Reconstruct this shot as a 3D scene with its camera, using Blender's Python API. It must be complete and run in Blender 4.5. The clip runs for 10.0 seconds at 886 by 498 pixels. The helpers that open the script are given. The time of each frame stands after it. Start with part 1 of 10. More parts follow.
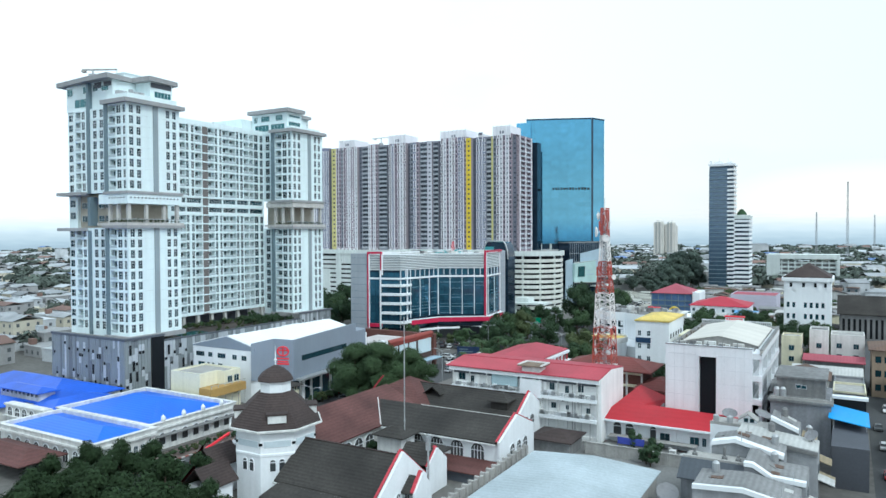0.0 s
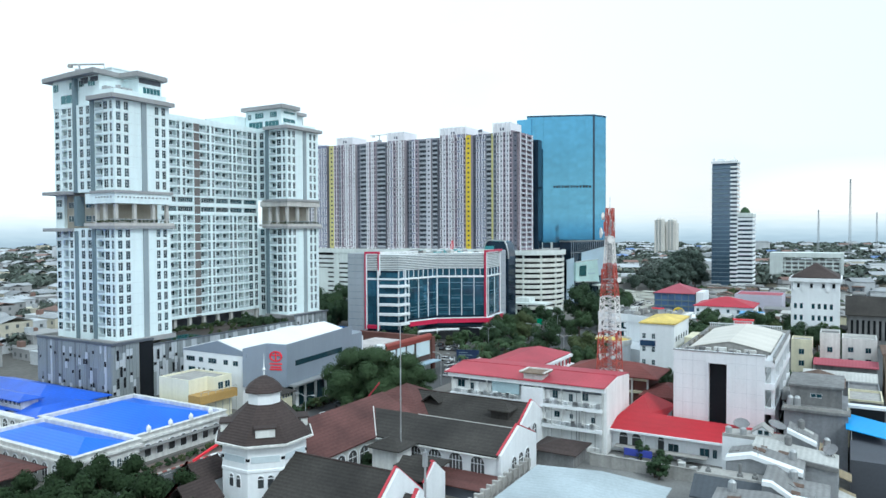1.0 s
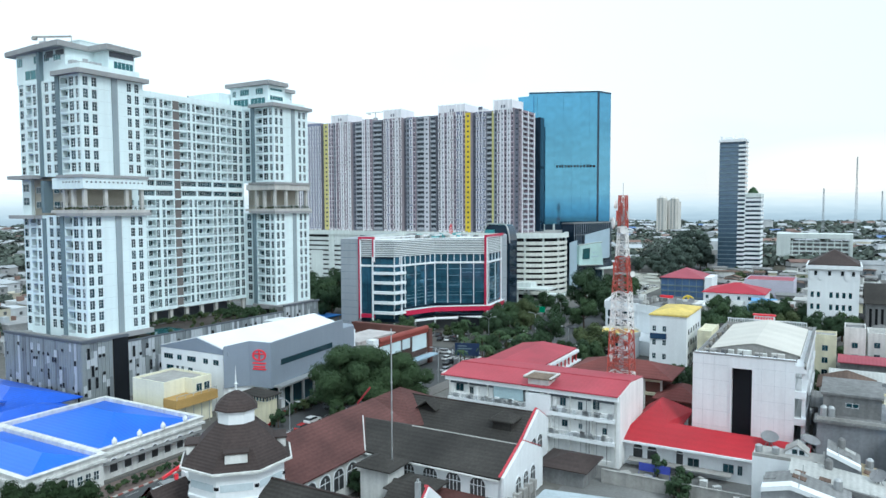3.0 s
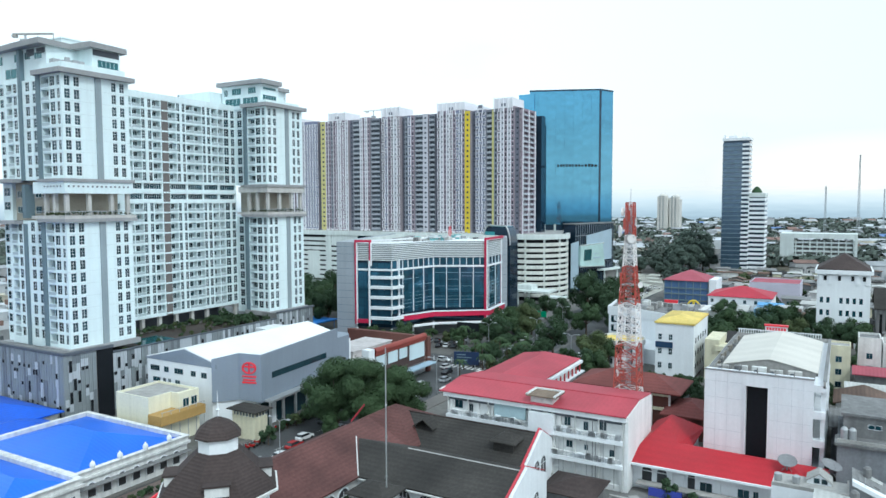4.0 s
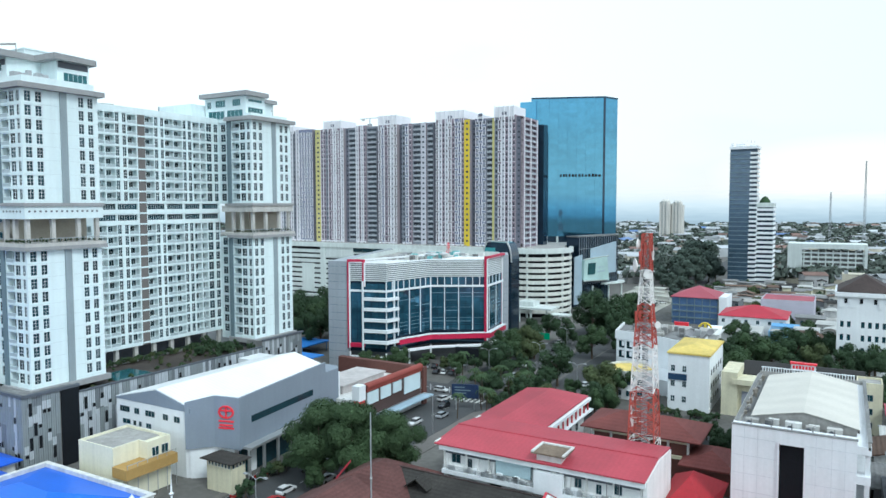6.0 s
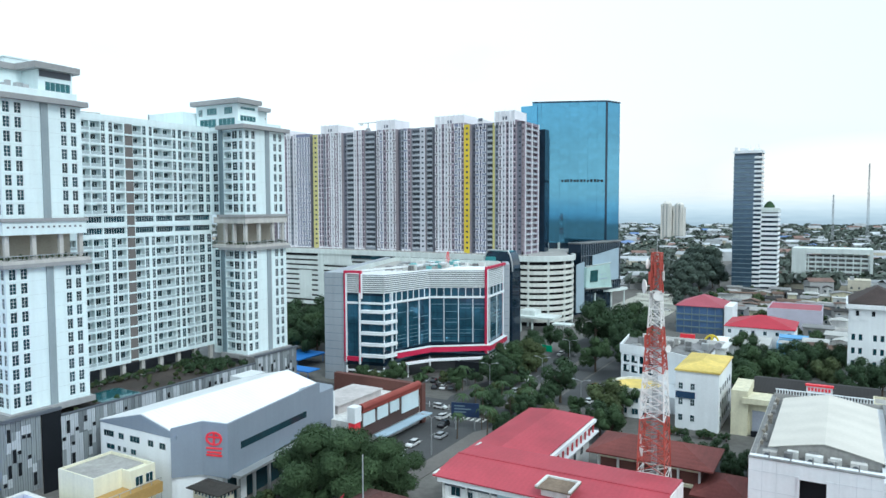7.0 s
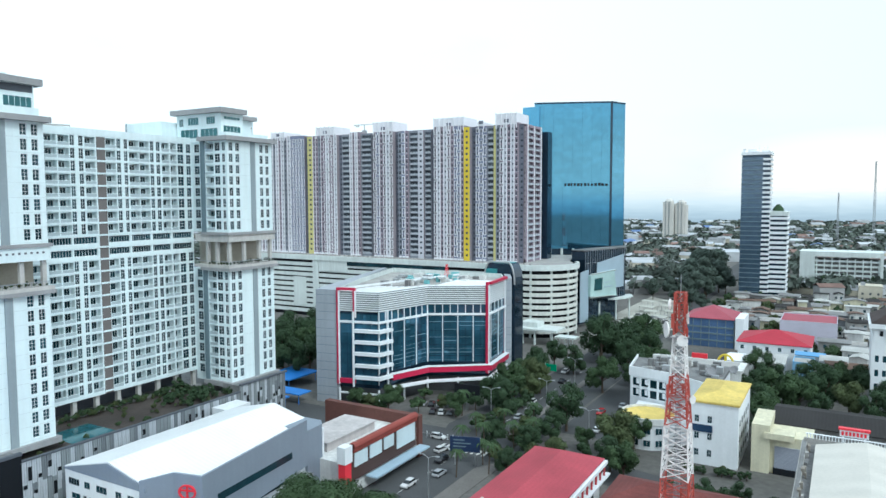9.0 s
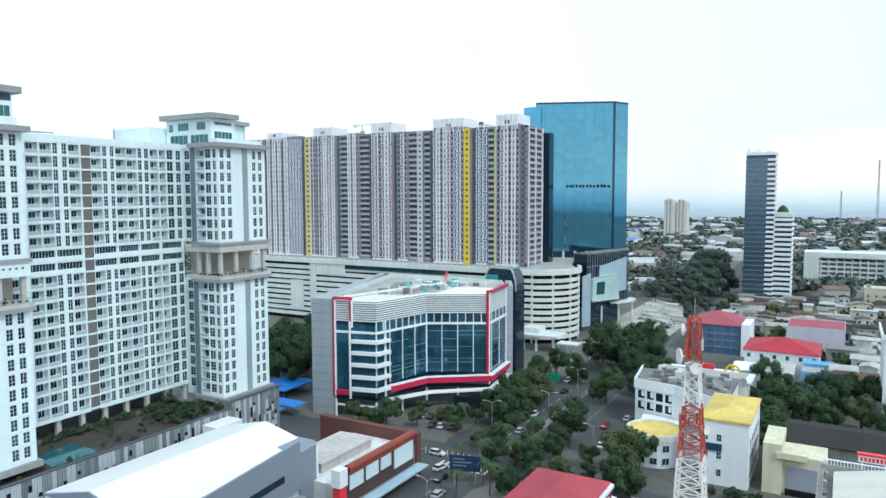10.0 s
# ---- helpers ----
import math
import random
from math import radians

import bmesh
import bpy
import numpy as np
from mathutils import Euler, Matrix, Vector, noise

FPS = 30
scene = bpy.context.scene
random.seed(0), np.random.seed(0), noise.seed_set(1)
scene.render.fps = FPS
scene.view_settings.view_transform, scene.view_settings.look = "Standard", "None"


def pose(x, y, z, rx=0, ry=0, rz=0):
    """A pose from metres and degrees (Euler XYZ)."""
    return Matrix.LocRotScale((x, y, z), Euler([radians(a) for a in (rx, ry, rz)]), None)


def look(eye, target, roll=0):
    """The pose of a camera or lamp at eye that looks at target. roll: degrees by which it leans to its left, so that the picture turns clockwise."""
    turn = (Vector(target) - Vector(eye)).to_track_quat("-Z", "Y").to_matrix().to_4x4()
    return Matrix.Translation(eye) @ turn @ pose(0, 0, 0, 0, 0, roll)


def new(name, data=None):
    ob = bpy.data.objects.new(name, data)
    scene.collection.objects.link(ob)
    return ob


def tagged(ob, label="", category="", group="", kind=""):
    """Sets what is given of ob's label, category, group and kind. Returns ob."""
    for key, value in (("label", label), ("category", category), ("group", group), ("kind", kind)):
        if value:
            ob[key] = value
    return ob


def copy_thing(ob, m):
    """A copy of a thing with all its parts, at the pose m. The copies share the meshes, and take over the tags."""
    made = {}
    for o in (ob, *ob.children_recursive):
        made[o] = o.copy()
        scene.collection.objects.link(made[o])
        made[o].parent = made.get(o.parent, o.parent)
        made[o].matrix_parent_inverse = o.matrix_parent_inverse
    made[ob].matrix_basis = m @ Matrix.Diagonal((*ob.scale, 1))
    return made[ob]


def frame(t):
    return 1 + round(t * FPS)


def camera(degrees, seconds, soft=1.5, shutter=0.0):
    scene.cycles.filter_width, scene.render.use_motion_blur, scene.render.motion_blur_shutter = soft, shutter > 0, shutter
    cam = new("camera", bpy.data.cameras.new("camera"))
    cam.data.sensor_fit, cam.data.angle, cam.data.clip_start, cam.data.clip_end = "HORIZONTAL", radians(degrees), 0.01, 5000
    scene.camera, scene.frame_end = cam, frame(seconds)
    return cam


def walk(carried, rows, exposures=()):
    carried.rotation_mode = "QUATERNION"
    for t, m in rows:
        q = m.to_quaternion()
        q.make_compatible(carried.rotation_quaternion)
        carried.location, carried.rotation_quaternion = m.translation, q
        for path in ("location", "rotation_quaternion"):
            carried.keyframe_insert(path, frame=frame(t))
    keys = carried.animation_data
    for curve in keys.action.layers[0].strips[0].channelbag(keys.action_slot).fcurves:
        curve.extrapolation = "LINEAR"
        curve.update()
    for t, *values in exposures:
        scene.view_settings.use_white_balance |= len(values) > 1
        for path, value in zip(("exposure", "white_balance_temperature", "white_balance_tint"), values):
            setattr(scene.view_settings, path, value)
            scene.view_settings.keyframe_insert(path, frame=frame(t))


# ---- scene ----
cam = camera(64.4, 10.0, soft=1.5)
METRES, EYE, TILT, LEAN, TURN = 75.0, 45.0, 0.0, 0.0, 29.9
ROWS = [
    (0.0, 0.0, 0.0, 0.0, -0.01, -1.33, 0.24),
    (0.5, 0.0019, 0.0434, 0.0062, -0.01, -1.38, 0.25),
    (1.0, 0.004, 0.0883, 0.0119, -0.03, -1.56, 0.26),
    (1.5, 0.0062, 0.1346, 0.0184, -0.03, -2.0, 0.25),
    (2.0, 0.0081, 0.1826, 0.0257, -0.02, -2.51, 0.25),
    (2.5, 0.01, 0.2313, 0.0357, -0.04, -3.05, 0.25),
    (4.0, 0.0146, 0.3804, 0.0779, -0.12, -3.76, 0.18),
    (4.5, 0.0176, 0.4295, 0.094, -0.12, -3.74, 0.16),
    (5.0, 0.0199, 0.4782, 0.111, -0.13, -3.69, 0.13),
    (5.5, 0.0226, 0.5259, 0.1295, -0.13, -3.65, 0.11),
    (7.0, 0.0292, 0.667, 0.1877, -0.12, -3.54, 0.17),
    (7.5, 0.0309, 0.7138, 0.2073, -0.13, -3.6, 0.19),
    (8.0, 0.0335, 0.7592, 0.2277, -0.11, -3.74, 0.19),
    (8.5, 0.0344, 0.8054, 0.248, -0.13, -3.89, 0.18),
    (9.0, 0.0347, 0.8515, 0.2697, -0.15, -4.06, 0.18),
    (9.5, 0.0376, 0.8962, 0.2926, -0.14, -4.24, 0.18),
    (10.0, 0.0374, 0.9427, 0.3133, -0.16, -4.4, 0.19),
]
walk(cam, [(t, pose(0, 0, EYE, TILT, LEAN, TURN) @ pose(METRES * x, METRES * y, METRES * z, 90 + pitch, roll, yaw)) for t, x, y, z, yaw, pitch, roll in ROWS],
     exposures=[(0.0, 0.33, 5500, -2), (10.0, 0.33, 5500, -2)])

# world: bright thin overcast, a little bluer to the east, with a soft low sun
SUN_ELEV, SUN_AZ = 48.0, 118.0
world = bpy.data.worlds.new("sky")
scene.world = world
world.use_nodes = True
wn, wl = world.node_tree.nodes, world.node_tree.links
wn.clear()
w_out = wn.new("ShaderNodeOutputWorld")
w_bg = wn.new("ShaderNodeBackground")
w_sky = wn.new("ShaderNodeTexSky")
w_sky.sky_type = "NISHITA"
w_sky.sun_disc = False
w_sky.sun_elevation, w_sky.sun_rotation = radians(SUN_ELEV), radians(SUN_AZ)
w_sky.dust_density, w_sky.air_density, w_sky.ozone_density = 4.0, 1.0, 1.0
w_tc = wn.new("ShaderNodeTexCoord")
w_map = wn.new("ShaderNodeMapping")
w_map.inputs["Scale"].default_value = (1.0, 1.0, 2.6)
w_noise = wn.new("ShaderNodeTexNoise")
w_noise.inputs["Scale"].default_value, w_noise.inputs["Detail"].default_value = 1.6, 6
w_ramp = wn.new("ShaderNodeValToRGB")
w_ramp.color_ramp.elements[0].position, w_ramp.color_ramp.elements[0].color = 0.30, (0.80, 0.80, 0.80, 1)
w_ramp.color_ramp.elements[1].position, w_ramp.color_ramp.elements[1].color = 0.55, (0.97, 0.97, 0.97, 1)
w_scale = wn.new("ShaderNodeVectorMath")
w_scale.operation = "SCALE"
w_scale.inputs["Scale"].default_value = 0.10
# the cloud thins out towards the north-east
w_sep = wn.new("ShaderNodeSeparateXYZ")
wl.new(w_tc.outputs["Generated"], w_sep.inputs["Vector"])
w_thin = wn.new("ShaderNodeMapRange")
w_thin.interpolation_type = "SMOOTHSTEP"
w_thin.inputs["From Min"].default_value, w_thin.inputs["From Max"].default_value = -0.85, 0.55
w_thin.inputs["To Min"].default_value, w_thin.inputs["To Max"].default_value = 1.0, 0.72
wl.new(w_sep.outputs["X"], w_thin.inputs["Value"])
w_mul = wn.new("ShaderNodeMath")
w_mul.operation = "MULTIPLY"
w_mix = wn.new("ShaderNodeMix")
w_mix.data_type = "RGBA"
wl.new(w_tc.outputs["Generated"], w_map.inputs["Vector"])
wl.new(w_map.outputs["Vector"], w_noise.inputs["Vector"])
wl.new(w_noise.outputs["Fac"], w_ramp.inputs["Fac"])
wl.new(w_sky.outputs["Color"], w_scale.inputs[0])
wl.new(w_ramp.outputs["Color"], w_mul.inputs[0])
wl.new(w_thin.outputs["Result"], w_mul.inputs[1])
# a warm bright band lies over the horizon
w_low = wn.new("ShaderNodeMapRange")
w_low.interpolation_type = "SMOOTHSTEP"
w_low.inputs["From Min"].default_value, w_low.inputs["From Max"].default_value = 0.04, 0.20
w_low.inputs["To Min"].default_value, w_low.inputs["To Max"].default_value = 1.0, 0.0
wl.new(w_sep.outputs["Z"], w_low.inputs["Value"])
w_east = wn.new("ShaderNodeMapRange")
w_east.interpolation_type = "SMOOTHSTEP"
w_east.inputs["From Min"].default_value, w_east.inputs["From Max"].default_value = -0.60, 0.0
wl.new(w_sep.outputs["X"], w_east.inputs["Value"])
w_band = wn.new("ShaderNodeMath")
w_band.operation = "MULTIPLY"
wl.new(w_low.outputs["Result"], w_band.inputs[0])
wl.new(w_east.outputs["Result"], w_band.inputs[1])
w_max = wn.new("ShaderNodeMath")
w_max.operation = "MAXIMUM"
wl.new(w_mul.outputs[0], w_max.inputs[0])
wl.new(w_band.outputs[0], w_max.inputs[1])
w_warm = wn.new("ShaderNodeMix")
w_warm.data_type = "RGBA"
w_warm.inputs["A"].default_value = (1.02, 1.04, 1.05, 1)
w_warm.inputs["B"].default_value = (1.0, 0.875, 0.77, 1)
wl.new(w_band.outputs[0], w_warm.inputs["Factor"])
wl.new(w_warm.outputs["Result"], w_mix.inputs["B"])
wl.new(w_max.outputs[0], w_mix.inputs["Factor"])
wl.new(w_scale.outputs["Vector"], w_mix.inputs["A"])
wl.new(w_mix.outputs["Result"], w_bg.inputs["Color"])
wl.new(w_bg.outputs["Background"], w_out.inputs["Surface"])
w_bg.inputs["Strength"].default_value = 1.0
sun = new("sun", bpy.data.lights.new("sun", "SUN"))
sun.data.energy, sun.data.angle, sun.data.color = 1.3, radians(14), (1.0, 0.96, 0.90)
_az = radians(SUN_AZ)
sun.matrix_world = look((0, 0, 0), (-math.sin(_az) * math.cos(radians(SUN_ELEV)), -math.cos(_az) * math.cos(radians(SUN_ELEV)), -math.sin(radians(SUN_ELEV))))

# ---------------------------------------------------------------- materials
def surf(name, col, rough=0.8, metal=0.0, var=0.16, big=0.12, fine=2.2, streak=0.0, bump=0.0, rnd=0.0, spec=0.4, island=0.0):
    """A weathered surface: broad stains, fine grain, rain streaks, relief; rnd varies it from piece to piece."""
    m = bpy.data.materials.new(name)
    m.use_nodes = True
    n, l = m.node_tree.nodes, m.node_tree.links
    bsdf = n["Principled BSDF"]
    bsdf.inputs["Roughness"].default_value, bsdf.inputs["Metallic"].default_value = rough, metal
    bsdf.inputs["Specular IOR Level"].default_value = spec
    tc = n.new("ShaderNodeTexCoord")

    def field(scale, detail, lo, hi, stretch=None):
        tex = n.new("ShaderNodeTexNoise")
        tex.inputs["Scale"].default_value, tex.inputs["Detail"].default_value = scale, detail
        if stretch:
            mp = n.new("ShaderNodeMapping")
            mp.inputs["Scale"].default_value = stretch
            l.new(tc.outputs["Object"], mp.inputs["Vector"])
            l.new(mp.outputs["Vector"], tex.inputs["Vector"])
        else:
            l.new(tc.outputs["Object"], tex.inputs["Vector"])
        r = n.new("ShaderNodeMapRange")
        r.inputs["From Min"].default_value, r.inputs["From Max"].default_value = 0.3, 0.7
        r.inputs["To Min"].default_value, r.inputs["To Max"].default_value = lo, hi
        l.new(tex.outputs["Fac"], r.inputs["Value"])
        return r.outputs["Result"], tex.outputs["Fac"]

    def times(a, b):
        k = n.new("ShaderNodeMath")
        k.operation = "MULTIPLY"
        l.new(a, k.inputs[0])
        l.new(b, k.inputs[1])
        return k.outputs[0]

    a, _ = field(big, 5, 1 - var, 1 + var * 0.5)
    b, grain = field(fine, 3, 1 - var * 0.5, 1 + var * 0.3)
    f = times(a, b)
    if streak:
        s, _ = field(1.0, 3, 1 - streak, 1.0, (0.9, 0.9, 0.05))
        f = times(f, s)
    if rnd or island:
        if rnd:
            src = n.new("ShaderNodeObjectInfo").outputs["Random"]
        else:
            src = n.new("ShaderNodeNewGeometry").outputs["Random Per Island"]
        r = n.new("ShaderNodeMapRange")
        k = rnd or island
        r.inputs["To Min"].default_value, r.inputs["To Max"].default_value = 1 - k, 1 + k * 0.6
        l.new(src, r.inputs["Value"])
        f = times(f, r.outputs["Result"])
    mul = n.new("ShaderNodeVectorMath")
    mul.operation = "SCALE"
    mul.inputs[0].default_value = col
    l.new(f, mul.inputs["Scale"])
    l.new(mul.outputs["Vector"], bsdf.inputs["Base Color"])
    if bump:
        bp = n.new("ShaderNodeBump")
        bp.inputs["Strength"].default_value, bp.inputs["Distance"].default_value = bump, 0.05
        l.new(grain, bp.inputs["Height"])
        l.new(bp.outputs["Normal"], bsdf.inputs["Normal"])
    return m


def ribbed(name, col, pitch=0.6, axis=0, rough=0.5, var=0.12, depth=0.06, dark=0.12, metal=0.0, island=0.0):
    """Sheet or tile roofing: ridges along one direction, stained and faded in patches."""
    m = surf(name, col, rough, metal, var, island=island)
    n, l = m.node_tree.nodes, m.node_tree.links
    bsdf = n["Principled BSDF"]
    tc = n.new("ShaderNodeTexCoord")
    wave = n.new("ShaderNodeTexWave")
    wave.bands_direction = "XYZ"[axis]
    wave.inputs["Scale"].default_value = 0.314 / pitch
    wave.inputs["Distortion"].default_value = 0.3
    l.new(tc.outputs["Object"], wave.inputs["Vector"])
    bp = n.new("ShaderNodeBump")
    bp.inputs["Strength"].default_value, bp.inputs["Distance"].default_value = 0.6, depth
    l.new(wave.outputs["Fac"], bp.inputs["Height"])
    l.new(bp.outputs["Normal"], bsdf.inputs["Normal"])
    old = bsdf.inputs["Base Color"].links[0].from_socket
    r = n.new("ShaderNodeMapRange")
    r.inputs["To Min"].default_value, r.inputs["To Max"].default_value = 1 - dark, 1.0
    l.new(wave.outputs["Fac"], r.inputs["Value"])
    s = n.new("ShaderNodeVectorMath")
    s.operation = "SCALE"
    l.new(old, s.inputs[0])
    l.new(r.outputs["Result"], s.inputs["Scale"])
    l.new(s.outputs["Vector"], bsdf.inputs["Base Color"])
    return m


def glazing(name, col, rough=0.08, metal=0.5, rnd=0.0):
    m = surf(name, col, rough, metal, 0.25, 0.3, 0.9, rnd=rnd, spec=0.7)
    return m


WHITE = surf("white_render", (0.80, 0.82, 0.84), 0.75, var=0.06, streak=0.07)
WHITE_DIRTY = surf("old_white_render", (0.74, 0.74, 0.72), 0.85, var=0.14, streak=0.26, bump=0.2)
CREAM = surf("cream_render", (0.72, 0.68, 0.50), 0.85, var=0.12, streak=0.2)
GREY_PAINT = surf("mid_grey_render", (0.30, 0.35, 0.375), 0.75, var=0.10, streak=0.10)
DARK_PAINT = surf("dark_grey_render", (0.10, 0.11, 0.13), 0.7, var=0.12)
BROWN_PAINT = surf("brown_grey_render", (0.16, 0.145, 0.14), 0.75, var=0.12)
CONCRETE = surf("bare_concrete", (0.42, 0.41, 0.39), 0.9, var=0.22, streak=0.2, bump=0.3)
CONCRETE_DARK = surf("grimy_concrete", (0.24, 0.24, 0.24), 0.9, var=0.3, streak=0.3, bump=0.3)
FRAME_WHITE = surf("white_window_frame", (0.78, 0.80, 0.82), 0.4, var=0.04)
FRAME_GREY = surf("grey_window_frame", (0.34, 0.36, 0.38), 0.4, var=0.05)
PANE_DARK = surf("dark_window_glass", (0.018, 0.055, 0.072), 0.10, 0.0, 0.25, 0.3, 0.9, rnd=0.5, spec=0.4)
PANE_TEAL = glazing("green_tinted_glass", (0.045, 0.15, 0.165), 0.08, 0.5)
PANE_BLUE = glazing("blue_tinted_glass", (0.06, 0.17, 0.26), 0.05, 0.6, rnd=0.25)
CURTAIN_BLUE = surf("blue_mirror_curtain_glass", (0.15, 0.38, 0.56), 0.045, 0.9, 0.10, 0.05, 0.4, rnd=0.05, spec=0.7)
CURTAIN_DARK = glazing("dark_navy_glass", (0.03, 0.06, 0.10), 0.06, 0.5, rnd=0.2)
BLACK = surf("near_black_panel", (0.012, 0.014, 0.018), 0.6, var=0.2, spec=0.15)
ASPHALT = surf("worn_asphalt", (0.072, 0.074, 0.077), 0.9, var=0.3, big=0.05, bump=0.2)
PAVING = surf("dusty_paving", (0.16, 0.15, 0.14), 0.9, var=0.25, big=0.08, bump=0.2)
RED_SIGN = surf("red_sign_face", (0.75, 0.04, 0.06), 0.4, var=0.05)
YELLOW = surf("yellow_render", (0.75, 0.58, 0.06), 0.7, var=0.10, streak=0.1)
FROSTED = surf("pale_grey_balustrade_glass", (0.40, 0.47, 0.50), 0.3, var=0.10)
APT_WHITE = surf("cool_white_render", (0.755, 0.85, 0.865), 0.75, var=0.05, streak=0.07)
CORNICE = surf("warm_grey_cornice", (0.335, 0.335, 0.34), 0.75, var=0.12, streak=0.10)
STEEL = surf("galvanised_steel", (0.45, 0.46, 0.47), 0.5, 0.6, 0.12)


# ---------------------------------------------------------------- mesh building
class Solid:
    """Collects vertices and faces; m places what is added next."""

    def __init__(self):
        self.v, self.f, self.k, self.m = [], [], [], Matrix()

    def add(self, verts, faces, k=0):
        b = len(self.v)
        self.v += [self.m @ Vector(p) for p in verts]
        self.f += [tuple(b + i for i in f) for f in faces]
        self.k += [k] * len(faces)
        return self

    def box(self, x0, x1, y0, y1, z0, z1, k=0):
        return self.add([(x0, y0, z0), (x1, y0, z0), (x1, y1, z0), (x0, y1, z0), (x0, y0, z1), (x1, y0, z1), (x1, y1, z1), (x0, y1, z1)],
                        [(0, 3, 2, 1), (4, 5, 6, 7), (0, 1, 5, 4), (1, 2, 6, 5), (2, 3, 7, 6), (3, 0, 4, 7)], k)

    def prism(self, poly, z0, z1, k=0, ktop=None):
        n = len(poly)
        self.add([(x, y, z0) for x, y in poly] + [(x, y, z1) for x, y in poly],
                 [tuple(range(n - 1, -1, -1))] + [(i, (i + 1) % n, n + (i + 1) % n, n + i) for i in range(n)], k)
        return self.add([(x, y, z1) for x, y in poly], [tuple(range(n))], k if ktop is None else ktop)

    def strip(self, path, out, z0, z1, k=0, closed=False):
        """A wall of thickness out (to the right of the path) along a plan path."""
        pts = [Vector((p[0], p[1])) for p in path]
        n = len(pts)
        off = []
        for i in range(n):
            a = pts[i] - pts[i - 1] if (i > 0 or closed) else pts[1] - pts[0]
            b = pts[(i + 1) % n] - pts[i] if (i < n - 1 or closed) else pts[-1] - pts[-2]
            na, nb = Vector((a.y, -a.x)).normalized(), Vector((b.y, -b.x)).normalized()
            mid = (na + nb).normalized()
            off.append(pts[i] + mid * (out / max(0.4, mid.dot(na))))
        vs = [(p.x, p.y, z) for z in (z0, z1) for p in pts] + [(p.x, p.y, z) for z in (z0, z1) for p in off]
        fs = []
        for i in range(n if closed else n - 1):
            j = (i + 1) % n
            fs += [(i, j, n + j, n + i), (2 * n + i, 3 * n + i, 3 * n + j, 2 * n + j), (n + i, n + j, 3 * n + j, 3 * n + i), (i, 2 * n + i, 2 * n + j, j)]
        if not closed:
            fs += [(0, n, 3 * n, 2 * n), (n - 1, 3 * n - 1, 4 * n - 1, 2 * n - 1)]
        return self.add(vs, fs, k)

    def tube(self, a, b, r, n=6, r2=None, k=0):
        a, b = Vector(a), Vector(b)
        d = (b - a).normalized()
        e = d.orthogonal().normalized()
        g = d.cross(e)
        r2 = r if r2 is None else r2
        vs = [a + (e * math.cos(t) + g * math.sin(t)) * r for t in [2 * math.pi * i / n for i in range(n)]]
        vs += [b + (e * math.cos(t) + g * math.sin(t)) * r2 for t in [2 * math.pi * i / n for i in range(n)]]
        return self.add(vs, [(i, (i + 1) % n, n + (i + 1) % n, n + i) for i in range(n)] + [tuple(range(n - 1, -1, -1)), tuple(range(n, 2 * n))], k)

    def lathe(self, c, prof, n=24, k=0, turn=0.0):
        """A turned form round the upright at c; prof is rows of radius, height."""
        vs, fs = [], []
        for r, z in prof:
            vs += [(c[0] + r * math.cos(turn + 2 * math.pi * i / n), c[1] + r * math.sin(turn + 2 * math.pi * i / n), z) for i in range(n)]
        for j in range(len(prof) - 1):
            fs += [(j * n + i, j * n + (i + 1) % n, (j + 1) * n + (i + 1) % n, (j + 1) * n + i) for i in range(n)]
        fs += [tuple(range(n - 1, -1, -1)), tuple((len(prof) - 1) * n + i for i in range(n))]
        return self.add(vs, fs, k)

    def gable(self, x0, x1, y0, y1, z0, z1, along="x", thick=0.25, k=0, over=0.0):
        """Two roof slopes with thickness; the ridge runs along x or y."""
        if along == "x":
            c = (y0 + y1) / 2
            for e in (y0, y1):
                s = 1 if e == y1 else -1
                drop = (z1 - z0) / (y1 - c) * over
                e2 = e + s * over
                vs = [(x0, e2, z0 - drop), (x1, e2, z0 - drop), (x1, c, z1), (x0, c, z1)]
                self.add(vs + [(x, y, z + thick) for x, y, z in vs], [(3, 2, 1, 0), (4, 5, 6, 7), (0, 1, 5, 4), (1, 2, 6, 5), (2, 3, 7, 6), (3, 0, 4, 7)], k)
        else:
            old = self.m
            self.m = old @ Matrix(((0, 1, 0, 0), (1, 0, 0, 0), (0, 0, 1, 0), (0, 0, 0, 1)))
            self.gable(y0, y1, x0, x1, z0, z1, "x", thick, k, over)
            self.m = old
        return self

    def hip(self, x0, x1, y0, y1, z0, z1, thick=0.3, k=0, ridge=None):
        """A hipped roof; the ridge lies along the longer side."""
        w, d = x1 - x0, y1 - y0
        cx, cy = (x0 + x1) / 2, (y0 + y1) / 2
        if w >= d:
            h = d / 2 if ridge is None else (w - ridge) / 2
            a, b = (x0 + h, cy), (x1 - h, cy)
        else:
            h = w / 2 if ridge is None else (d - ridge) / 2
            a, b = (cx, y0 + h), (cx, y1 - h)
        base = [(x0, y0), (x1, y0), (x1, y1), (x0, y1)]
        vs = [(*p, z0) for p in base] + [(*p, z0 + thick) for p in base] + [(*a, z1), (*b, z1)]
        if w >= d:
            top = [(4, 5, 9, 8), (5, 6, 9), (6, 7, 8, 9), (7, 4, 8)]
        else:
            top = [(4, 5, 8), (5, 6, 9, 8), (6, 7, 9), (7, 4, 8, 9)]
        return self.add(vs, [(0, 3, 2, 1)] + [(i, (i + 1) % 4, 4 + (i + 1) % 4, 4 + i) for i in range(4)] + top, k)

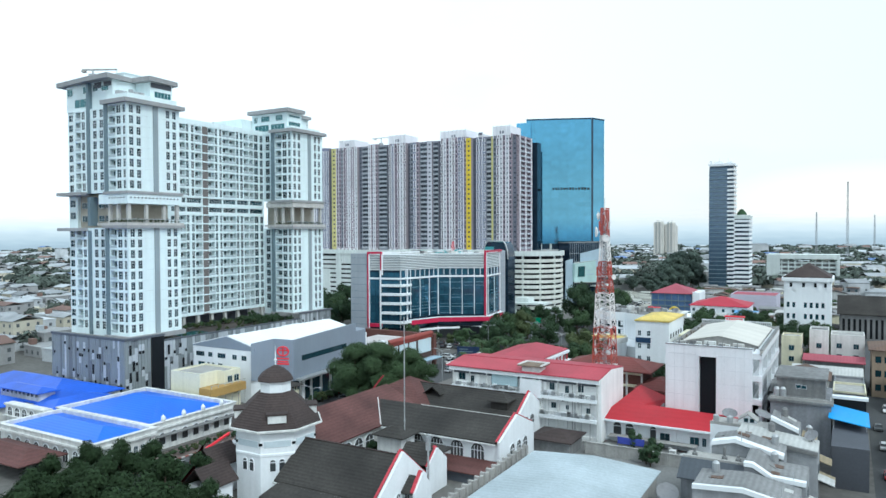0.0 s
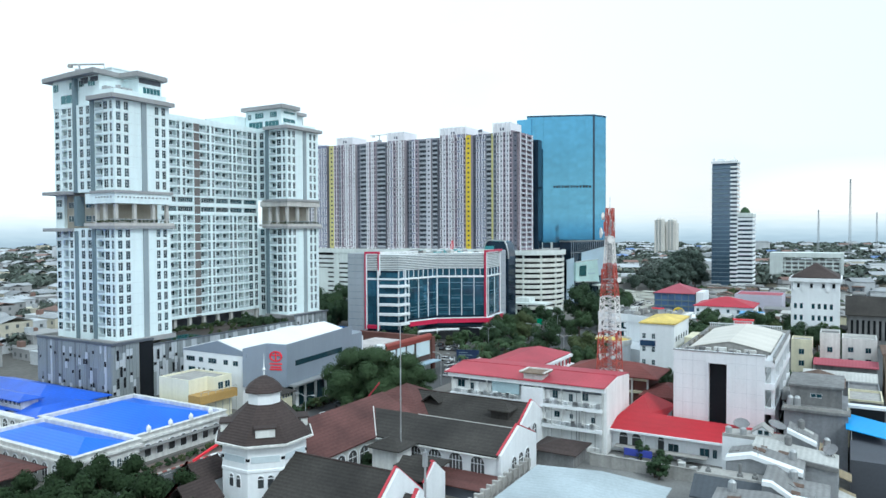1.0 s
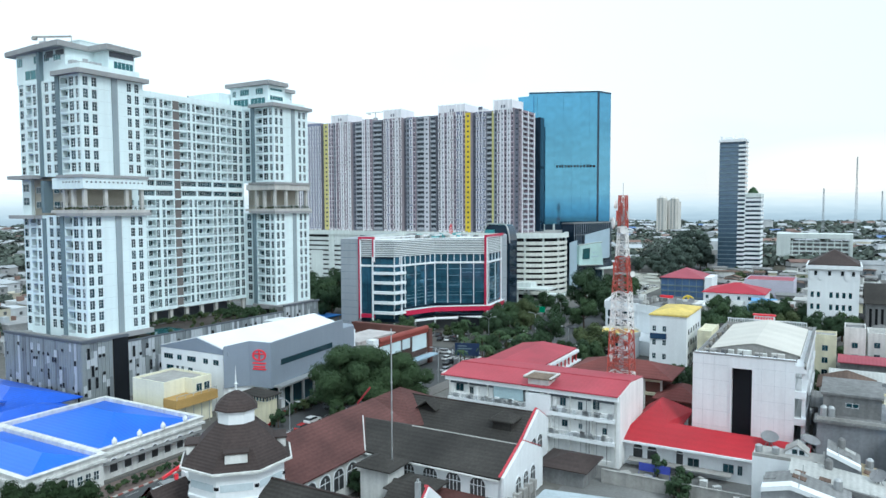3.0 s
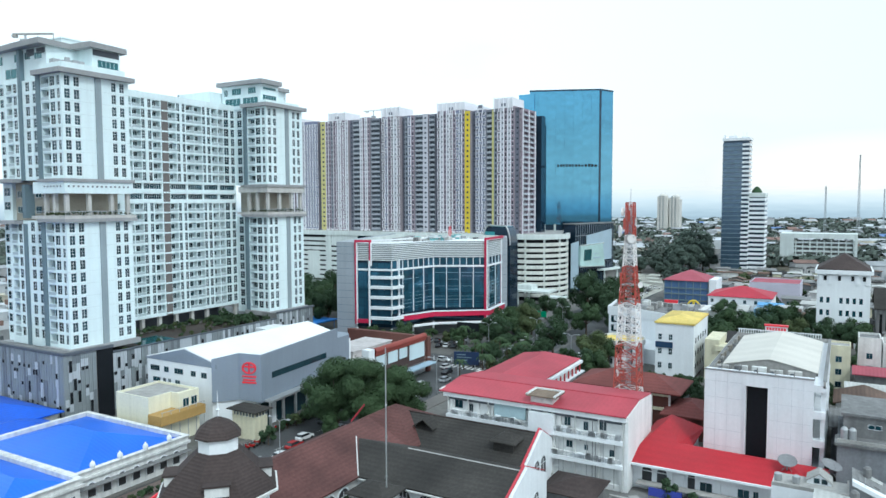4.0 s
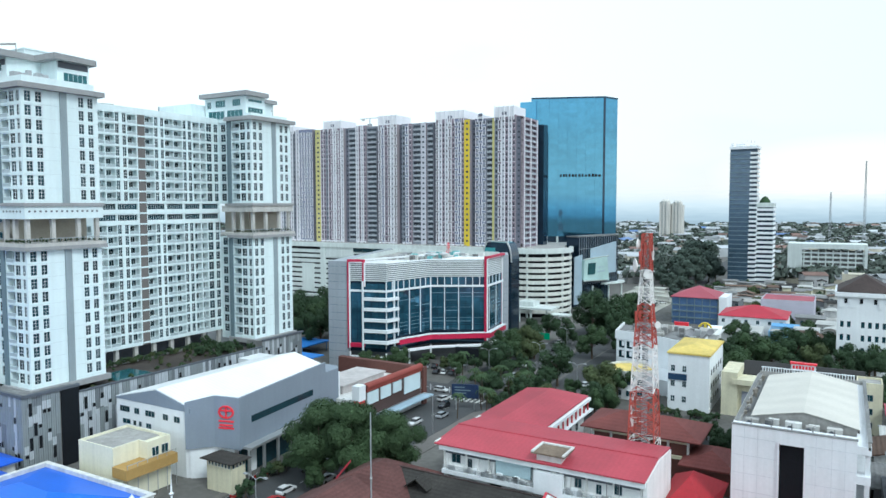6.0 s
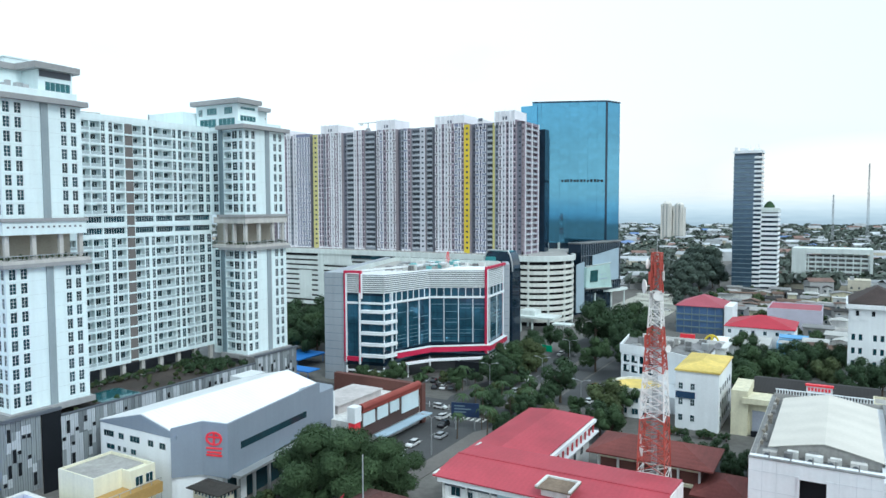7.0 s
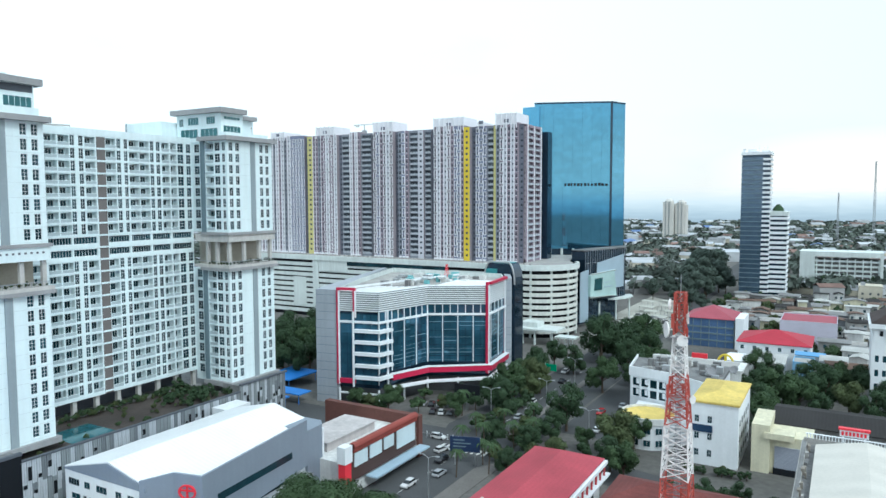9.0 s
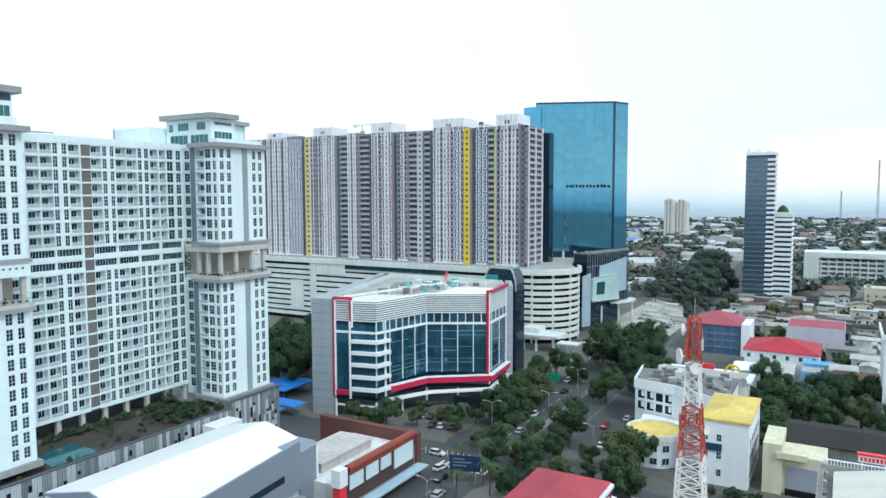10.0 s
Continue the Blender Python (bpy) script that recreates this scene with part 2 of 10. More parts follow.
    def gable_wall(self, p, q, z0, z1, ztop, thick, k=0):
        """A wall from p to q in plan with a triangular head; thickness to its left."""
        p, q = Vector(p), Vector(q)
        d = (q - p).normalized()
        nrm = Vector((-d.y, d.x)) * thick
        mid = (p + q) / 2
        prof = [(p, z0), (q, z0), (q, z1), (mid, ztop), (p, z1)]
        vs = [(a.x, a.y, z) for a, z in prof] + [(a.x + nrm.x, a.y + nrm.y, z) for a, z in prof]
        return self.add(vs, [(0, 1, 2, 3, 4), (9, 8, 7, 6, 5)] + [(i, 5 + i, 5 + (i + 1) % 5, (i + 1) % 5) for i in range(5)], k)

    def mesh(self, name, mats, base=(0, 0, 0)):
        me = bpy.data.meshes.new(name)
        b = Vector(base)
        me.from_pydata([tuple(p - b) for p in self.v], [], self.f)
        for m in mats if isinstance(mats, (list, tuple)) else [mats]:
            me.materials.append(m)
        me.polygons.foreach_set("material_index", self.k)
        me.update()
        return me


BASE = {}


def thing(name, base, label, category, group="", kind=""):
    """An Empty at the base of a thing, to which its parts are joined."""
    ob = new(name)
    ob.empty_display_size = 0.5
    ob.location = base
    BASE[ob] = Vector(base)
    return tagged(ob, label, category, group, kind)


def part(name, solid, mats, parent, label="", kind=""):
    """One mesh under a thing or part, from a solid in world coordinates."""
    ob = new(name, solid.mesh(name, mats, BASE[parent]))
    ob.parent = parent
    BASE[ob] = BASE[parent]
    return tagged(ob, label, kind=kind)


def piece(name, me, at, parent, label=""):
    """An object on a shared mesh, placed in the world by at."""
    ob = new(name, me)
    ob.parent = parent
    ob.matrix_basis = Matrix.Translation(-BASE[parent]) @ at
    BASE[ob] = BASE[parent]
    if me in PANES:
        glass = new("pane", PANES[me])
        glass.parent = ob
        tagged(glass)
    return tagged(ob, label)


def lone(name, solid, mats, base, label, category, group="", kind=""):
    """A thing of one mesh."""
    ob = new(name, solid.mesh(name, mats, base))
    ob.location = base
    BASE[ob] = Vector(base)
    return tagged(ob, label, category, group, kind)


def side(x, y, degrees, z=0.0):
    """The frame of a facade: x along it, y into the building, z up."""
    return pose(x, y, z, 0, 0, degrees)


def punched(s, width, z0, z1, rows, openings, k=0, kback=0):
    """A wall face with recessed openings. rows: heights of the storey floors; openings: (from, to, sill, head, depth)."""
    us = sorted({0.0, width, *[o[0] for o in openings], *[o[1] for o in openings]})
    zs = {z0, z1}
    spans = []
    for r in rows:
        for o in openings:
            spans.append((o[0], o[1], r + o[2], r + o[3], o[4]))
            zs |= {r + o[2], r + o[3]}
    zs = sorted(zs)
    at = {}
    for a, b, c, d, dep in spans:
        for i, u in enumerate(us[:-1]):
            if a - 1e-6 <= u < b - 1e-6:
                for j, z in enumerate(zs[:-1]):
                    if c - 1e-6 <= z < d - 1e-6:
                        at[i, j] = dep
    # whole runs of solid cells along a row share one face
    for j in range(len(zs) - 1):
        i = 0
        while i < len(us) - 1:
            if (i, j) in at:
                i += 1
                continue
            e = i
            while e < len(us) - 1 and (e, j) not in at:
                e += 1
            s.add([(us[i], 0, zs[j]), (us[e], 0, zs[j]), (us[e], 0, zs[j + 1]), (us[i], 0, zs[j + 1])], [(0, 1, 2, 3)], k)
            i = e
    for a, b, c, d, dep in spans:
        s.add([(a, 0, c), (b, 0, c), (b, 0, d), (a, 0, d), (a, dep, c), (b, dep, c), (b, dep, d), (a, dep, d)],
              [(0, 4, 5, 1), (1, 5, 6, 2), (2, 6, 7, 3), (3, 7, 4, 0)], k)
        s.add([(a, dep, c), (b, dep, c), (b, dep, d), (a, dep, d)], [(0, 1, 2, 3)], kback)
    return s


_WIN = {}
PANES = {}


def window_mesh(w, h, cols=2, bars=2, frame_mat=None, pane=None):
    """A window unit: frame, mullions, transoms and glass; x across, y inwards, z up from the sill."""
    frame_mat, pane = frame_mat or FRAME_WHITE, pane or PANE_DARK
    key = (round(w, 2), round(h, 2), cols, bars, frame_mat.name, pane.name)
    if key not in _WIN:
        t = 0.055
        xs = [0, t]
        for i in range(1, cols):
            xs += [w * i / cols - 0.03, w * i / cols + 0.03]
        xs += [w - t, w]
        zs = [0, t]
        for j in range(1, bars):
            zs += [h * j / bars - 0.028, h * j / bars + 0.028]
        zs += [h - t, h]
        at, vs, fs = {}, [], []

        def vert(i, j, y):
            if (i, j, y) not in at:
                at[i, j, y] = len(vs)
                vs.append((xs[i], y, zs[j]))
            return at[i, j, y]

        for i in range(len(xs) - 1):
            for j in range(len(zs) - 1):
                q = [(i, j), (i + 1, j), (i + 1, j + 1), (i, j + 1)]
                if i % 2 and j % 2:
                    for (a, b), (c, d) in zip(q, q[1:] + q[:1]):
                        fs.append((vert(a, b, -0.06), vert(c, d, -0.06), vert(c, d, 0.0), vert(a, b, 0.0)))
                else:
                    fs.append(tuple(vert(a, b, -0.06) for a, b in q))
        s = Solid()
        s.add(vs, fs)
        _WIN[key] = s.mesh("window", [frame_mat])
        g = Solid()
        g.box(t * 0.5, w - t * 0.5, -0.03, -0.006, t * 0.5, h - t * 0.5)
        PANES[_WIN[key]] = g.mesh("pane", [pane])
    return _WIN[key]


def balcony_mesh(w, h, depth, rail=None, pane=None):
    """A loggia's fittings: glazed door and window at the back, a railing wall in front, a ceiling lamp's shadow gap."""
    rail = rail or APT_WHITE
    key = ("bal", round(w, 2), round(h, 2), round(depth, 2), rail.name)
    if key not in _WIN:
        s = Solid()
        # front: slab edge, pale glass and hand rail as one section
        sec = [(-0.10, -0.12), (0.02, -0.12), (0.02, 0.14), (-0.03, 0.14), (-0.03, 0.82), (-0.02, 0.82), (-0.02, 0.92), (-0.12, 0.92), (-0.12, 0.82), (-0.08, 0.82), (-0.08, 0.14), (-0.10, 0.14)]
        n = len(sec)
        s.add([(x, y - depth, z) for x in (0.0, w) for y, z in sec], [(i, (i + 1) % n, n + (i + 1) % n, n + i) for i in range(n)] + [tuple(range(n - 1, -1, -1)), tuple(range(n, 2 * n))])
        s.k[3] = s.k[9] = 2
        # back: door and window leaves between upright frames
        row = [(0.06 * w, 0.0)]
        for i, u in enumerate((0.06, 0.31, 0.56, 0.80)):
            row += [(u * w, -0.06), ((u + 0.022) * w, -0.06)]
            if i < 3:
                row += [((u + 0.022) * w, -0.02), ((0.31, 0.56, 0.80)[i] * w, -0.02)]
        row.append((0.822 * w, 0.0))
        n, b = len(row), len(s.f)
        s.add([(x, y, z) for z in (0.0, h * 0.90) for x, y in row], [(i, i + 1, n + i + 1, n + i) for i in range(n - 1)] + [tuple(range(n, 2 * n))])
        for i in (3, 7, 11):
            s.k[b + i] = 1
        s.box(0.70 * w, 0.92 * w, -0.55, -0.10, 0.05, 0.75, 3)
        _WIN[key] = s.mesh("balcony", [rail, PANE_DARK, FROSTED, STEEL])
    return _WIN[key]

# ---------------------------------------------------------------- ground and streets
def flat(name, poly, z0, z1, mat, label, category, kind="structure"):
    s = Solid()
    s.prism(poly, z0, z1)
    return lone(name, s, mat, (0, 0, 0), label, category, kind=kind)


GROUND_MAT = surf("dusty_city_ground", (0.145, 0.14, 0.13), 0.95, var=0.4, big=0.02, fine=0.6, bump=0.2)
g = Solid()
g.add([(-4400, -4400, 0), (4400, -4400, 0), (4400, 4600, 0), (-4400, 4600, 0), (-4400, -4400, -2), (4400, -4400, -2), (4400, 4600, -2), (-4400, 4600, -2)],
      [(0, 1, 2, 3), (7, 6, 5, 4), (0, 4, 5, 1), (1, 5, 6, 2), (2, 6, 7, 3), (3, 7, 4, 0)])
lone("ground", g, GROUND_MAT, (0, 0, 0), "dusty grey-brown city ground reaching to the horizon", "ground", kind="structure")
flat("road", [(-122, 20), (-106, 20), (-106, 205), (-100, 216), (-98, 330), (-104, 420), (-104, 900), (-122, 900), (-122, 420), (-123, 300), (-128, 232), (-122, 212)], 0.002, 0.02, ASPHALT,
     "worn grey asphalt avenue with several lanes", "road")
flat("road", [(-300, 207), (-122, 210), (-122, 228), (-300, 226)], 0.002, 0.016, ASPHALT, "asphalt side street beside the red-framed office block", "road")
flat("road", [(-100, 214), (-40, 206), (60, 206), (60, 216), (-40, 217), (-97, 228)], 0.002, 0.017, ASPHALT, "asphalt side street behind the red-roofed building", "road")
flat("road", [(-98, 240), (-82, 240), (-82, 330), (-98, 330)], 0.002, 0.013, ASPHALT, "asphalt forecourt road under street trees", "road")
flat("road", [(4.5, 40), (11, 40), (11, 330), (4.5, 330)], 0.002, 0.018, ASPHALT, "narrow asphalt lane between shop houses", "road")
flat("pavement", [(-138, 372), (-112, 366), (-105, 380), (-104, 450), (-116, 505), (-140, 530), (-141, 450), (-126, 404), (-136, 390)], 0.003, 0.06, surf("pale_forecourt_paving", (0.42, 0.41, 0.36), 0.85, var=0.25, big=0.06), "pale paved forecourt before the mall", "pavement")

# ---------------------------------------------------------------- twin-tower apartment complex
STOREYS_UP = [57.0 + 2.93 * i for i in range(8)]
STOREYS_LOW = [17.6 + 2.91 * i for i in range(10)]


surf_joint = surf("faint_grey_joint", (0.58, 0.65, 0.665), 0.8)


def fit_openings(parent, at, rows, openings, pane=None):
    """Sets a window or balcony into each recess of a punched wall."""
    for r in rows:
        for u0, u1, sill, head, depth in openings:
            m = at @ Matrix.Translation((u0, depth, r + sill))
            if depth > 0.8:
                piece("balcony", balcony_mesh(u1 - u0, head - sill, depth), m, parent)
            else:
                piece("window", window_mesh(u1 - u0, head - sill, 2, 3, pane=pane), m, parent)


def tower(yc, length, label, left_extent):
    """A corner tower with two stacks of storeys round an open sky-garden level. yc: the near corner's y."""
    X = -168.5
    t = thing("apartment_tower", (X - 12, yc + 8, 15), label, "apartment tower", "apartment towers")
    xin = X - 8.1
    deep = yc + 2.0
    win = lambda a, b: (a, b, 0.42, 2.62, 0.22)
    bal = lambda a, b: (a, b, 0.10, 2.60, 1.3)
    front = [win(1.6 - 0.9, 2.1), win(3.0, 4.4), win(length - 4.6, length - 3.3), win(length - 2.4, length - 1.1)]
    near = [bal(0.3, 3.2), win(3.5, 5.5), win(6.2, 7.4)]
    wing = xin - 1.5 - left_extent
    if wing > 12:
        # long side wing: balcony and window, dark pier, two windows, small balcony
        side_op = [bal(1.2, 3.6), win(4.0, 5.6), win(9.2, 11.0), win(12.2, 13.9), bal(14.4, wing - 0.1)]
    else:
        side_op = [win(1.0, 3.0), bal(3.6, wing - 0.4)]
    for nm, rows, z0, z1 in (("wall", STOREYS_LOW, 16.0, 46.8), ("wall", STOREYS_UP, 56.6, 80.6)):
        s = Solid()
        s.m = side(X, yc, 90)
        punched(s, length, z0, z1, rows, front)
        s.m = side(xin, yc, 0)
        punched(s, 8.1, z0, z1, rows, near)
        s.m = side(left_extent, deep, 0)
        punched(s, wing, z0, z1, rows, side_op)
        s.m = Matrix()
        # closing faces: back, ends and roof
        s.box(left_extent + 0.01, X - 1.6, deep + 1.6, yc + length, z0, z1)
        s.add([(left_extent, deep, z0), (left_extent, deep + 2, z0), (left_extent, deep + 2, z1), (left_extent, deep, z1)], [(0, 1, 2, 3)])
        s.add([(X, yc + length, z0), (X - 2, yc + length, z0), (X - 2, yc + length, z1), (X, yc + length, z1)], [(0, 1, 2, 3)])
        for zz in (z0, z1):
            s.add([(left_extent, deep, zz), (xin, deep, zz), (xin, yc, zz), (X, yc, zz), (X, yc + length, zz), (left_extent, yc + length, zz)], [(0, 1, 2, 3, 4, 5)])
        part(nm, s, [APT_WHITE], t, "white rendered wall with recessed windows")
        fit_openings(t, side(X, yc, 90), rows, front)
        fit_openings(t, side(xin, yc, 0), rows, near)
        fit_openings(t, side(left_extent, deep, 0), rows, side_op)
        # storey joints on the blank wall
        for r in rows:
            j = Solid()
            j.m = side(X, yc, 90)
            j.box(0.0, length, -0.03, 0.0, r - 0.04, r + 0.01)
            part("joint", j, [surf_joint], t)
        p = Solid()
        p.m = side(X, yc, 90)
        p.box(8.2, 9.7, -0.35, 0.0, z0, z1)
        part("pier", p, [GREY_PAINT], t, "grey painted vertical pier")
        p = Solid()
        p.m = side(xin, yc, 0)
        p.box(-1.5, 0.0, -0.3, 2.0, z0, z1)
        part("pier", p, [surf_slate], t, "slate-blue painted vertical pier")
    # cornices round each stack of storeys
    for z, h, o in ((80.6, 1.1, 1.3), (56.0, 0.7, 0.7), (46.6, 0.8, 1.0), (15.9, 1.2, 0.9)):
        c = Solid()
        c.prism([(xin - 1.6, yc - o), (X + o, yc - o), (X + o, yc + length + o * 0.8), (X - 6, yc + length + o * 0.8), (X - 6, yc + 3), (xin - 1.6, yc + 3)], z, z + h)
        part("cornice", c, [CORNICE], t, "projecting grey cornice")
    # open level: transfer beam, columns, planted terrace
    b = Solid()
    deep_beam = wing > 12
    b.box(xin - 4, X + 0.35, yc - 0.35, yc + length + 0.3, 53.3 if deep_beam else 54.2, 56.0)
    part("transfer_beam", b, [APT_WHITE if deep_beam else CONCRETE_PALE], t, "pale transfer beam over the open level")
    if deep_beam:
        for i in range(14):
            piece("vent_opening", window_mesh(0.5, 0.42, 1, 1, FRAME_GREY, DARK_PAINT), side(X + 0.37, yc, 90) @ Matrix.Translation((0.4 + i * 1.18, 0, 54.7)), t)
        for i in range(6):
            piece("vent_opening", window_mesh(0.5, 0.42, 1, 1, FRAME_GREY, DARK_PAINT), side(xin, yc - 0.37, 0) @ Matrix.Translation((0.5 + i * 1.25, 0, 54.7)), t)
    f = Solid()
    f.box(xin - 4, X + 0.9, yc - 0.9, yc + length + 0.6, 47.4, 48.1)
    part("terrace_slab", f, [CONCRETE_PALE], t)
    for cx, cy in [(X - 0.7, yc + 0.7), (X - 0.7, yc + length * 0.36), (X - 0.7, yc + length * 0.70), (X - 0.7, yc + length - 0.7), (X - 5, yc + 0.7), (xin - 0.4, yc + 0.7)]:
        cl = Solid()
        cl.box(cx - 0.42, cx + 0.42, cy - 0.42, cy + 0.42, 48.1, 54.2)
        part("column", cl, [CONCRETE_PALE], t, "square concrete column")
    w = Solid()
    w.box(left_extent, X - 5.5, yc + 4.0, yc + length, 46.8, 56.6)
    part("core_wall", w, [CREAM_SHADE], t, "recessed cream wall of the open level, shade in its colour")
    if wing > 12:
        for r in (48.6, 52.4):
            for u in (1.5, 4.4, 9.4, 12.4):
                piece("window", window_mesh(2.4, 1.7, 2, 1), side(left_extent, deep + 1.55, 0) @ Matrix.Translation((u, 0, r)), t)
    r = Solid()
    base = 48.1
    r.box(xin - 3.5, X + 0.55, yc - 0.55, yc - 0.45, base + 0.9, base + 1.05).box(X + 0.45, X + 0.55, yc - 0.55, yc + length, base + 0.9, base + 1.05)
    for i in range(26):
        r.box(X + 0.47, X + 0.53, yc - 0.5 + i * length / 25, yc - 0.44 + i * length / 25, base, base + 0.9)
    part("railing", r, [FRAME_GREY], t)
    return t


surf_slate = surf("slate_blue_render", (0.15, 0.205, 0.235), 0.7, var=0.1)
CONCRETE_PALE = surf("pale_concrete", (0.56, 0.545, 0.52), 0.85, var=0.15, streak=0.15)
# cream darkened so the shade of the open level sits in the colour
CREAM_SHADE = surf("shaded_cream_render", (0.40, 0.37, 0.31), 0.85, var=0.15)

TA = tower(122.5, 17.2, "white apartment tower with grey cornices and an open mid level", -195.6)
TB = tower(187.5, 16.3, "white apartment tower with grey cornices beside the glassy towers", -184.0)

# penthouse of the near tower
p = Solid()
p.box(-199.4, -178.2, 125.2, 141, 80.6, 88.2).box(-178.2, -172.2, 132.8, 140.3, 81.7, 88.2).box(-178.2, -169.2, 123.2, 139.4, 81.6, 83.4)
part("penthouse", p, [APT_WHITE], TA, "white set-back penthouse storeys")
p = Solid()
canopy = [(-203.3, 124.4), (-188.5, 123.0), (-176.6, 122.4), (-177.6, 131.0), (-170.4, 131.2), (-171.4, 141.8), (-188, 143), (-203.3, 143)]
p.prism(canopy, 88.2, 89.5)
part("roof_canopy", p, [CORNICE], TA, "oversailing grey flat roof canopy")
for u, z, w, h in ((1.5, 85.2, 2.4, 2.2), (5.0, 81.6, 7.2, 2.4), (9.0, 85.4, 3.0, 2.0), (13.5, 85.6, 2.2, 1.8), (17.5, 85.4, 3.0, 1.6)):
    piece("window", window_mesh(w, h, 3, 1, pane=PANE_TEAL), side(-200.5, 125.18, 0) @ Matrix.Translation((u, 0, z)), TA, "green-tinted glazing")
for y, z, w, h in ((134.2, 83.2, 5.6, 2.6),):
    piece("window", window_mesh(w, h, 5, 1, pane=PANE_TEAL), side(-172.18, y, 90) @ Matrix.Translation((0, 0, z)), TA, "green-tinted glazing")
q = Solid()
for z0, z1 in ((16.0, 46.0), (47.4, 55.6), (56.6, 88.0)):
    q.box(-188.7, -187.5, 124.1, 126.5, z0, z1)
part("pier", q, [surf_slate], TA, "slate-blue pier rising to the roof")
# outer bay facing away from the avenue
q = Solid()
q.box(-199.6, -195.6, 125.6, 146, 16, 80.6)
part("side_bay", q, [APT_WHITE], TA)
for r in STOREYS_LOW + STOREYS_UP + [49.0, 52.5]:
    piece("window", window_mesh(2.6, 2.0, 2, 2), side(-199.1, 125.58, 0) @ Matrix.Translation((0, 0, r + 0.4)), TA)
    q = Solid()
    q.box(-200.9, -199.6, 127.5, 131, r - 0.1, r + 0.9)
    part("balcony", q, [APT_WHITE], TA)
for z in (57.0, 46.8, 15.8):
    q = Solid()
    q.box(-200.8, -189.4, 122.4, 136, z - 0.9, z)
    part("cornice", q, [CORNICE], TA)

p = Solid()
p.box(-192, -180.5, 130.5, 139.5, 89.5, 91.2).box(-192.2, -180.3, 130.3, 139.7, 91.2, 91.45)
part("roof_house", p, [APT_WHITE], TA, "low white roof house")
# flat dark panels on closed walls stand for shaded gaps under the canopy
for x0, x1, y0, z0, z1 in ((-186.2, -183.0, 125.16, 86.3, 88.0), (-182.0, -178.6, 125.16, 86.6, 87.9)):
    p = Solid()
    p.box(x0, x1, y0 - 0.04, y0, z0, z1)
    part("terrace_opening", p, [DARK_PAINT], TA, "dark panel painted as a shaded opening under the canopy")
p = Solid()
p.box(-172.16, -172.12, 133.0, 140.0, 86.7, 88.1)
part("terrace_opening", p, [DARK_PAINT], TA, "dark panel painted as a shaded opening under the canopy")
for x, y, w, h in ((-176.8, 125.0, 1.6, 1.5), (-174.5, 126.0, 1.1, 1.1), (-171.6, 125.4, 0.9, 1.3), (-175.6, 129.4, 1.4, 1.7), (-172.4, 129.0, 1.2, 1.0)):
    p = Solid()
    p.box(x, x + w, y, y + w, 83.4, 83.4 + h)
    part("terrace_unit", p, [STEEL], TA, "grey plant unit on the terrace")

# penthouse of the far tower
p = Solid()
p.box(-189, -172.2, 189.2, 197.0, 80.6, 88.0).box(-187, -174.5, 197.0, 203.0, 80.6, 87.0).box(-172.2, -169.2, 188.2, 203.2, 81.6, 82.8)
part("penthouse", p, [APT_WHITE], TB, "white set-back penthouse storeys")
p = Solid()
p.box(-190.2, -170.7, 187.9, 197.2, 88.0, 89.3).box(-188, -173.2, 197.2, 203.4, 87.0, 88.1)
part("roof_canopy", p, [CORNICE], TB, "oversailing grey flat roof canopy")
for u, z, w, h in ((1.5, 81.7, 6.6, 2.4), (9.2, 81.7, 6.4, 2.4), (1.0, 85.0, 1.6, 2.0), (4.5, 85.2, 4.0, 2.0), (11.5, 85.2, 3.2, 2.0)):
    piece("window", window_mesh(w, h, 4, 1, pane=PANE_TEAL), side(-189, 189.18, 0) @ Matrix.Translation((u, 0, z)), TB, "green-tinted glazing")
for y, z, w, h in ((190.0, 82.4, 6.0, 2.4), (190.2, 86.4, 5.6, 0.8)):
    piece("window", window_mesh(w, h, 5, 1, pane=PANE_TEAL), side(-172.18, y, 90) @ Matrix.Translation((0, 0, z)), TB, "green-tinted glazing")
p = Solid()
p.box(-204, -189.4, 184.5, 192, 80.8, 86.2)
p.box(-204.2, -203.8, 184.3, 184.8, 80.8, 86.3, 1)
part("lift_room", p, [APT_WHITE, GREY_PAINT], TB, "plain white lift machine room")

# the slab between the towers
SLAB = thing("apartment_slab", (-192, 164, 17), "white apartment slab with rows of recessed balconies between two towers", "apartment block")
slab_rows = [19.1 + 2.925 * i for i in range(11)] + STOREYS_UP
Y0 = 139.7
cols = []
for a, b in ((149.1, 151.7), (152.2, 154.7), (158.7, 161.1), (164.1, 166.5), (170.4, 173.0), (173.4, 176.0), (180.0, 182.1), (182.7, 184.4), (141.5, 144.2), (144.8, 147.4)):
    cols.append((a - Y0 - 0.08, b - Y0 + 0.12, 0.10, 2.55, 1.3))
for a, b in ((155.1, 156.1), (157.2, 158.2), (167.0, 168.0), (169.0, 169.9), (176.5, 177.5), (178.3, 179.4), (185.0, 186.8), (187.8, 189.2)):
    cols.append((a - Y0 - 0.06, b - Y0 + 0.08, 0.30, 2.68, 0.22))
cols.sort()
tall = [(149.1 - Y0, 154.7 - Y0, 0.85, 2.45, 0.5), (155.1 - Y0, 161.1 - Y0, 0.85, 2.45, 0.5), (164.1 - Y0, 169.9 - Y0, 0.85, 2.45, 0.5), (170.4 - Y0, 176.0 - Y0, 0.85, 2.45, 0.5), (176.5 - Y0, 182.1 - Y0, 0.85, 2.45, 0.5), (182.7 - Y0, 189.0 - Y0, 0.85, 2.45, 0.5)]
F = side(-184, Y0, 90)
s = Solid()
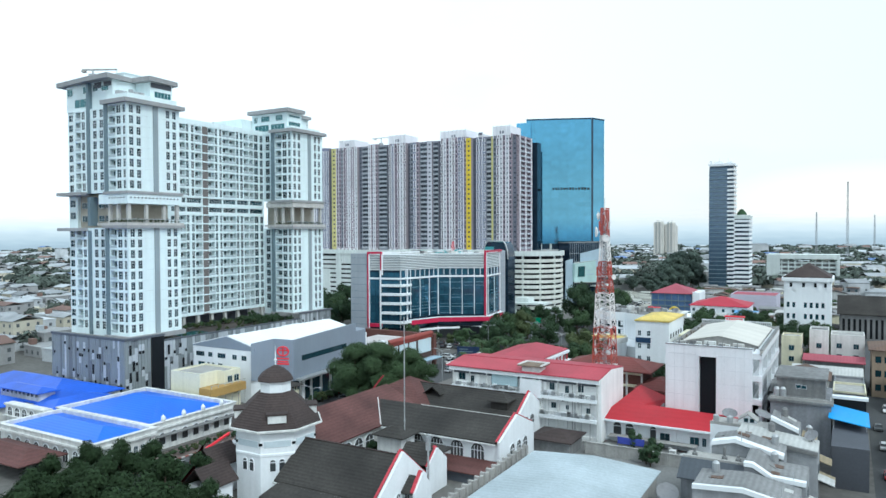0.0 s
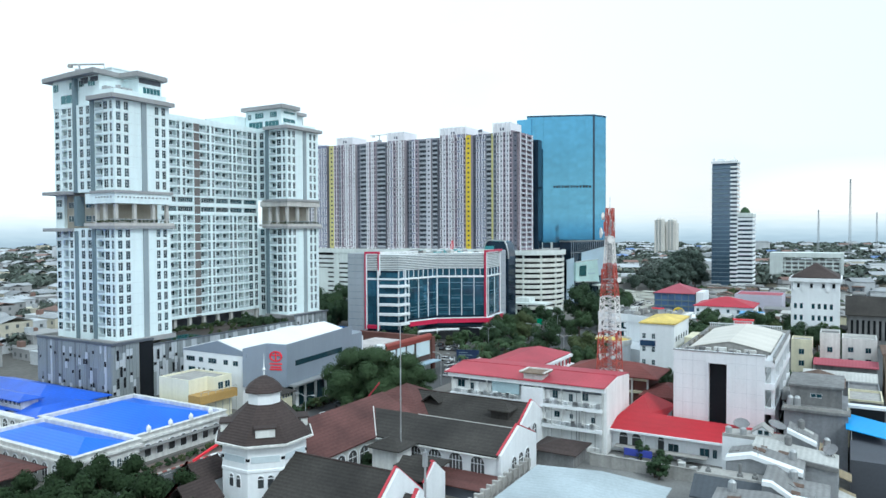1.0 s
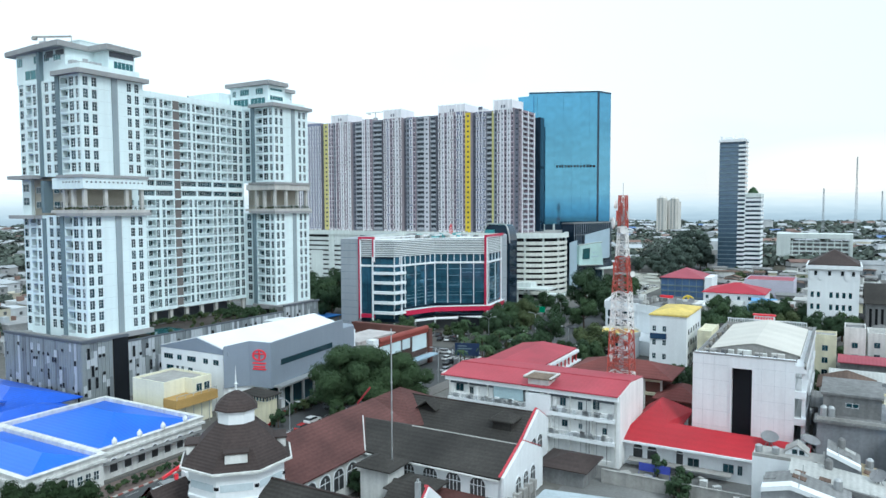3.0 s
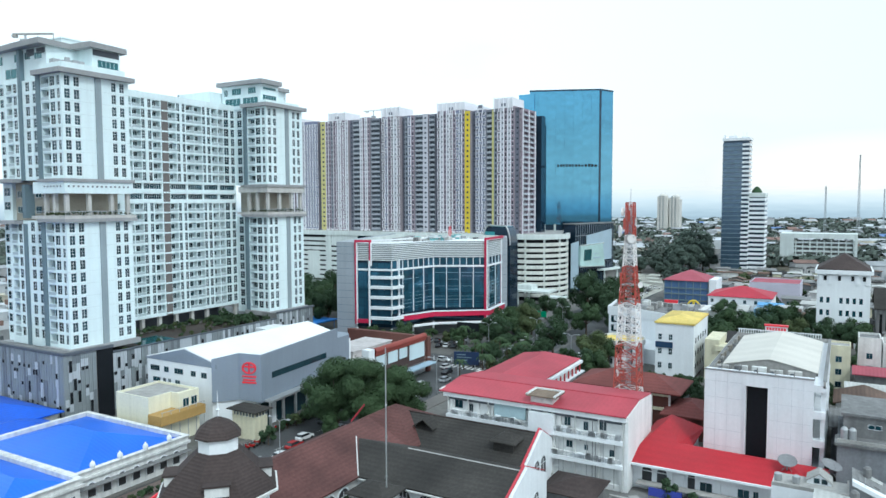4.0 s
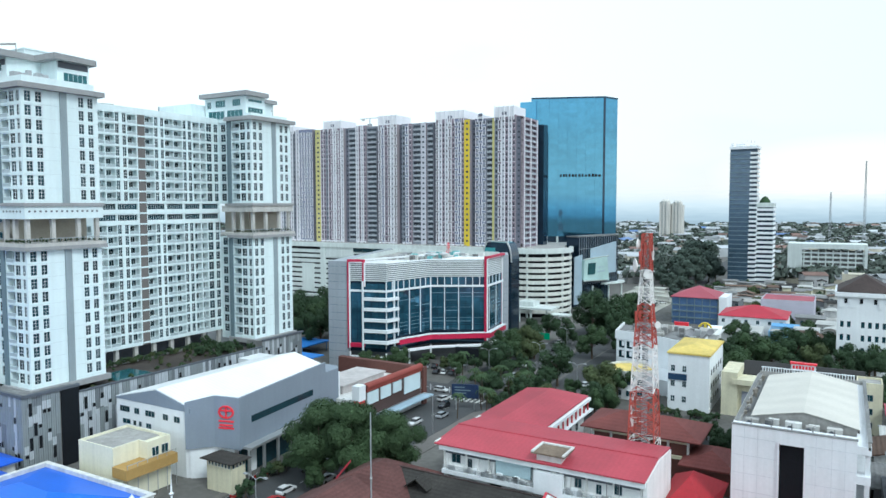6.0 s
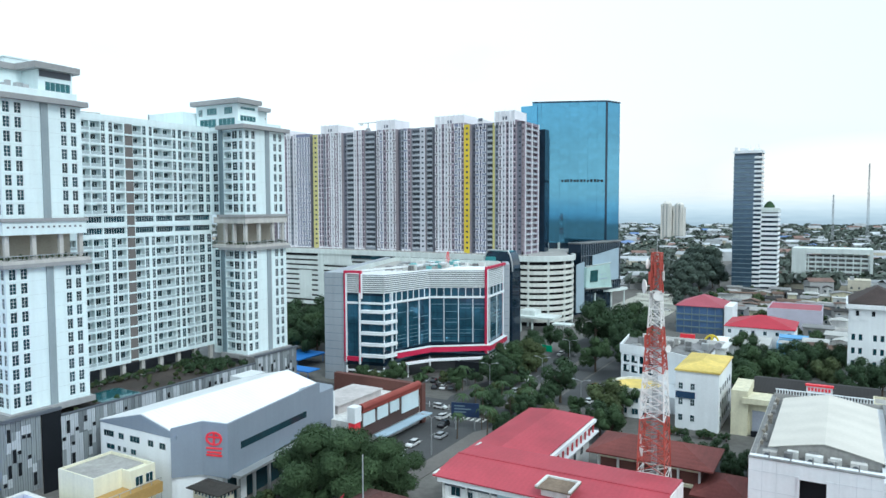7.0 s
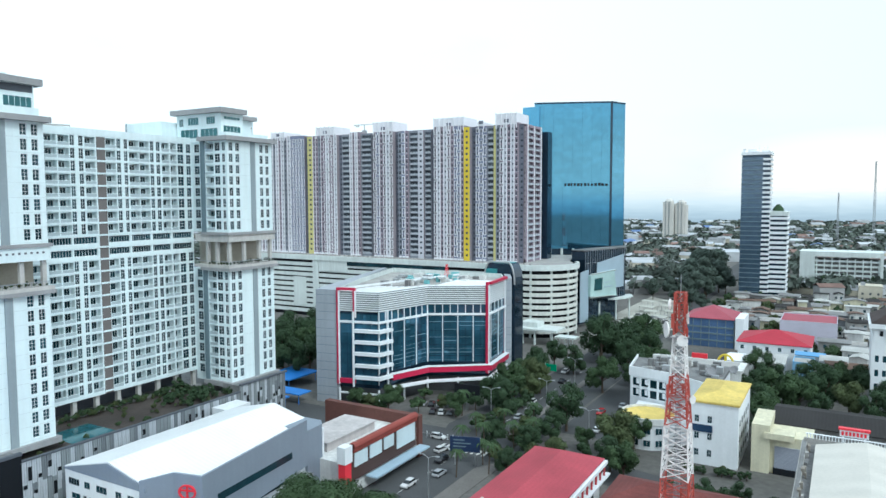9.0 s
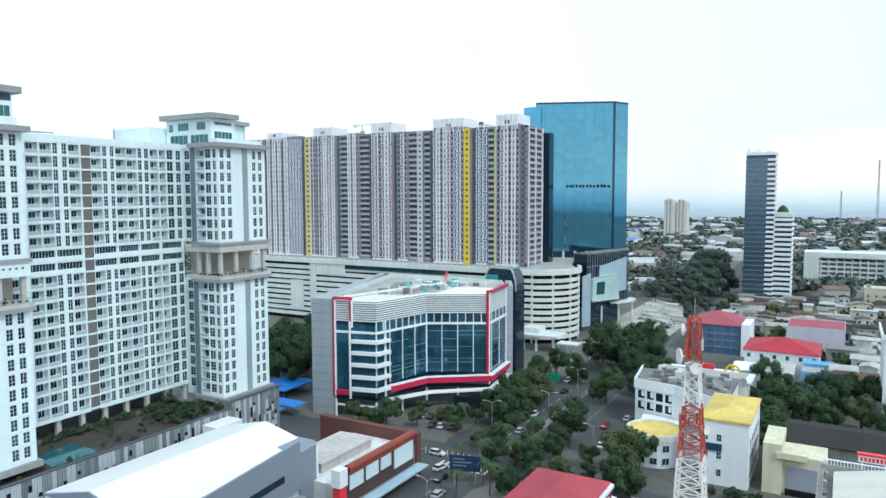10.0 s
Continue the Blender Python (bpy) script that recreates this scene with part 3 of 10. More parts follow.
s.m = F
punched(s, 49.8, 18.4, 51.25, slab_rows[:11], cols)
punched(s, 49.8, 51.25, 57.0, [51.25, 54.15], tall)
punched(s, 49.8, 57.0, 80.9, slab_rows[11:], cols)
s.m = Matrix()
s.box(-200, -185.9, Y0, 189.5, 18.4, 80.6)
s.add([(-184, Y0, 18.4), (-186, Y0, 18.4), (-186, 189.5, 18.4), (-184, 189.5, 18.4)], [(0, 1, 2, 3)])
s.box(-184.4, -184, Y0, 189.5, 80.9, 81.0).box(-186, -184.0, Y0, 189.5, 80.6, 80.9)
s.box(-184.6, -183.95, Y0, 189.5, 80.4, 81.9)
part("wall", s, [APT_WHITE], SLAB, "white rendered facade with deep openings")
fit_openings(SLAB, F, slab_rows, cols)
for r in (51.25, 54.15):
    for o in tall:
        piece("window", window_mesh(o[1] - o[0], 1.6, 8, 1), F @ Matrix.Translation((o[0], 0.5, r + 0.85)), SLAB)
c = Solid()
c.m = F
c.box(161.6 - Y0, 163.8 - Y0, -0.12, 0.02, 18.4, 80.2)
part("stair_stripe", c, [BROWN_PAINT], SLAB, "brown stair core stripe")
for r in slab_rows + [51.25, 54.15]:
    b = Solid()
    b.m = F
    b.box(161.5 - Y0, 163.9 - Y0, -0.3, 0.0, r - 0.30, r + 0.12)
    part("ledge", b, [APT_WHITE], SLAB)
    b = Solid()
    b.m = F
    b.box(0, 161.5 - Y0, -0.06, 0.0, r - 0.16, r + 0.06).box(163.9 - Y0, 49.8, -0.06, 0.0, r - 0.16, r + 0.06)
    part("floor_band", b, [APT_WHITE], SLAB)
for i in range(9):
    cl = Solid()
    cl.box(-185.6, -184.6, 142 + i * 5.8, 143 + i * 5.8, 14, 18.4)
    part("column", cl, [CONCRETE_PALE], SLAB)
# wall painted dark grey to give the shade below the slab
c = Solid()
c.box(-199, -190, Y0, 189, 14, 18.3)
part("undercroft_wall", c, [DARK_PAINT], SLAB)

# podium car park below, clad in upright metal strips
POD = thing("apartment_podium", (-185, 160, 0), "grey podium clad in upright metal strips below apartment towers", "podium")
s = Solid()
s.prism([(-197, 118.3), (-164.9, 118.3), (-164.9, 203.6), (-215, 203.6), (-215, 136), (-197, 136)], 0, 14.2)
s.prism([(-197, 118.3), (-164.9, 118.3), (-164.9, 130), (-169.5, 130), (-169.5, 121.5), (-197, 121.5)], 14.2, 16.9)
s.prism([(-171, 186.5), (-164.9, 186.5), (-164.9, 203.6), (-171, 203.6)], 14.2, 16.9)
part("wall", s, [CONCRETE_DARK], POD)
s = Solid()
s.box(-197.3, -164.4, 117.9, 118.7, 16.7, 17.3).box(-165.1, -164.3, 118.3, 130.5, 16.7, 17.3).box(-165.1, -164.5, 130.5, 186.5, 15.2, 15.6).box(-165.1, -164.3, 186.5, 203.8, 16.9, 17.4)
part("coping", s, [DARK_PAINT], POD, "dark metal coping")
s = Solid()
s.box(-164.9, -164.55, 126.4, 130.4, 0, 16.7)
part("recess_panel", s, [BLACK], POD, "near-black recessed panel")
s = Solid()
s.box(-184, -165.2, 130.5, 186.3, 14.2, 14.35)
part("terrace", s, [surf("terrace_deck", (0.075, 0.062, 0.055), 0.9, var=0.4)], POD, "dark brown pool terrace deck")
s = Solid()
s.box(-178, -168.5, 143, 153, 14.36, 14.42)
part("pool", s, [surf("pool_water", (0.05, 0.17, 0.20), 0.05, 0.2, 0.2)], POD, "dull teal swimming pool")
PANEL = [surf("clad_grey", (0.30, 0.33, 0.345), 0.5, 0.2, 0.10, island=0.32), surf("clad_slate", (0.215, 0.235, 0.255), 0.5, 0.2, 0.1, island=0.32),
         surf("clad_pale", (0.57, 0.60, 0.64), 0.5, 0.2, 0.08, island=0.32)]
rp = random.Random(5)
_pan = {}


def strip_mesh(h, mi):
    key = (round(h, 1), mi)
    if key not in _pan:
        s = Solid()
        s.box(0, 0.40, -0.30 + 0.05 * mi, 0, 0, h, 0).box(0.49, 0.89, -0.24 + 0.05 * mi, 0, 0, h, 0)
        _pan[key] = s.mesh("cladding_strip", [PANEL[mi]])
    return _pan[key]


def clad(at, length, z0, z1, weights=(0.84, 0.13, 0.03)):
    u = 0.0
    while u < length - 0.9:
        z = z0
        first = True
        while z < z1 - 0.5:
            h = rp.choice([z1 - z, z1 - z, 9.0, 6.0]) if first else rp.choice([4.0, 7.0])
            h = min(h, z1 - z)
            if z1 - z - h < 1.2:
                h = z1 - z
            mi = rp.choices([0, 1, 2], weights)[0]
            piece("cladding_strip", strip_mesh(h, mi), at @ Matrix.Translation((u, 0, z)), POD)
            z += h
            first = False
        u += 0.98


clad(side(-197, 118.3, 0), 32.4, 1.5, 16.7)
clad(side(-164.9, 118.3, 90), 8.0, 1.5, 16.7)
clad(side(-164.9, 130.5, 90), 56, 1.5, 15.2, (0.44, 0.18, 0.38))
clad(side(-164.9, 186.6, 90), 17, 1.5, 16.8, (0.46, 0.18, 0.36))
# small dark windows scattered over the cladding, each with a pale strip below or above
for at, length, z1, count in ((side(-197, 118.3, 0), 32, 15.5, 46), (side(-164.9, 118.3, 90), 7.5, 15.5, 12), (side(-164.9, 130.5, 90), 55, 14.2, 130), (side(-164.9, 186.6, 90), 16.5, 15.5, 50)):
    used = set()
    for i in range(count):
        u = 0.98 * rp.randrange(int(length / 0.98))
        h = rp.choice([0.9, 0.9, 1.4, 2.8])
        z = 2.5 + 1.45 * rp.randrange(int((z1 - 2.5 - h) / 1.45) + 1)
        if (round(u, 2), round(z, 2)) in used:
            continue
        used |= {(round(u, 2), round(z + d, 2)) for d in (-2.9, -1.45, 0, 1.45, 2.9)}
        piece("window", window_mesh(0.86, h, 1, 1, FRAME_GREY, BLACK), at @ Matrix.Translation((u + 0.03, -0.32, z)), POD)
        low = z - 1.75 if rp.random() < 0.7 and z > 4 else z + h + 0.05
        if low + 1.7 < z1 and rp.random() < 0.65:
            piece("cladding_strip", strip_mesh(1.7, 2), at @ Matrix.Translation((u, -0.17, low)), POD)


def facade_crane(x, y, z, turn, reach):
    t = thing("roof_crane", (x, y, z), "small pale facade-cleaning crane on a flat roof", "crane", "roof cranes")
    s = Solid()
    s.m = pose(x, y, z, 0, 0, turn)
    s.box(-0.9, 0.9, -0.9, 0.9, 0, 1.0).tube((0, 0, 1), (0, 0, 2.2), 0.25, 7)
    part("carriage", s, [STEEL], t)
    s = Solid()
    s.m = pose(x, y, z, 0, 0, turn)
    s.box(-reach * 0.45, reach, -0.2, 0.2, 2.1, 2.5).box(-reach * 0.45, -reach * 0.3, -0.5, 0.5, 1.5, 2.1).tube((reach, 0, 2.2), (reach, 0, 0.6), 0.08, 5)
    part("jib", s, [CONCRETE], t)


facade_crane(-189.5, 127, 90.2, 28, 7.0)
s = Solid()
s.box(-190.6, -188.4, 125.9, 128.1, 89.5, 90.2)
lone("crane_plinth", s, CONCRETE, (-189.5, 127, 89.5), "small concrete plinth under a roof crane", "plinth")
facade_crane(-192, 154, 80.6, 70, 5.5)
facade_crane(-176, 200, 82.8, 60, 3.0)

# ---------------------------------------------------------------- long grey apartment block on the mall podium
GREY_WALL = surf("warm_grey_render", (0.325, 0.29, 0.32), 0.8, var=0.10, streak=0.12)
GREY_MAUVE = surf("mauve_grey_render", (0.30, 0.245, 0.295), 0.8, var=0.10, streak=0.12)
GREY_BLUE = surf("blue_grey_render", (0.23, 0.25, 0.36), 0.8, var=0.10, streak=0.12)
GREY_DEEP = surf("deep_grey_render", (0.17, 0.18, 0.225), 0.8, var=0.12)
GREY_SLATE = surf("slate_grey_render", (0.26, 0.28, 0.325), 0.8, var=0.12)
TRIM_PALE = surf("pale_grey_trim", (0.77, 0.765, 0.80), 0.7, var=0.08)
PANE_GREY = surf("grey_apartment_glass", (0.095, 0.11, 0.14), 0.25, var=0.25, spec=0.4, island=0.4)
BALCONY_PALE = surf("pale_balcony_front", (0.47, 0.50, 0.55), 0.7, var=0.12)
PIER_PALE = surf("pale_pier_render", (0.55, 0.55, 0.60), 0.7, var=0.10)
YELLOW_STRIPE = surf("yellow_wall_stripe", (0.70, 0.53, 0.04), 0.7, var=0.08)
YELLOW_FADED = surf("faded_yellow_wall_stripe", (0.58, 0.53, 0.22), 0.7, var=0.10)
GT = thing("apartment_block", (-240, 385, 34), "long grey high-rise apartment block with yellow stripes above a car park", "apartment block")
FLOOR = 2.83
rows24 = [35.4 + FLOOR * i for i in range(23)]
GY = 372.0
_front = {}


def balcony_front_mesh(w):
    key = round(w, 2)
    if key not in _front:
        s = Solid()
        s.box(0, w, -0.15, 0.0, -0.15, 0.62).box(-0.04, w + 0.04, -0.2, 0.02, 0.86, 0.98)
        for i in range(int(w / 0.7) + 1):
            s.box(min(w - 0.08, i * 0.7), min(w, i * 0.7 + 0.08), -0.12, -0.04, 0.62, 0.86)
        s.box(w * 0.45, w * 0.45 + 0.8, 0.2, 0.7, 0.1, 0.8)
        _front[key] = s.mesh("balcony_front", [BALCONY_PALE])
    return _front[key]


def grey_bay(x0, x1, kind, front=0.0, top=101.0, tint=None, cols=""):
    """One upright bay of the facade. kind: w windows in pale upright frames, d dark loggias, k dark recess, y yellow stripe, p pale pier."""
    w = x1 - x0
    s, g = Solid(), Solid()
    at = side(x0, GY + front, 0)
    s.m = g.m = at
    if kind == "w":
        # columns: F framed windows tied two by two, B the same on blue, M plain windows between thin fins, S dark slate strip, P pale pier with small windows
        n = len(cols)
        c = w / n
        for i, code in enumerate(cols):
            s.m = g.m = at @ Matrix.Translation((c * i, 0, 0))
            if code == "P":
                punched(s, c, 34, top, rows24, [(c * 0.32, c * 0.68, 0.9, 2.0, 0.25)], 2, 1)
                g.box(0, 0.3, -0.5, 0.02, 34, top + 0.4).box(c - 0.3, c, -0.5, 0.02, 34, top + 0.4)
                continue
            if code == "S":
                punched(s, c, 34, top, rows24, [(c * 0.2, c * 0.8, 0.5, 2.3, 0.4)], 3, 1)
                continue
            punched(s, c, 34, top, rows24, [(c * 0.27, c * 0.73, 0.55, 2.25, 0.35)], {"F": 0, "B": 4, "M": 5}[code], 1)
            if code == "M":
                g.box(0, 0.16, -0.35, 0.02, 34, top + 0.4)
                for r in rows24:
                    g.box(c * 0.2, c * 0.8, -0.15, 0.01, r + 0.3, r + 0.5)
                continue
            o = (c * 0.27, c * 0.73)
            for j, r in enumerate(rows24):
                low = (j + i) % 2 == 0
                if low:
                    g.box(o[0] - 0.14, o[1] + 0.14, -0.2, 0.01, r + 0.42, r + 0.74)
                else:
                    g.box(o[0] - 0.14, o[1] + 0.14, -0.2, 0.01, r + 2.02, r + 2.32)
                za, zb = (r + 0.60, r + FLOOR) if low else (r, r + 2.16)
                g.box(o[0] - 0.36, o[0] - 0.02, -0.2, 0.01, za, zb).box(o[1] + 0.02, o[1] + 0.36, -0.2, 0.01, za, zb)
        s.m = g.m = at
        part("facade_bay", s, [tint or GREY_WALL, PANE_GREY, PIER_PALE, GREY_SLATE, GREY_BLUE, GREY_MAUVE], GT)
        part("facade_trim", g, [TRIM_PALE], GT, "pale window frames and fins", kind="stuff")
        for i in range(n):
            b = Solid()
            b.m = at
            b.box(c * i + c * 0.12, c * i + c * 0.88, -0.3, 0.0, 34.1, 35.0)
            part("foot_arch", b, [TRIM_PALE], GT)
    elif kind == "d":
        punched(s, w, 34, top, rows24, [(0.35, w - 0.35, 0.25, 2.45, 0.7)], 0, 1)
        part("facade_bay", s, [GREY_SLATE, PANE_GREY], GT)
        for r in rows24:
            piece("balcony_front", balcony_front_mesh(w - 0.9), at @ Matrix.Translation((0.45, -0.15, r)), GT)
    elif kind == "y":
        punched(s, w, 34, top, rows24, [(w * 0.30, w * 0.70, 0.85, 1.95, 0.25)], 0, 1)
        part("facade_stripe", s, [tint or YELLOW_STRIPE, PANE_GREY], GT, "yellow stripe with small windows")
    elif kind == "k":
        # the shade of the recess between bays is put into this deep grey
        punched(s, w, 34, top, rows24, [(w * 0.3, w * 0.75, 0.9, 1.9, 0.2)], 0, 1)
        part("facade_recess", s, [GREY_DEEP, PANE_GREY], GT, "recessed facade strip painted dark as its own shade")
    else:
        punched(s, w, 34, top, rows24, [(w * 0.3, w * 0.7, 1.0, 2.0, 0.2)] if w > 1.6 else [], 0, 1)
        part("facade_bay", s, [tint or PIER_PALE, PANE_GREY], GT)
    e = Solid()
    e.box(x0, x1, GY + front + 0.02, GY + 3.5, top - 0.02, top + 0.25)
    for x in (x0, x1):
        e.add([(x, GY + front, 34), (x, GY + 3, 34), (x, GY + 3, top), (x, GY + front, top)], [(0, 1, 2, 3)])
    part("bay_return", e, [GREY_WALL], GT)


# bays from west to east: (west edge, kind, set-forward, tint, columns)
GX1 = -165.0
BAYS = [(-345, "w", 0, GREY_BLUE, "PSPSPMPM"), (-330.0, "k", 1.2, None, ""), (-327.5, "w", -0.6, GREY_MAUVE, "PSPMPS"), (-315.0, "w", 0.2, GREY_BLUE, "PFFBFB"), (-302.0, "k", 1.2, None, ""), (-298.9, "y", -0.9, YELLOW_FADED, ""), (-295.1, "w", -0.6, GREY_MAUVE, "MMSMFPFFP"),
        (-277.9, "k", 1.6, None, ""), (-275.5, "d", 1.0, None, ""), (-269.2, "w", 0.0, GREY_BLUE, "PMPM"), (-262.2, "d", 1.0, None, ""), (-255.1, "k", 1.6, None, ""), (-252.7, "w", -1.2, GREY_WALL, "FBMFPF"), (-239.8, "k", 1.6, None, ""), (-237.2, "w", 0.0, GREY_BLUE, "SFM"), (-230.8, "d", 1.0, None, ""),
        (-224.8, "p", -0.2, None, ""), (-221.4, "d", 1.0, None, ""), (-217.2, "k", 1.6, None, ""), (-214.6, "w", -1.2, GREY_WALL, "FPMPFMBBM"), (-196.9, "y", -1.5, None, ""), (-193.6, "k", 1.2, None, ""), (-191.0, "w", 0.0, GREY_BLUE, "FFF"), (-184.8, "d", 0.6, None, ""), (-180.9, "p", -0.3, YELLOW_FADED, ""), (-179.5, "w", -0.6, GREY_MAUVE, "SFPMPM"),
        (-167.6, "k", 0.5, None, "")]
for i, (x0, kind, front, tint, cols) in enumerate(BAYS):
    grey_bay(x0, BAYS[i + 1][0] if i + 1 < len(BAYS) else GX1, kind, front, 101.0 + (0.8 if kind == "w" and i % 2 else 0.0), tint, cols)
s = Solid()
s.box(-345, GX1 - 1.2, GY + 3, 396, 34, 101.0)
part("core_block", s, [GREY_WALL], GT)
s = Solid()
s.m = side(GX1, GY, 90)
op = [(1.0, 3.2, 0.3, 2.4, 1.0), (5.5, 12.0, 0.2, 2.4, 1.3), (14.0, 20.5, 0.2, 2.4, 1.3)]
punched(s, 22.4, 34, 101.0, rows24, op, 0, 1)
s.m = Matrix()
s.add([(GX1, GY + 22.4, 34), (GX1 - 3, GY + 22.4, 34), (GX1 - 3, GY + 22.4, 101), (GX1, GY + 22.4, 101)], [(0, 1, 2, 3)])
s.box(GX1 - 3, GX1, GY, GY + 22.4, 101, 101.3)
part("end_wall", s, [GREY_MAUVE, PANE_GREY], GT, "grey end wall with balconies")
for r in rows24:
    for u in (5.5, 14.0):
        piece("balcony_front", balcony_front_mesh(6.5), side(GX1, GY, 90) @ Matrix.Translation((u, -0.2, r)), GT)
g = Solid()
g.m = side(GX1, GY, 90)
g.box(4.4, 4.9, -0.5, 0, 34, 101.2).box(12.8, 13.3, -0.5, 0, 34, 101.2).box(21.6, 22.3, -0.4, 0, 34, 101.2)
part("facade_trim", g, [TRIM_PALE], GT, "pale upright fins")
# machine rooms and stair heads, flush with the bays below them
for x0, x1, z in ((-326, -316, 104.5), (-292, -279.5, 105.8), (-252.4, -240.2, 106.4), (-214.4, -197.2, 106.3), (-179.2, -168.4, 106.6), (-189, -186, 103)):
    s = Solid()
    s.box(x0, x1, GY - 0.9, GY + 14, 101.2, z)
    n = int((x1 - x0) / 2.6)
    part("roof_house", s, [TRIM_PALE], GT, "pale lift machine room on the roof")
    for i in range(n + 1):
        s = Solid()
        u = x0 + (x1 - x0) * i / n
        s.box(u - 0.2, u + 0.2, GY - 1.4, GY - 0.9, 99.5, z + 0.4)
        part("fin", s, [TRIM_PALE], GT)
    s = Solid()
    s.box((x0 + x1) / 2 - 1.3, (x0 + x1) / 2 + 1.3, GY - 0.95, GY - 0.9, 102.2, 103.8)
    part("louvre", s, [GREY_DEEP], GT)
CRN = thing("roof_crane", (-262, 376, 101), "small white facade crane on a flat roof", "crane", "roof cranes")
s = Solid()
s.box(-263, -261, 375, 377, 101.2, 103.2).tube((-262, 376, 103), (-262, 376, 106.2), 0.3, 7)
part("mast", s, [STEEL], CRN)
s = Solid()
s.box(-269, -256, 375.7, 376.2, 106.1, 106.6).box(-267.5, -265.8, 375.4, 376.5, 105.2, 106.1)
part("jib", s, [WHITE_DIRTY], CRN)

# ---------------------------------------------------------------- car park podium with banded decks and a round corner
PALE_BAND = surf("pale_green_white_spandrel", (0.68, 0.73, 0.71), 0.7, var=0.10, streak=0.15)
PALE_BAND_WARM = surf("pale_cream_spandrel", (0.70, 0.71, 0.66), 0.7, var=0.10, streak=0.18)
CP = thing("parking_podium", (-230, 380, 0), "pale banded multi-storey car park podium with a rounded corner", "car park")
RX, RY = -160.0, 378.5
arc = [(RX + 19 * math.cos(math.radians(a)), RY + 19 * math.sin(math.radians(a))) for a in range(-90, 41, 5)]
path = [(-345, 359.5), (RX, 359.5)] + arc[1:]
# one near-black block stands for the shaded space inside the decks
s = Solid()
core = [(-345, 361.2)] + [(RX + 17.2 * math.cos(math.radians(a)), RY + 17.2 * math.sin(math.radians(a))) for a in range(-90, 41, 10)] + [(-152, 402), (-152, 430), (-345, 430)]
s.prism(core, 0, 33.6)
part("deck_core", s, [BLACK], CP, "solid core painted near black as the shade inside parking decks")
straight = [(-345, 359.5), (-162, 359.5)]
bend = [(-162, 359.5), (RX, 359.5)] + arc[1:]
for i in range(11):
    z = 2.2 + i * 2.9
    s = Solid()
    if i == 10:
        s.strip(path, 1.2, 31.8, 34.4)
        part("deck_band", s, [PALE_BAND], CP, "pale roof edge band")
        continue
    s.strip(straight, 0.35, z, z + 1.95)
    part("deck_band", s, [PALE_BAND], CP, "pale spandrel band")
    s = Solid()
    s.strip(bend, 0.35, z, z + 1.75)
    s.strip([(x, y + 0.02) for x, y in bend], -1.2, z - 0.1, z + 0.12)
    part("deck_band", s, [PALE_BAND_WARM], CP, "pale curved spandrel band")
for a in (-78, -48, -18, 12):
    cx, cy = RX + 18.7 * math.cos(math.radians(a)), RY + 18.7 * math.sin(math.radians(a))
    s = Solid()
    s.tube((cx, cy, 0), (cx, cy, 33), 0.55, 10)
    part("column", s, [PALE_BAND], CP)
for x0, x1, z0, z1 in ((-286, -282, 4, 34.0), (-345, -322, 21, 33), (-281.5, -262, 26, 33.6), (-300, -291, 6, 22), (-240, -226, 12, 20)):
    s = Solid()
    s.box(x0, x1, 358.8, 359.3, z0, z1)
    part("blank_panel", s, [PALE_BAND], CP, "plain pale cladding panel")
for i in range(9):
    s = Solid()
    s.box(-262 + i * 6.8, -255.6 + i * 6.8, 358.7, 359.2, 29.6, 32.6)
    part("strip_window", s, [PANE_DARK], CP, "dark strip window under the roof edge")
s = Solid()
s.box(-345, -165, 361.4, 430, 33.62, 34.0).prism(core, 33.6, 33.95)
for i in range(60):
    s.box(-340 + i * 3.1, -339.2 + i * 3.1, 360.6, 361.0, 34.0, 35.1)
part("roof_deck", s, [CONCRETE], CP)
# entrance porch of the car park
PORCH = thing("entrance_porch", (-150, 352, 0), "white flat-roofed concrete entrance porch", "porch")
s = Solid()
s.box(-156, -138, 346, 358, 6.4, 7.3)
part("roof", s, [PALE_BAND], PORCH)
for x in (-155, -149, -141):
    s = Solid()
    s.box(x, x + 0.8, 347, 347.8, 0, 6.4)
    part("column", s, [PALE_BAND], PORCH)
s = Solid()
s.box(-156.6, -148.5, 350, 358.4, 7.3, 9.4).box(-155.6, -149.5, 351, 357.4, 9.4, 9.6)
part("stair_head", s, [PALE_BAND], PORCH)
s = Solid()
s.box(-137.98, -129, 344, 350, 4.6, 5.3)
part("low_canopy", s, [PALE_BAND], PORCH, "low white canopy on slanted posts")
for x in (-137, -133.4, -131.2):
    for k in (-0.9, 0.9):
        s = Solid()
        s.tube((x, 346, 0), (x + k, 346, 4.6), 0.22, 6)
        part("slanted_post", s, [PALE_BAND], PORCH)

# ---------------------------------------------------------------- mall wing with tilted screens
MALL = thing("mall", (-138, 415, 0), "dark glass mall wing with tilted pale blue screens", "shopping mall")
s = Solid()
s.prism([(-144, 402), (-133.5, 440), (-136.4, 450), (-141.6, 438.5), (-151.5, 404)], 12.2, 38.4)
part("glass_body", s, [CURTAIN_DARK], MALL)
s = Solid()
s.prism([(-144.3, 401.6), (-133.1, 440), (-136.2, 450.6), (-141.8, 438.7), (-151.8, 403.8)], 38.4, 39.0)
part("roof", s, [CONCRETE_DARK], MALL)
WING = side(-144, 402, 74.55)
for i in range(18):
    s = Solid()
    s.m = WING
    s.box(0.6 + i * 2.2, 0.75 + i * 2.2, -0.12, 0, 12.3, 38.3)
    part("mullion", s, [STEEL], MALL)
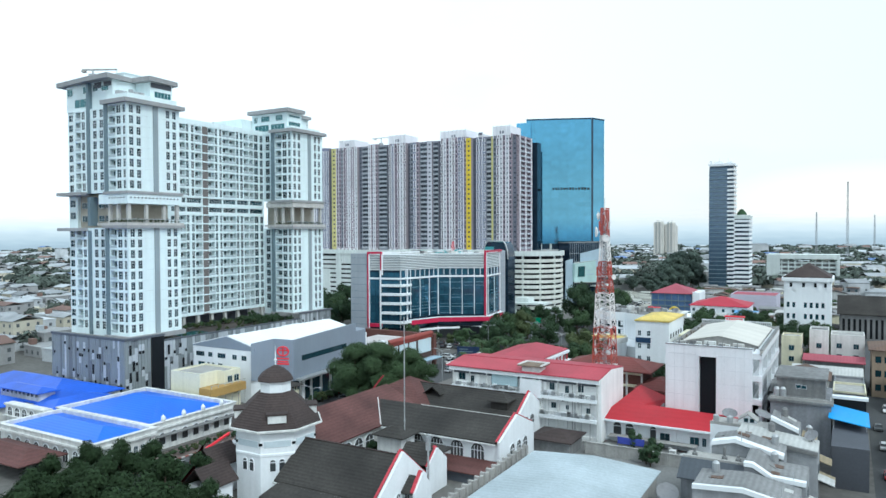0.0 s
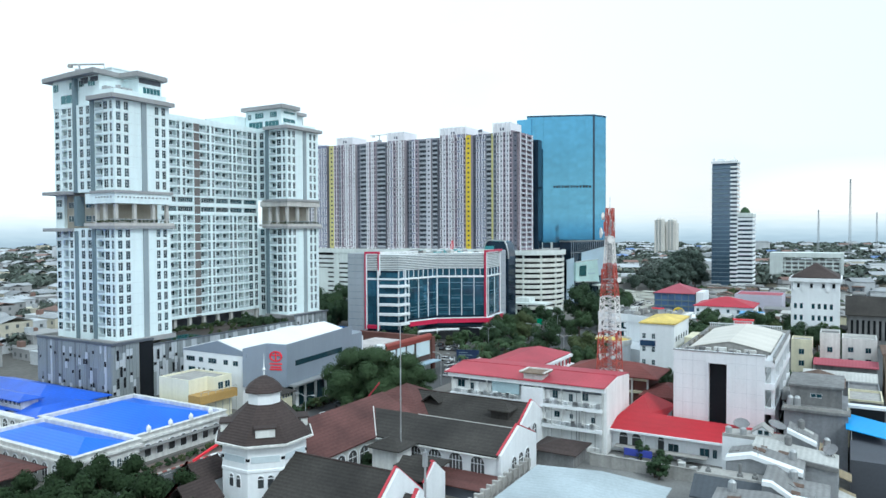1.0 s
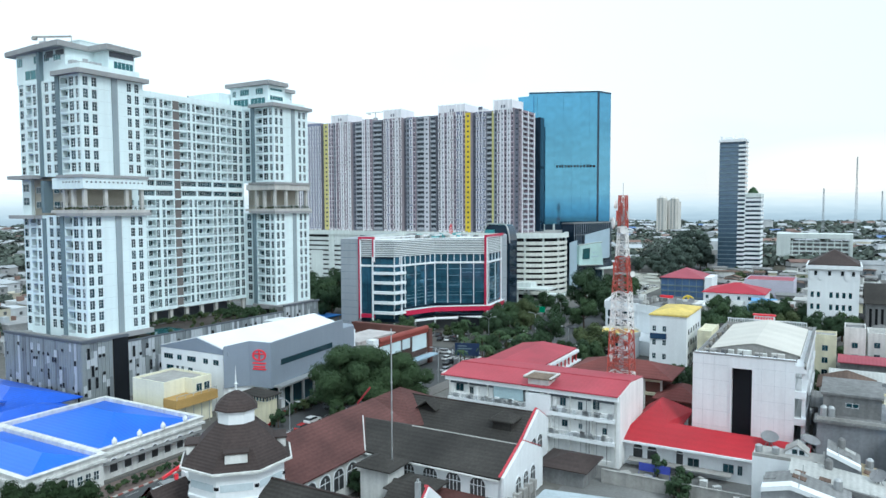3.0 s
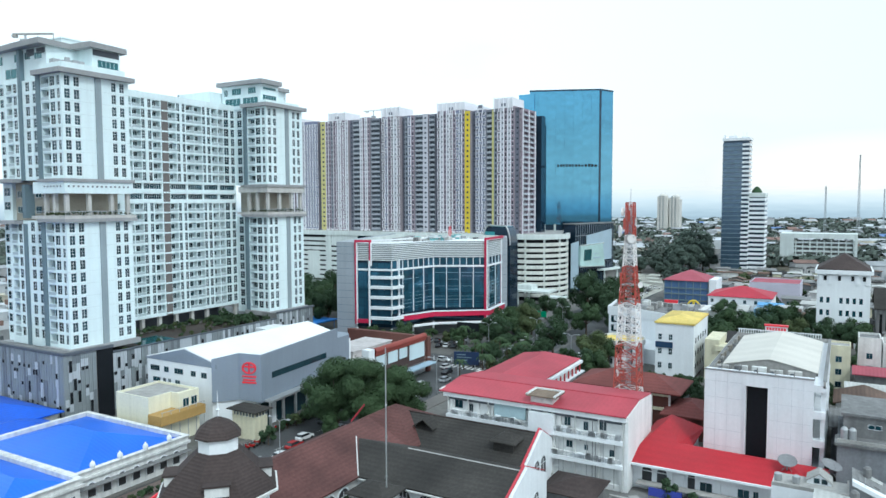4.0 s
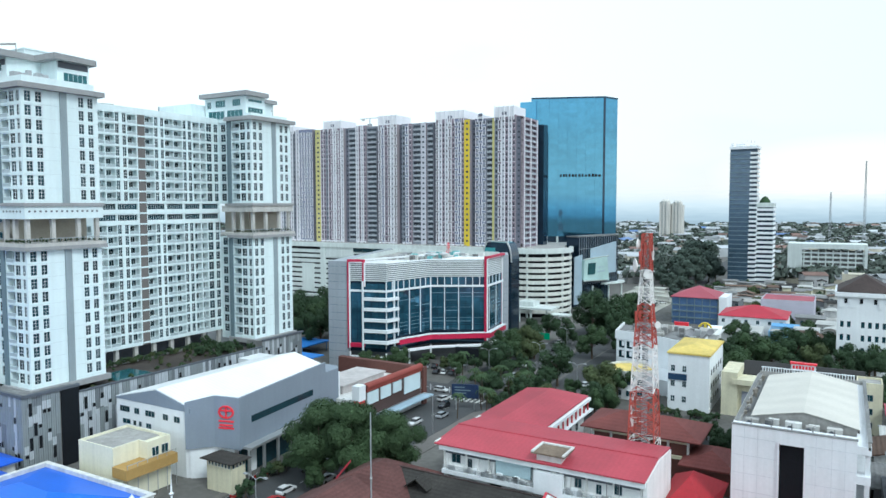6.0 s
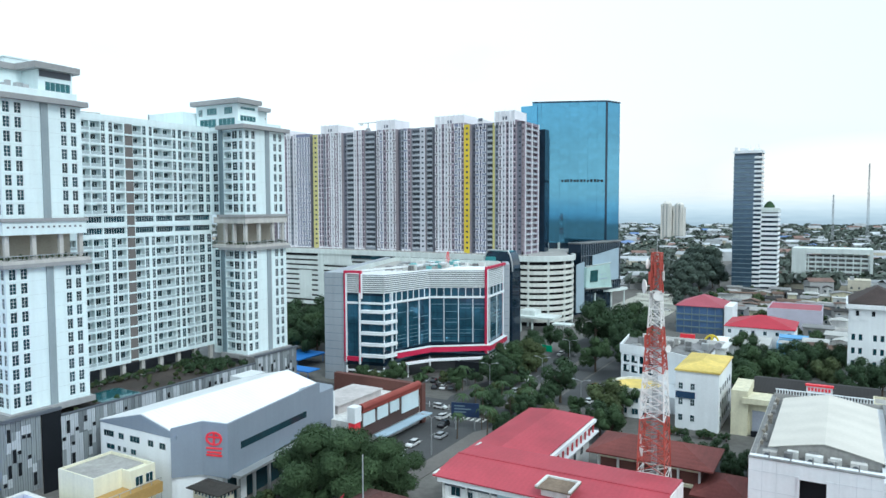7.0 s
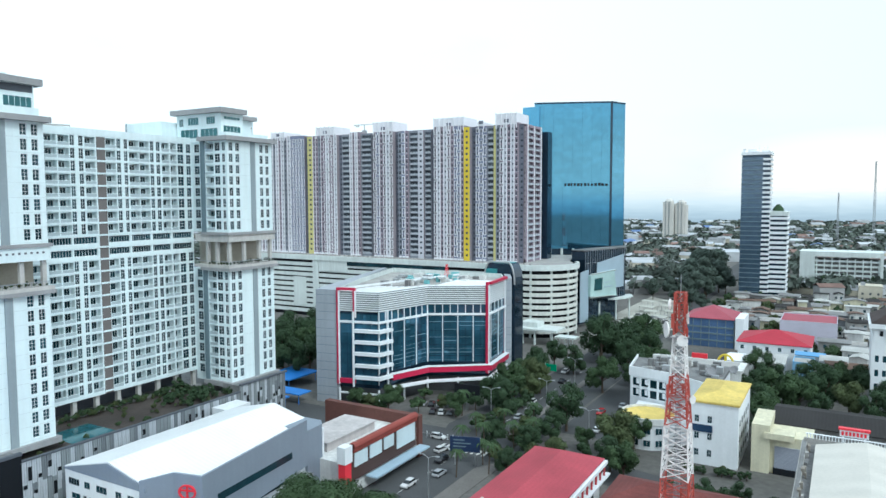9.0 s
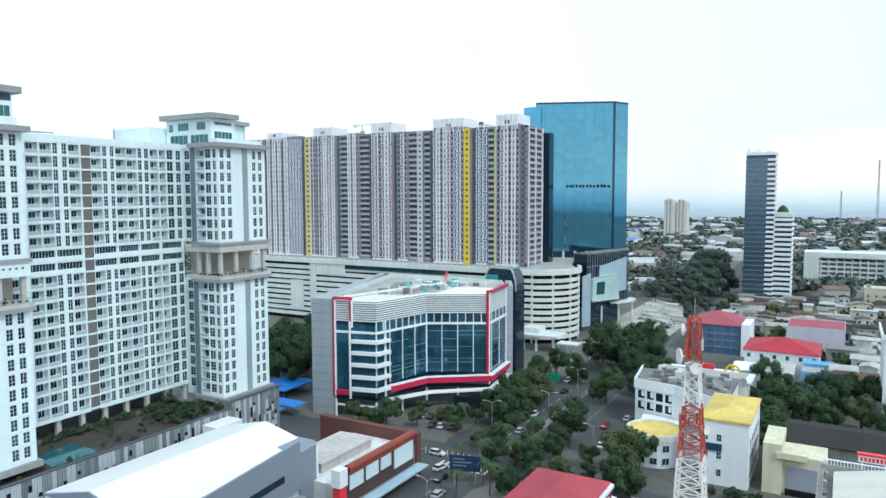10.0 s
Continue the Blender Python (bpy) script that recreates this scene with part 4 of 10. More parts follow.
for z in (19.0, 25.5, 32.0):
    s = Solid()
    s.m = WING
    s.box(0, 39.4, -0.1, 0, z, z + 0.2)
    part("transom", s, [STEEL], MALL)
s = Solid()
s.prism([(-149.5, 401), (-138.6, 440), (-142, 440), (-151.5, 404)], 0, 12.2)
part("ground_floor", s, [CURTAIN_DARK], MALL, "dark recessed shop front")
SCREEN = surf("pale_blue_metal_screen", (0.42, 0.52, 0.60), 0.45, 0.3, 0.08)


def slanted(corners, depth, name, mat, label=""):
    """A thick panel on the wing's front from four (along, out, height) corners."""
    s = Solid()
    s.m = WING
    vs = [(u, -o, z) for u, o, z in corners]
    s.add(vs + [(x, y + depth, z) for x, y, z in vs], [(0, 1, 2, 3), (7, 6, 5, 4), (0, 4, 5, 1), (1, 5, 6, 2), (2, 6, 7, 3), (3, 7, 4, 0)])
    return part(name, s, [mat], MALL, label)


slanted([(-5.2, 1.0, 2.6), (2.2, 1.0, 2.4), (1.7, 1.4, 29.2), (-5.7, 1.4, 28.0)], 0.4, "screen", SCREEN, "tilted pale blue metal screen")
slanted([(9.4, 1.0, 17.0), (36.0, 1.0, 17.6), (35.4, 1.4, 35.3), (9.4, 1.4, 32.0)], 0.4, "screen", SCREEN, "tilted pale blue metal screen")
# an LED screen drawn as an unlit pale green box
slanted([(1.6, 2.4, 15.4), (27.0, 2.4, 13.4), (22.8, 3.4, 27.2), (1.3, 3.0, 26.1)], 2.4, "lit_box", surf("pale_green_panel", (0.45, 0.60, 0.58), 0.4, var=0.15), "jutting pale green screen box")
slanted([(4.9, 2.95, 18.2), (11.8, 2.95, 18.0), (11.6, 3.35, 24.4), (4.9, 3.2, 24.3)], 0.5, "window", PANE_TEAL)
for z in (19.0, 21.2, 23.4):
    slanted([(14.0, 2.9, z), (21.5, 2.9, z), (21.3, 3.0, z + 0.6), (14.0, 3.0, z + 0.6)], 0.5, "panel_rib", SCREEN)
for z0, z1 in ((14.6, 15.3), (26.2, 27.0)):
    slanted([(1.4, 2.8, z0), (24.6, 2.8, z0 - (1.0 if z0 < 20 else -0.7)), (24.4, 3.6, z1 - (1.0 if z0 < 20 else -0.7)), (1.4, 3.3, z1)], 0.8, "box_rim", PALE_BAND)
s = Solid()
s.prism([(-138.2, 424), (-135.4, 425), (-131.6, 432), (-129.8, 438), (-129.8, 442.5), (-131.4, 446), (-134.4, 447), (-134.6, 437)], 11.2, 12.1)
part("canopy", s, [PALE_BAND], MALL, "curved white entrance canopy")
for x, y in ((-140.5, 416), (-135.6, 430), (-132, 443)):
    s = Solid()
    s.tube((x, y, 0), (x, y, 11.2), 0.5, 8)
    part("column", s, [PALE_BAND], MALL)

# ---------------------------------------------------------------- blue glass office tower
GL = thing("glass_tower", (-160, 445, 34), "tall blue mirror-glass office tower", "office tower")
PL, PC, PR = Vector((-181, 424)), Vector((-142.2, 439.8)), Vector((-138.0, 451))
bow = []
for i in range(9):
    k = i / 8
    q = PL.lerp(PC, k)
    n = Vector((PC - PL)).normalized()
    bow.append(q + Vector((n.y, -n.x)) * 0.35 * math.sin(math.pi * k))
outline = [(p.x, p.y) for p in bow] + [(PR.x, PR.y), (-146, 476), (-190, 460)]
s = Solid()
s.prism([(x * 0.998 - 0.3, y + 0.6) for x, y in outline], 34, 117.6)
part("core", s, [CURTAIN_DARK], GL)
levels = [37.5 + i * 2.98 for i in range(28)]
for j, z in enumerate(levels[:-1]):
    if z > 117:
        break
    for i in range(8):
        a, b = bow[i], bow[i + 1]
        s = Solid()
        d = (b - a).normalized()
        n = Vector((d.y, -d.x))
        a2, b2 = a + d * 0.025, b - d * 0.025
        s.add([(a2.x, a2.y, z + 0.06), (b2.x, b2.y, z + 0.06), (b2.x, b2.y, z + 2.92), (a2.x, a2.y, z + 2.92), (a2.x - n.x * .1, a2.y - n.y * .1, z + 0.06), (b2.x - n.x * .1, b2.y - n.y * .1, z + 0.06), (b2.x - n.x * .1, b2.y - n.y * .1, z + 2.92), (a2.x - n.x * .1, a2.y - n.y * .1, z + 2.92)],
              [(0, 1, 2, 3), (7, 6, 5, 4), (0, 4, 5, 1), (1, 5, 6, 2), (2, 6, 7, 3), (3, 7, 4, 0)])
        part("pane", s, [CURTAIN_BLUE], GL)
    s = Solid()
    s.strip([(PC.x, PC.y), (PR.x, PR.y)], 0.05, z + 0.06, z + 2.92)
    part("pane", s, [CURTAIN_BLUE], GL)
for j, z in enumerate(levels):
    s = Solid()
    s.strip([(p.x, p.y) for p in bow] + [(PR.x, PR.y)], 0.06, z - 0.06, z + 0.06)
    part("transom", s, [CURTAIN_BLUE], GL)
s = Solid()
s.strip([(p.x, p.y) for p in bow] + [(PR.x, PR.y)], 0.5, 117.4, 118.2)
s.strip([(PC.x - 0.6, PC.y - 0.2), (PC.x + 0.5, PC.y + 0.3)], 0.5, 37, 118.0)
part("edge_fin", s, [CURTAIN_DARK], GL)
# letters too far off to read, drawn as a broken dark bar
rg = random.Random(3)
k = 0.40
while k < 0.95:
    q0, q1 = PL.lerp(PC, k), PL.lerp(PC, k + rg.uniform(0.022, 0.034))
    d = (PC - PL).normalized()
    nn = Vector((d.y, -d.x)) * 0.5
    s = Solid()
    s.strip([(q0.x + nn.x, q0.y + nn.y), (q1.x + nn.x, q1.y + nn.y)], 0.3, 72.2, 72.2 + rg.uniform(1.2, 1.7))
    k += rg.uniform(0.038, 0.048)
    part("sign_bar", s, [BLACK], GL, "dark sign mark on the glass")
s = Solid()
s.box(-188, -178, 424, 446, 34, 116)
part("side_slab", s, [CURTAIN_BLUE], GL)
s = Solid()
s.prism([(-170, 400), (-163.6, 400), (-163.6, 406), (-170, 406)], 34, 99.5)
part("dark_fin", s, [CURTAIN_DARK], GL, "dark glazed fin")
for i in range(7):
    s = Solid()
    q = PL.lerp(PC, 0.08 + i * 0.15)
    s.box(q.x - 0.5, q.x + 0.5, q.y - 1.6, q.y - 0.6, 34, 37.6)
    part("column", s, [PALE_BAND], GL)

# ---------------------------------------------------------------- distant towers
SLATE_GLASS = glazing("slate_tinted_glass", (0.11, 0.17, 0.25), 0.10, 0.5)
TT = thing("office_tower", (-80, 556, 0), "slim tower with dark glass and white banded side", "office tower")
s = Solid()
s.box(-88.2, -75.6, 545.3, 558.5, 0, 91)
part("core", s, [SLATE_GLASS], TT)
for i in range(30):
    z = 2 + i * 3.0
    s = Solid()
    s.box(-88.4, -75.8, 545.0, 545.3, z, z + 0.5)
    part("spandrel", s, [surf_slate], TT)
    s = Solid()
    s.box(-75.8, -71.0, 545.2, 559.3, z, z + 1.5)
    part("white_band", s, [WHITE], TT)
s = Solid()
s.box(-75.6, -71.4, 546, 558.5, 0, 91)
part("side_core", s, [CURTAIN_DARK], TT)
s = Solid()
s.box(-88.6, -70.8, 544.9, 559.5, 92.6, 94.4).box(-88.0, -71.4, 545.4, 559, 91, 92.6, 1).box(-85, -80, 548, 556, 94.4, 96.2).box(-77, -73, 550, 557, 94.4, 95.8).box(-87.8, -86.4, 546, 549, 94.4, 96.6)
for x in (-82, -79, -76, -74):
    s.tube((x, 552, 94.4), (x, 552, 98.6), 0.14, 5)
part("crown", s, [WHITE, CURTAIN_DARK], TT)
T2 = thing("office_tower", (-62, 556, 0), "lower white banded office tower with roof trees", "office tower")
s = Solid()
s.box(-73.6, -61.4, 548.5, 565.4, 0, 54)
part("core", s, [CURTAIN_DARK], T2)
for i in range(17):
    s = Solid()
    s.box(-74.0, -61.0, 548.0, 566.0, 2 + i * 3.1, 3.7 + i * 3.1)
    part("white_band", s, [WHITE], T2)
s = Solid()
s.box(-74, -61, 548, 566, 54, 56.6).box(-70.4, -63.4, 549, 558, 56.6, 57)
part("parapet", s, [PALE_BAND], T2)
s = Solid()
s.lathe((-66.9, 553.4), [(3.4, 57), (3.2, 58.2), (2.2, 59.8), (1.2, 60.9), (0.1, 61.4)], 12)
part("roof_garden", s, [surf("roof_garden_green", (0.04, 0.08, 0.035), 0.9, var=0.4, bump=0.5)], T2, "dark green roof dome")

OFF = thing("office_block", (-30, 655, 0), "low pale green-grey slab office block with open grid front", "office block")
s = Solid()
s.box(-56, -7, 643, 665, 0, 20)
part("core", s, [CONCRETE_DARK], OFF)
for i in range(6):
    s = Solid()
    s.box(-57, -6, 641.5, 643, 1.5 + i * 3.4, 2.9 + i * 3.4)
    part("spandrel", s, [PALE_BAND], OFF)
for i in range(11):
    s = Solid()
    s.box(-57 + i * 4.9, -56.2 + i * 4.9, 640.8, 643, 0, 21)
    part("fin", s, [PALE_BAND], OFF)
s = Solid()
s.box(-58, -5, 640, 666, 22.4, 26.0).box(-58, -48, 640, 642.5, 0, 22.4).box(-7, -5, 640, 642.5, 0, 22.4)
part("roof_frame", s, [PALE_BAND], OFF)

surf_far_cream = surf("pale_cream_tower_render", (0.60, 0.58, 0.54), 0.8, var=0.1)
for cx, cy, w, h in ((-263, 1152, 15, 57), (-246.5, 1161, 15, 55)):
    t = thing("apartment_tower", (cx, cy, 0), "pale hazy apartment tower far off", "apartment tower", "far twin towers")
    s = Solid()
    s.box(cx - w / 2, cx + w / 2, cy, cy + 20, 0, h)
    for i in range(3):
        s.box(cx - w / 2 + i * 5, cx - w / 2 + i * 5 + 2.4, cy - 1.2, cy, 0, h + 3)
    s.lathe((cx, cy + 8), [(7, h), (7, h + 4), (4, h + 7), (0.3, h + 8)], 12)
    part("body", s, [surf_far_cream], t)
    g = Solid()
    for j in range(18):
        for i in range(2):
            g.box(cx - w / 2 + 2.9 + i * 5 - 0.3, cx - w / 2 + 2.9 + i * 5 + 2.0, cy - 0.1, cy, 4 + j * 3.2, 5.6 + j * 3.2)
    # window rows in mid grey rather than dark: haze put into the colour
    part("window_rows", g, [GREY_PAINT], t, kind="stuff")

# low shelters and planters on the forecourt before the mall
rfc = random.Random(19)
SHELTER_GREY = surf("pale_shelter_roof", (0.52, 0.52, 0.46), 0.7, var=0.2)
for x, y, w, d, h in ((-121, 404, 9, 5, 3.4), (-116, 392, 6, 4, 3.0), (-114, 412, 7, 9, 3.6), (-122, 424, 8, 6, 3.2), (-128, 381, 6, 4, 3.0), (-118, 378, 8, 3, 2.6), (-124, 388, 4, 4, 2.8), (-112, 432, 9, 5, 3.2), (-120, 446, 8, 6, 3.4), (-110, 452, 10, 4, 3.0), (-126, 462, 9, 7, 3.4), (-116, 470, 8, 5, 3.2), (-130, 484, 10, 6, 3.4), (-120, 492, 8, 6, 3.0)):
    t = thing("shelter", (x, y, 0), "low pale shelter roof on thin posts", "shelter", "forecourt shelters")
    turn = rfc.uniform(-40, 40)
    s = Solid()
    s.m = pose(x, y, 0, 0, 0, turn)
    s.gable(-w / 2, w / 2, -d / 2, d / 2, h, h + 0.6, "x", 0.12)
    part("roof", s, [SHELTER_GREY], t)
    for sx in (-0.45, 0.45):
        for sy in (-0.42, 0.42):
            s = Solid()
            s.m = pose(x, y, 0, 0, 0, turn)
            s.tube((sx * w, sy * d, 0), (sx * w, sy * d, h + 0.1), 0.12, 6)
            part("post", s, [STEEL], t)

# ---------------------------------------------------------------- red-framed office with a folded glass front
RO = thing("office_building", (-158, 262, 0), "glass office block with red frames, white louvres and grey side walls", "office building")
R0, R1, R2, R3, R4 = (Vector(p) for p in ((-168.7, 233.2), (-155.6, 236.2), (-151.0, 258.2), (-133.0, 268.2), (-135.6, 287.0)))
CLAD_GREY = surf("grey_metal_cladding", (0.40, 0.43, 0.47), 0.5, 0.2, 0.08, streak=0.1)


def run(path, out, z0, z1):
    s = Solid()
    return s.strip([(p.x, p.y) for p in path], out, z0, z1)


body = [R0, R1, R2, R3, R4, Vector((-142, 300)), Vector((-193, 300)), Vector((-180, 240))]
s = Solid()
s.prism([(p.x - 0.25, p.y + 0.35) for p in body], 5.4, 34.6)
part("body", s, [CURTAIN_DARK], RO)
# grey side walls
s = Solid()
s.prism([(-176.6, 231.2), (-169.4, 232.4), (-169.0, 233.6), (-182, 262), (-196, 300), (-198, 300)], 0, 36.6)
part("side_wall", s, [CLAD_GREY], RO, "ribbed grey metal side wall")
s = Solid()
s.prism([(-135.2, 287.2), (-133.6, 288.6), (-140, 301.5), (-142.5, 301)], 0, 36.6)
part("side_wall", s, [CLAD_GREY], RO, "ribbed grey metal side wall")
for i in range(13):
    for a, b in (((-176.6, 231.2), (-169.4, 232.4)), ((-135.2, 287.2), (-133.6, 288.6))):
        s = Solid()
        s.strip([a, b], 0.05, 2.4 + i * 2.7, 2.5 + i * 2.7)
        part("cladding_joint", s, [surf_slate], RO)
# curtain wall panes and mullions
def curtain(a, b, n, z0, z1, rows, mat, mull, every=1):
    d = (b - a).normalized()
    nn = Vector((d.y, -d.x))
    L = (b - a).length
    for i in range(n):
        for j in range(rows):
            p, q = a + d * (L * i / n + 0.05), a + d * (L * (i + 1) / n - 0.05)
            za, zb = z0 + (z1 - z0) * j / rows + 0.04, z0 + (z1 - z0) * (j + 1) / rows - 0.04
            s = Solid()
            s.strip([(p.x, p.y), (q.x, q.y)], 0.06, za, zb)
            part("pane", s, [mat], RO)
    for i in range(n + 1):
        if i % every:
            continue
        s = Solid()
        p = a + d * (L * i / n)
        s.strip([((p - d * 0.13).x, (p - d * 0.13).y), ((p + d * 0.13).x, (p + d * 0.13).y)], 0.30, z0, z1)
        part("mullion", s, [mull], RO)


curtain(R1, R2, 8, 10.4, 26.2, 6, PANE_BLUE, WHITE, 2)
curtain(R2, R3, 8, 10.4, 26.2, 6, PANE_BLUE, WHITE, 2)
curtain(R3 + (R4 - R3) * 0.12, R4, 4, 10.4, 26.2, 6, PANE_BLUE, WHITE, 2)
curtain(R0, R1, 5, 6.6, 29.0, 7, PANE_BLUE, FRAME_GREY, 5)
curtain(R1, R2, 8, 26.9, 29.8, 1, PANE_BLUE, WHITE)
curtain(R2, R3, 8, 26.9, 29.8, 1, PANE_BLUE, WHITE)
curtain(R3 + (R4 - R3) * 0.12, R4, 4, 26.9, 29.8, 1, PANE_BLUE, WHITE)
front = [R0, R1, R2, R3, R4]
# floor slabs and blinds show as fine lines behind the glass
BLIND = surf("pale_blue_blind", (0.16, 0.27, 0.33), 0.5, var=0.3)
rb = random.Random(15)
for a, b in ((R1 + (R2 - R1) * 0.25, R2), (R2, R3), (R3 + (R4 - R3) * 0.12, R4)):
    for z in [10.9 + 1.3 * i for i in range(12)]:
        k0 = rb.choice([0.0, 0.0, 0.25, 0.5])
        k1 = rb.choice([1.0, 1.0, 0.75, 0.5])
        if k1 - k0 > 0.2:
            part("glazing_line", run([a + (b - a) * k0, a + (b - a) * k1], 0.09, z, z + rb.choice([0.10, 0.14, 0.22])), [rb.choice([BLIND, BLIND, CURTAIN_DARK])], RO)
part("white_band", run(front, 0.55, 26.2, 26.9), [WHITE], RO)
for i in range(9):
    part("louvre", run(front, 0.5, 30.0 + i * 0.68, 30.30 + i * 0.68), [WHITE], RO, "white horizontal louvre blade")
part("louvre_backing", run(front, 0.1, 29.8, 36.0), [surf("louvre_shade", (0.17, 0.205, 0.205), 0.7)], RO)
# white balcony bands round the near corner
mid0, mid1 = R0 + (R1 - R0) * 0.42, R1 + (R2 - R1) * 0.22
for z in (8.4, 12.2, 16.0, 19.7, 23.3):
    part("balcony_band", run([mid0, R1, mid1], 1.5, z, z + 1.0), [WHITE], RO, "white balcony band")
for p in (mid0, mid1):
    s = Solid()
    s.box(p.x - 0.25, p.x + 0.25, p.y - 1.6, p.y - 1.1, 6, 30)
    part("balcony_post", s, [WHITE], RO)
# red frames
RED_FR = surf("red_metal_frame", (0.50, 0.018, 0.07), 0.4, var=0.06)
for p in (R0, mid0, R3, R4):
    s = Solid()
    k = 0.45 if p is R3 else 0.28
    zz = 28.0 if p is mid0 else 6.5
    s.box(p.x - k, p.x + k, p.y - 1.15, p.y - 0.2, zz, 37.4)
    part("red_post", s, [RED_FR], RO, "red metal frame post")
    s = Solid()
    s.box(p.x + k + 0.02, p.x + k + 0.2, p.y - 1.1, p.y - 0.3, zz, 36.4)
    part("post_edge", s, [WHITE], RO, "thin white strip beside a red post")
part("red_beam", run([R0, mid0], 1.1, 36.6, 37.4), [RED_FR], RO, "red metal frame beam")
part("red_beam", run([R3, R4], 1.1, 36.6, 37.4), [RED_FR], RO, "red metal frame beam")
part("red_beam", run([R0, mid0], 0.9, 6.9, 8.3), [RED_FR], RO, "red metal frame beam")
part("red_canopy", run([mid1, R2 + Vector((1.2, -2.5)), R3, R4], 1.6, 7.6, 9.4), [RED_FR], RO, "red fascia band above the entrance")
part("canopy_edge", run([mid1, R2 + Vector((1.2, -2.5)), R3, R4], 1.75, 9.4, 9.65), [WHITE], RO)
part("white_canopy", run([mid1, R2 + Vector((3, -4)), R3 + Vector((0.5, -1)), R4], 2.6, 5.0, 5.5), [WHITE], RO, "white entrance canopy edge")
# base
part("base_wall", run([p + Vector((-0.6, 1.2)) for p in (R0, R1, R2, R3, R4)], 0.2, 0, 5.4), [surf("shop_front_dark", (0.06, 0.065, 0.07), 0.3, var=0.4)], RO)
part("plinth_band", run([R0, R1], 0.6, 3.4, 3.9), [WHITE], RO)
for i in range(5):
    for a, b in ((R0, R1), (R1, R2), (R2, R3), (R3, R4)):
        if i in (0, 2):
            q = a + (b - a) * (i / 4)
            s = Solid()
            s.tube((q.x + 0.5, q.y - 0.8, 0), (q.x + 0.5, q.y - 0.8, 5.2), 0.35, 10)
            part("column", s, [WHITE], RO)
# roof and roof plant
s = Solid()
s.prism([(p.x, p.y) for p in body], 34.6, 35.1)
part("roof", s, [CONCRETE], RO)
part("roof_rim", run(front, -1.6, 36.0, 36.25), [WHITE], RO, "white rim along the louvre top")
# white pergola beams behind the near corner
for i in range(7):
    a = Vector((-168.4 + i * 2.0, 235.0 + i * 0.6))
    b = a + Vector((3.4, 15.5))
    part("pergola_beam", run([a, b], 0.35, 35.9, 36.2), [WHITE], RO, "white pergola beam")
for k in (0.15, 0.5, 0.85):
    part("pergola_beam", run([Vector((-168.4 + 3.4 * k, 235 + 15.5 * k)), Vector((-156.4 + 3.4 * k, 238.6 + 15.5 * k))], 0.35, 35.6, 35.9), [WHITE], RO, "white pergola beam")
s = Solid()
s.prism([(-150, 262), (-136, 270), (-137.5, 285), (-152, 280)], 35.1, 35.9)
part("roof_panel", s, [WHITE], RO, "white raised roof panel")
s = Solid()
s.strip([(R0.x - 1, R0.y + 0.5), (-181, 262), (-192, 299), (-143, 299), (R4.x - .5, R4.y)], -0.3, 35.1, 36.8)
part("parapet", s, [PALE_BAND], RO)
rr = random.Random(8)
TEAL_BOX = surf("teal_tank_paint", (0.20, 0.48, 0.50), 0.5)
for i in range(46):
    s = Solid()
    x, y = rr.uniform(-176, -148), rr.uniform(258, 294)
    w, d, h = rr.uniform(1, 3), rr.uniform(1, 2.5), rr.uniform(0.8, 2.2)
    s.box(x, x + w, y, y + d, 35.1, 35.1 + h)
    part("roof_unit", s, [rr.choice([STEEL, WHITE_DIRTY, WHITE_DIRTY, CONCRETE_DARK, TEAL_BOX])], RO, "rooftop air-conditioning unit")
s = Solid()
s.add([(-170.4, 235, 36.3), (-169.6, 235, 36.3), (-156.5, 291, 36.3), (-157.3, 291, 36.3), (-170.4, 235, 36.9), (-169.6, 235, 36.9), (-156.5, 291, 36.9), (-157.3, 291, 36.9)], [(3, 2, 1, 0), (4, 5, 6, 7), (0, 1, 5, 4), (1, 2, 6, 5), (2, 3, 7, 6), (3, 0, 4, 7)])
for k in range(6):
    s.tube((-170 + k * 2.7, 235 + k * 11, 35.1), (-170 + k * 2.7, 235 + k * 11, 36.4), 0.15, 5)
part("roof_beam", s, [WHITE], RO)
for x, y in ((-160, 272), (-156, 276), (-163, 280)):
    s = Solid()
    s.tube((x, y, 35), (x, y, 36.2), 0.15, 6)
    s.lathe((x, y), [(0.2, 36.2), (1.0, 36.6), (1.5, 37.3)], 14)
    part("satellite_dish", s, [WHITE], RO)
AT = thing("lattice_aerial", (-158, 284, 35), "small red and white lattice aerial on a roof", "aerial")
s = Solid()
for i in range(4):
    a = math.pi / 4 + i * math.pi / 2
    s.tube((-158 + 1.1 * math.cos(a), 284 + 1.1 * math.sin(a), 35), (-158 + .3 * math.cos(a), 284 + .3 * math.sin(a), 41), 0.1, 5)
part("legs", s, [RED_SIGN], AT)

LED = thing("display_board", (-129.5, 246, 0), "black display board on a steel post", "billboard")
s = Solid()
s.m = side(-133.5, 245.6, 6)
s.box(0, 8.2, -0.3, 0.3, 3.6, 8.0)
part("screen", s, [BLACK], LED)
s = Solid()
s.m = side(-133.5, 245.6, 6)
s.box(3.8, 4.4, -0.2, 0.2, 0, 3.6)
part("post", s, [STEEL], LED)

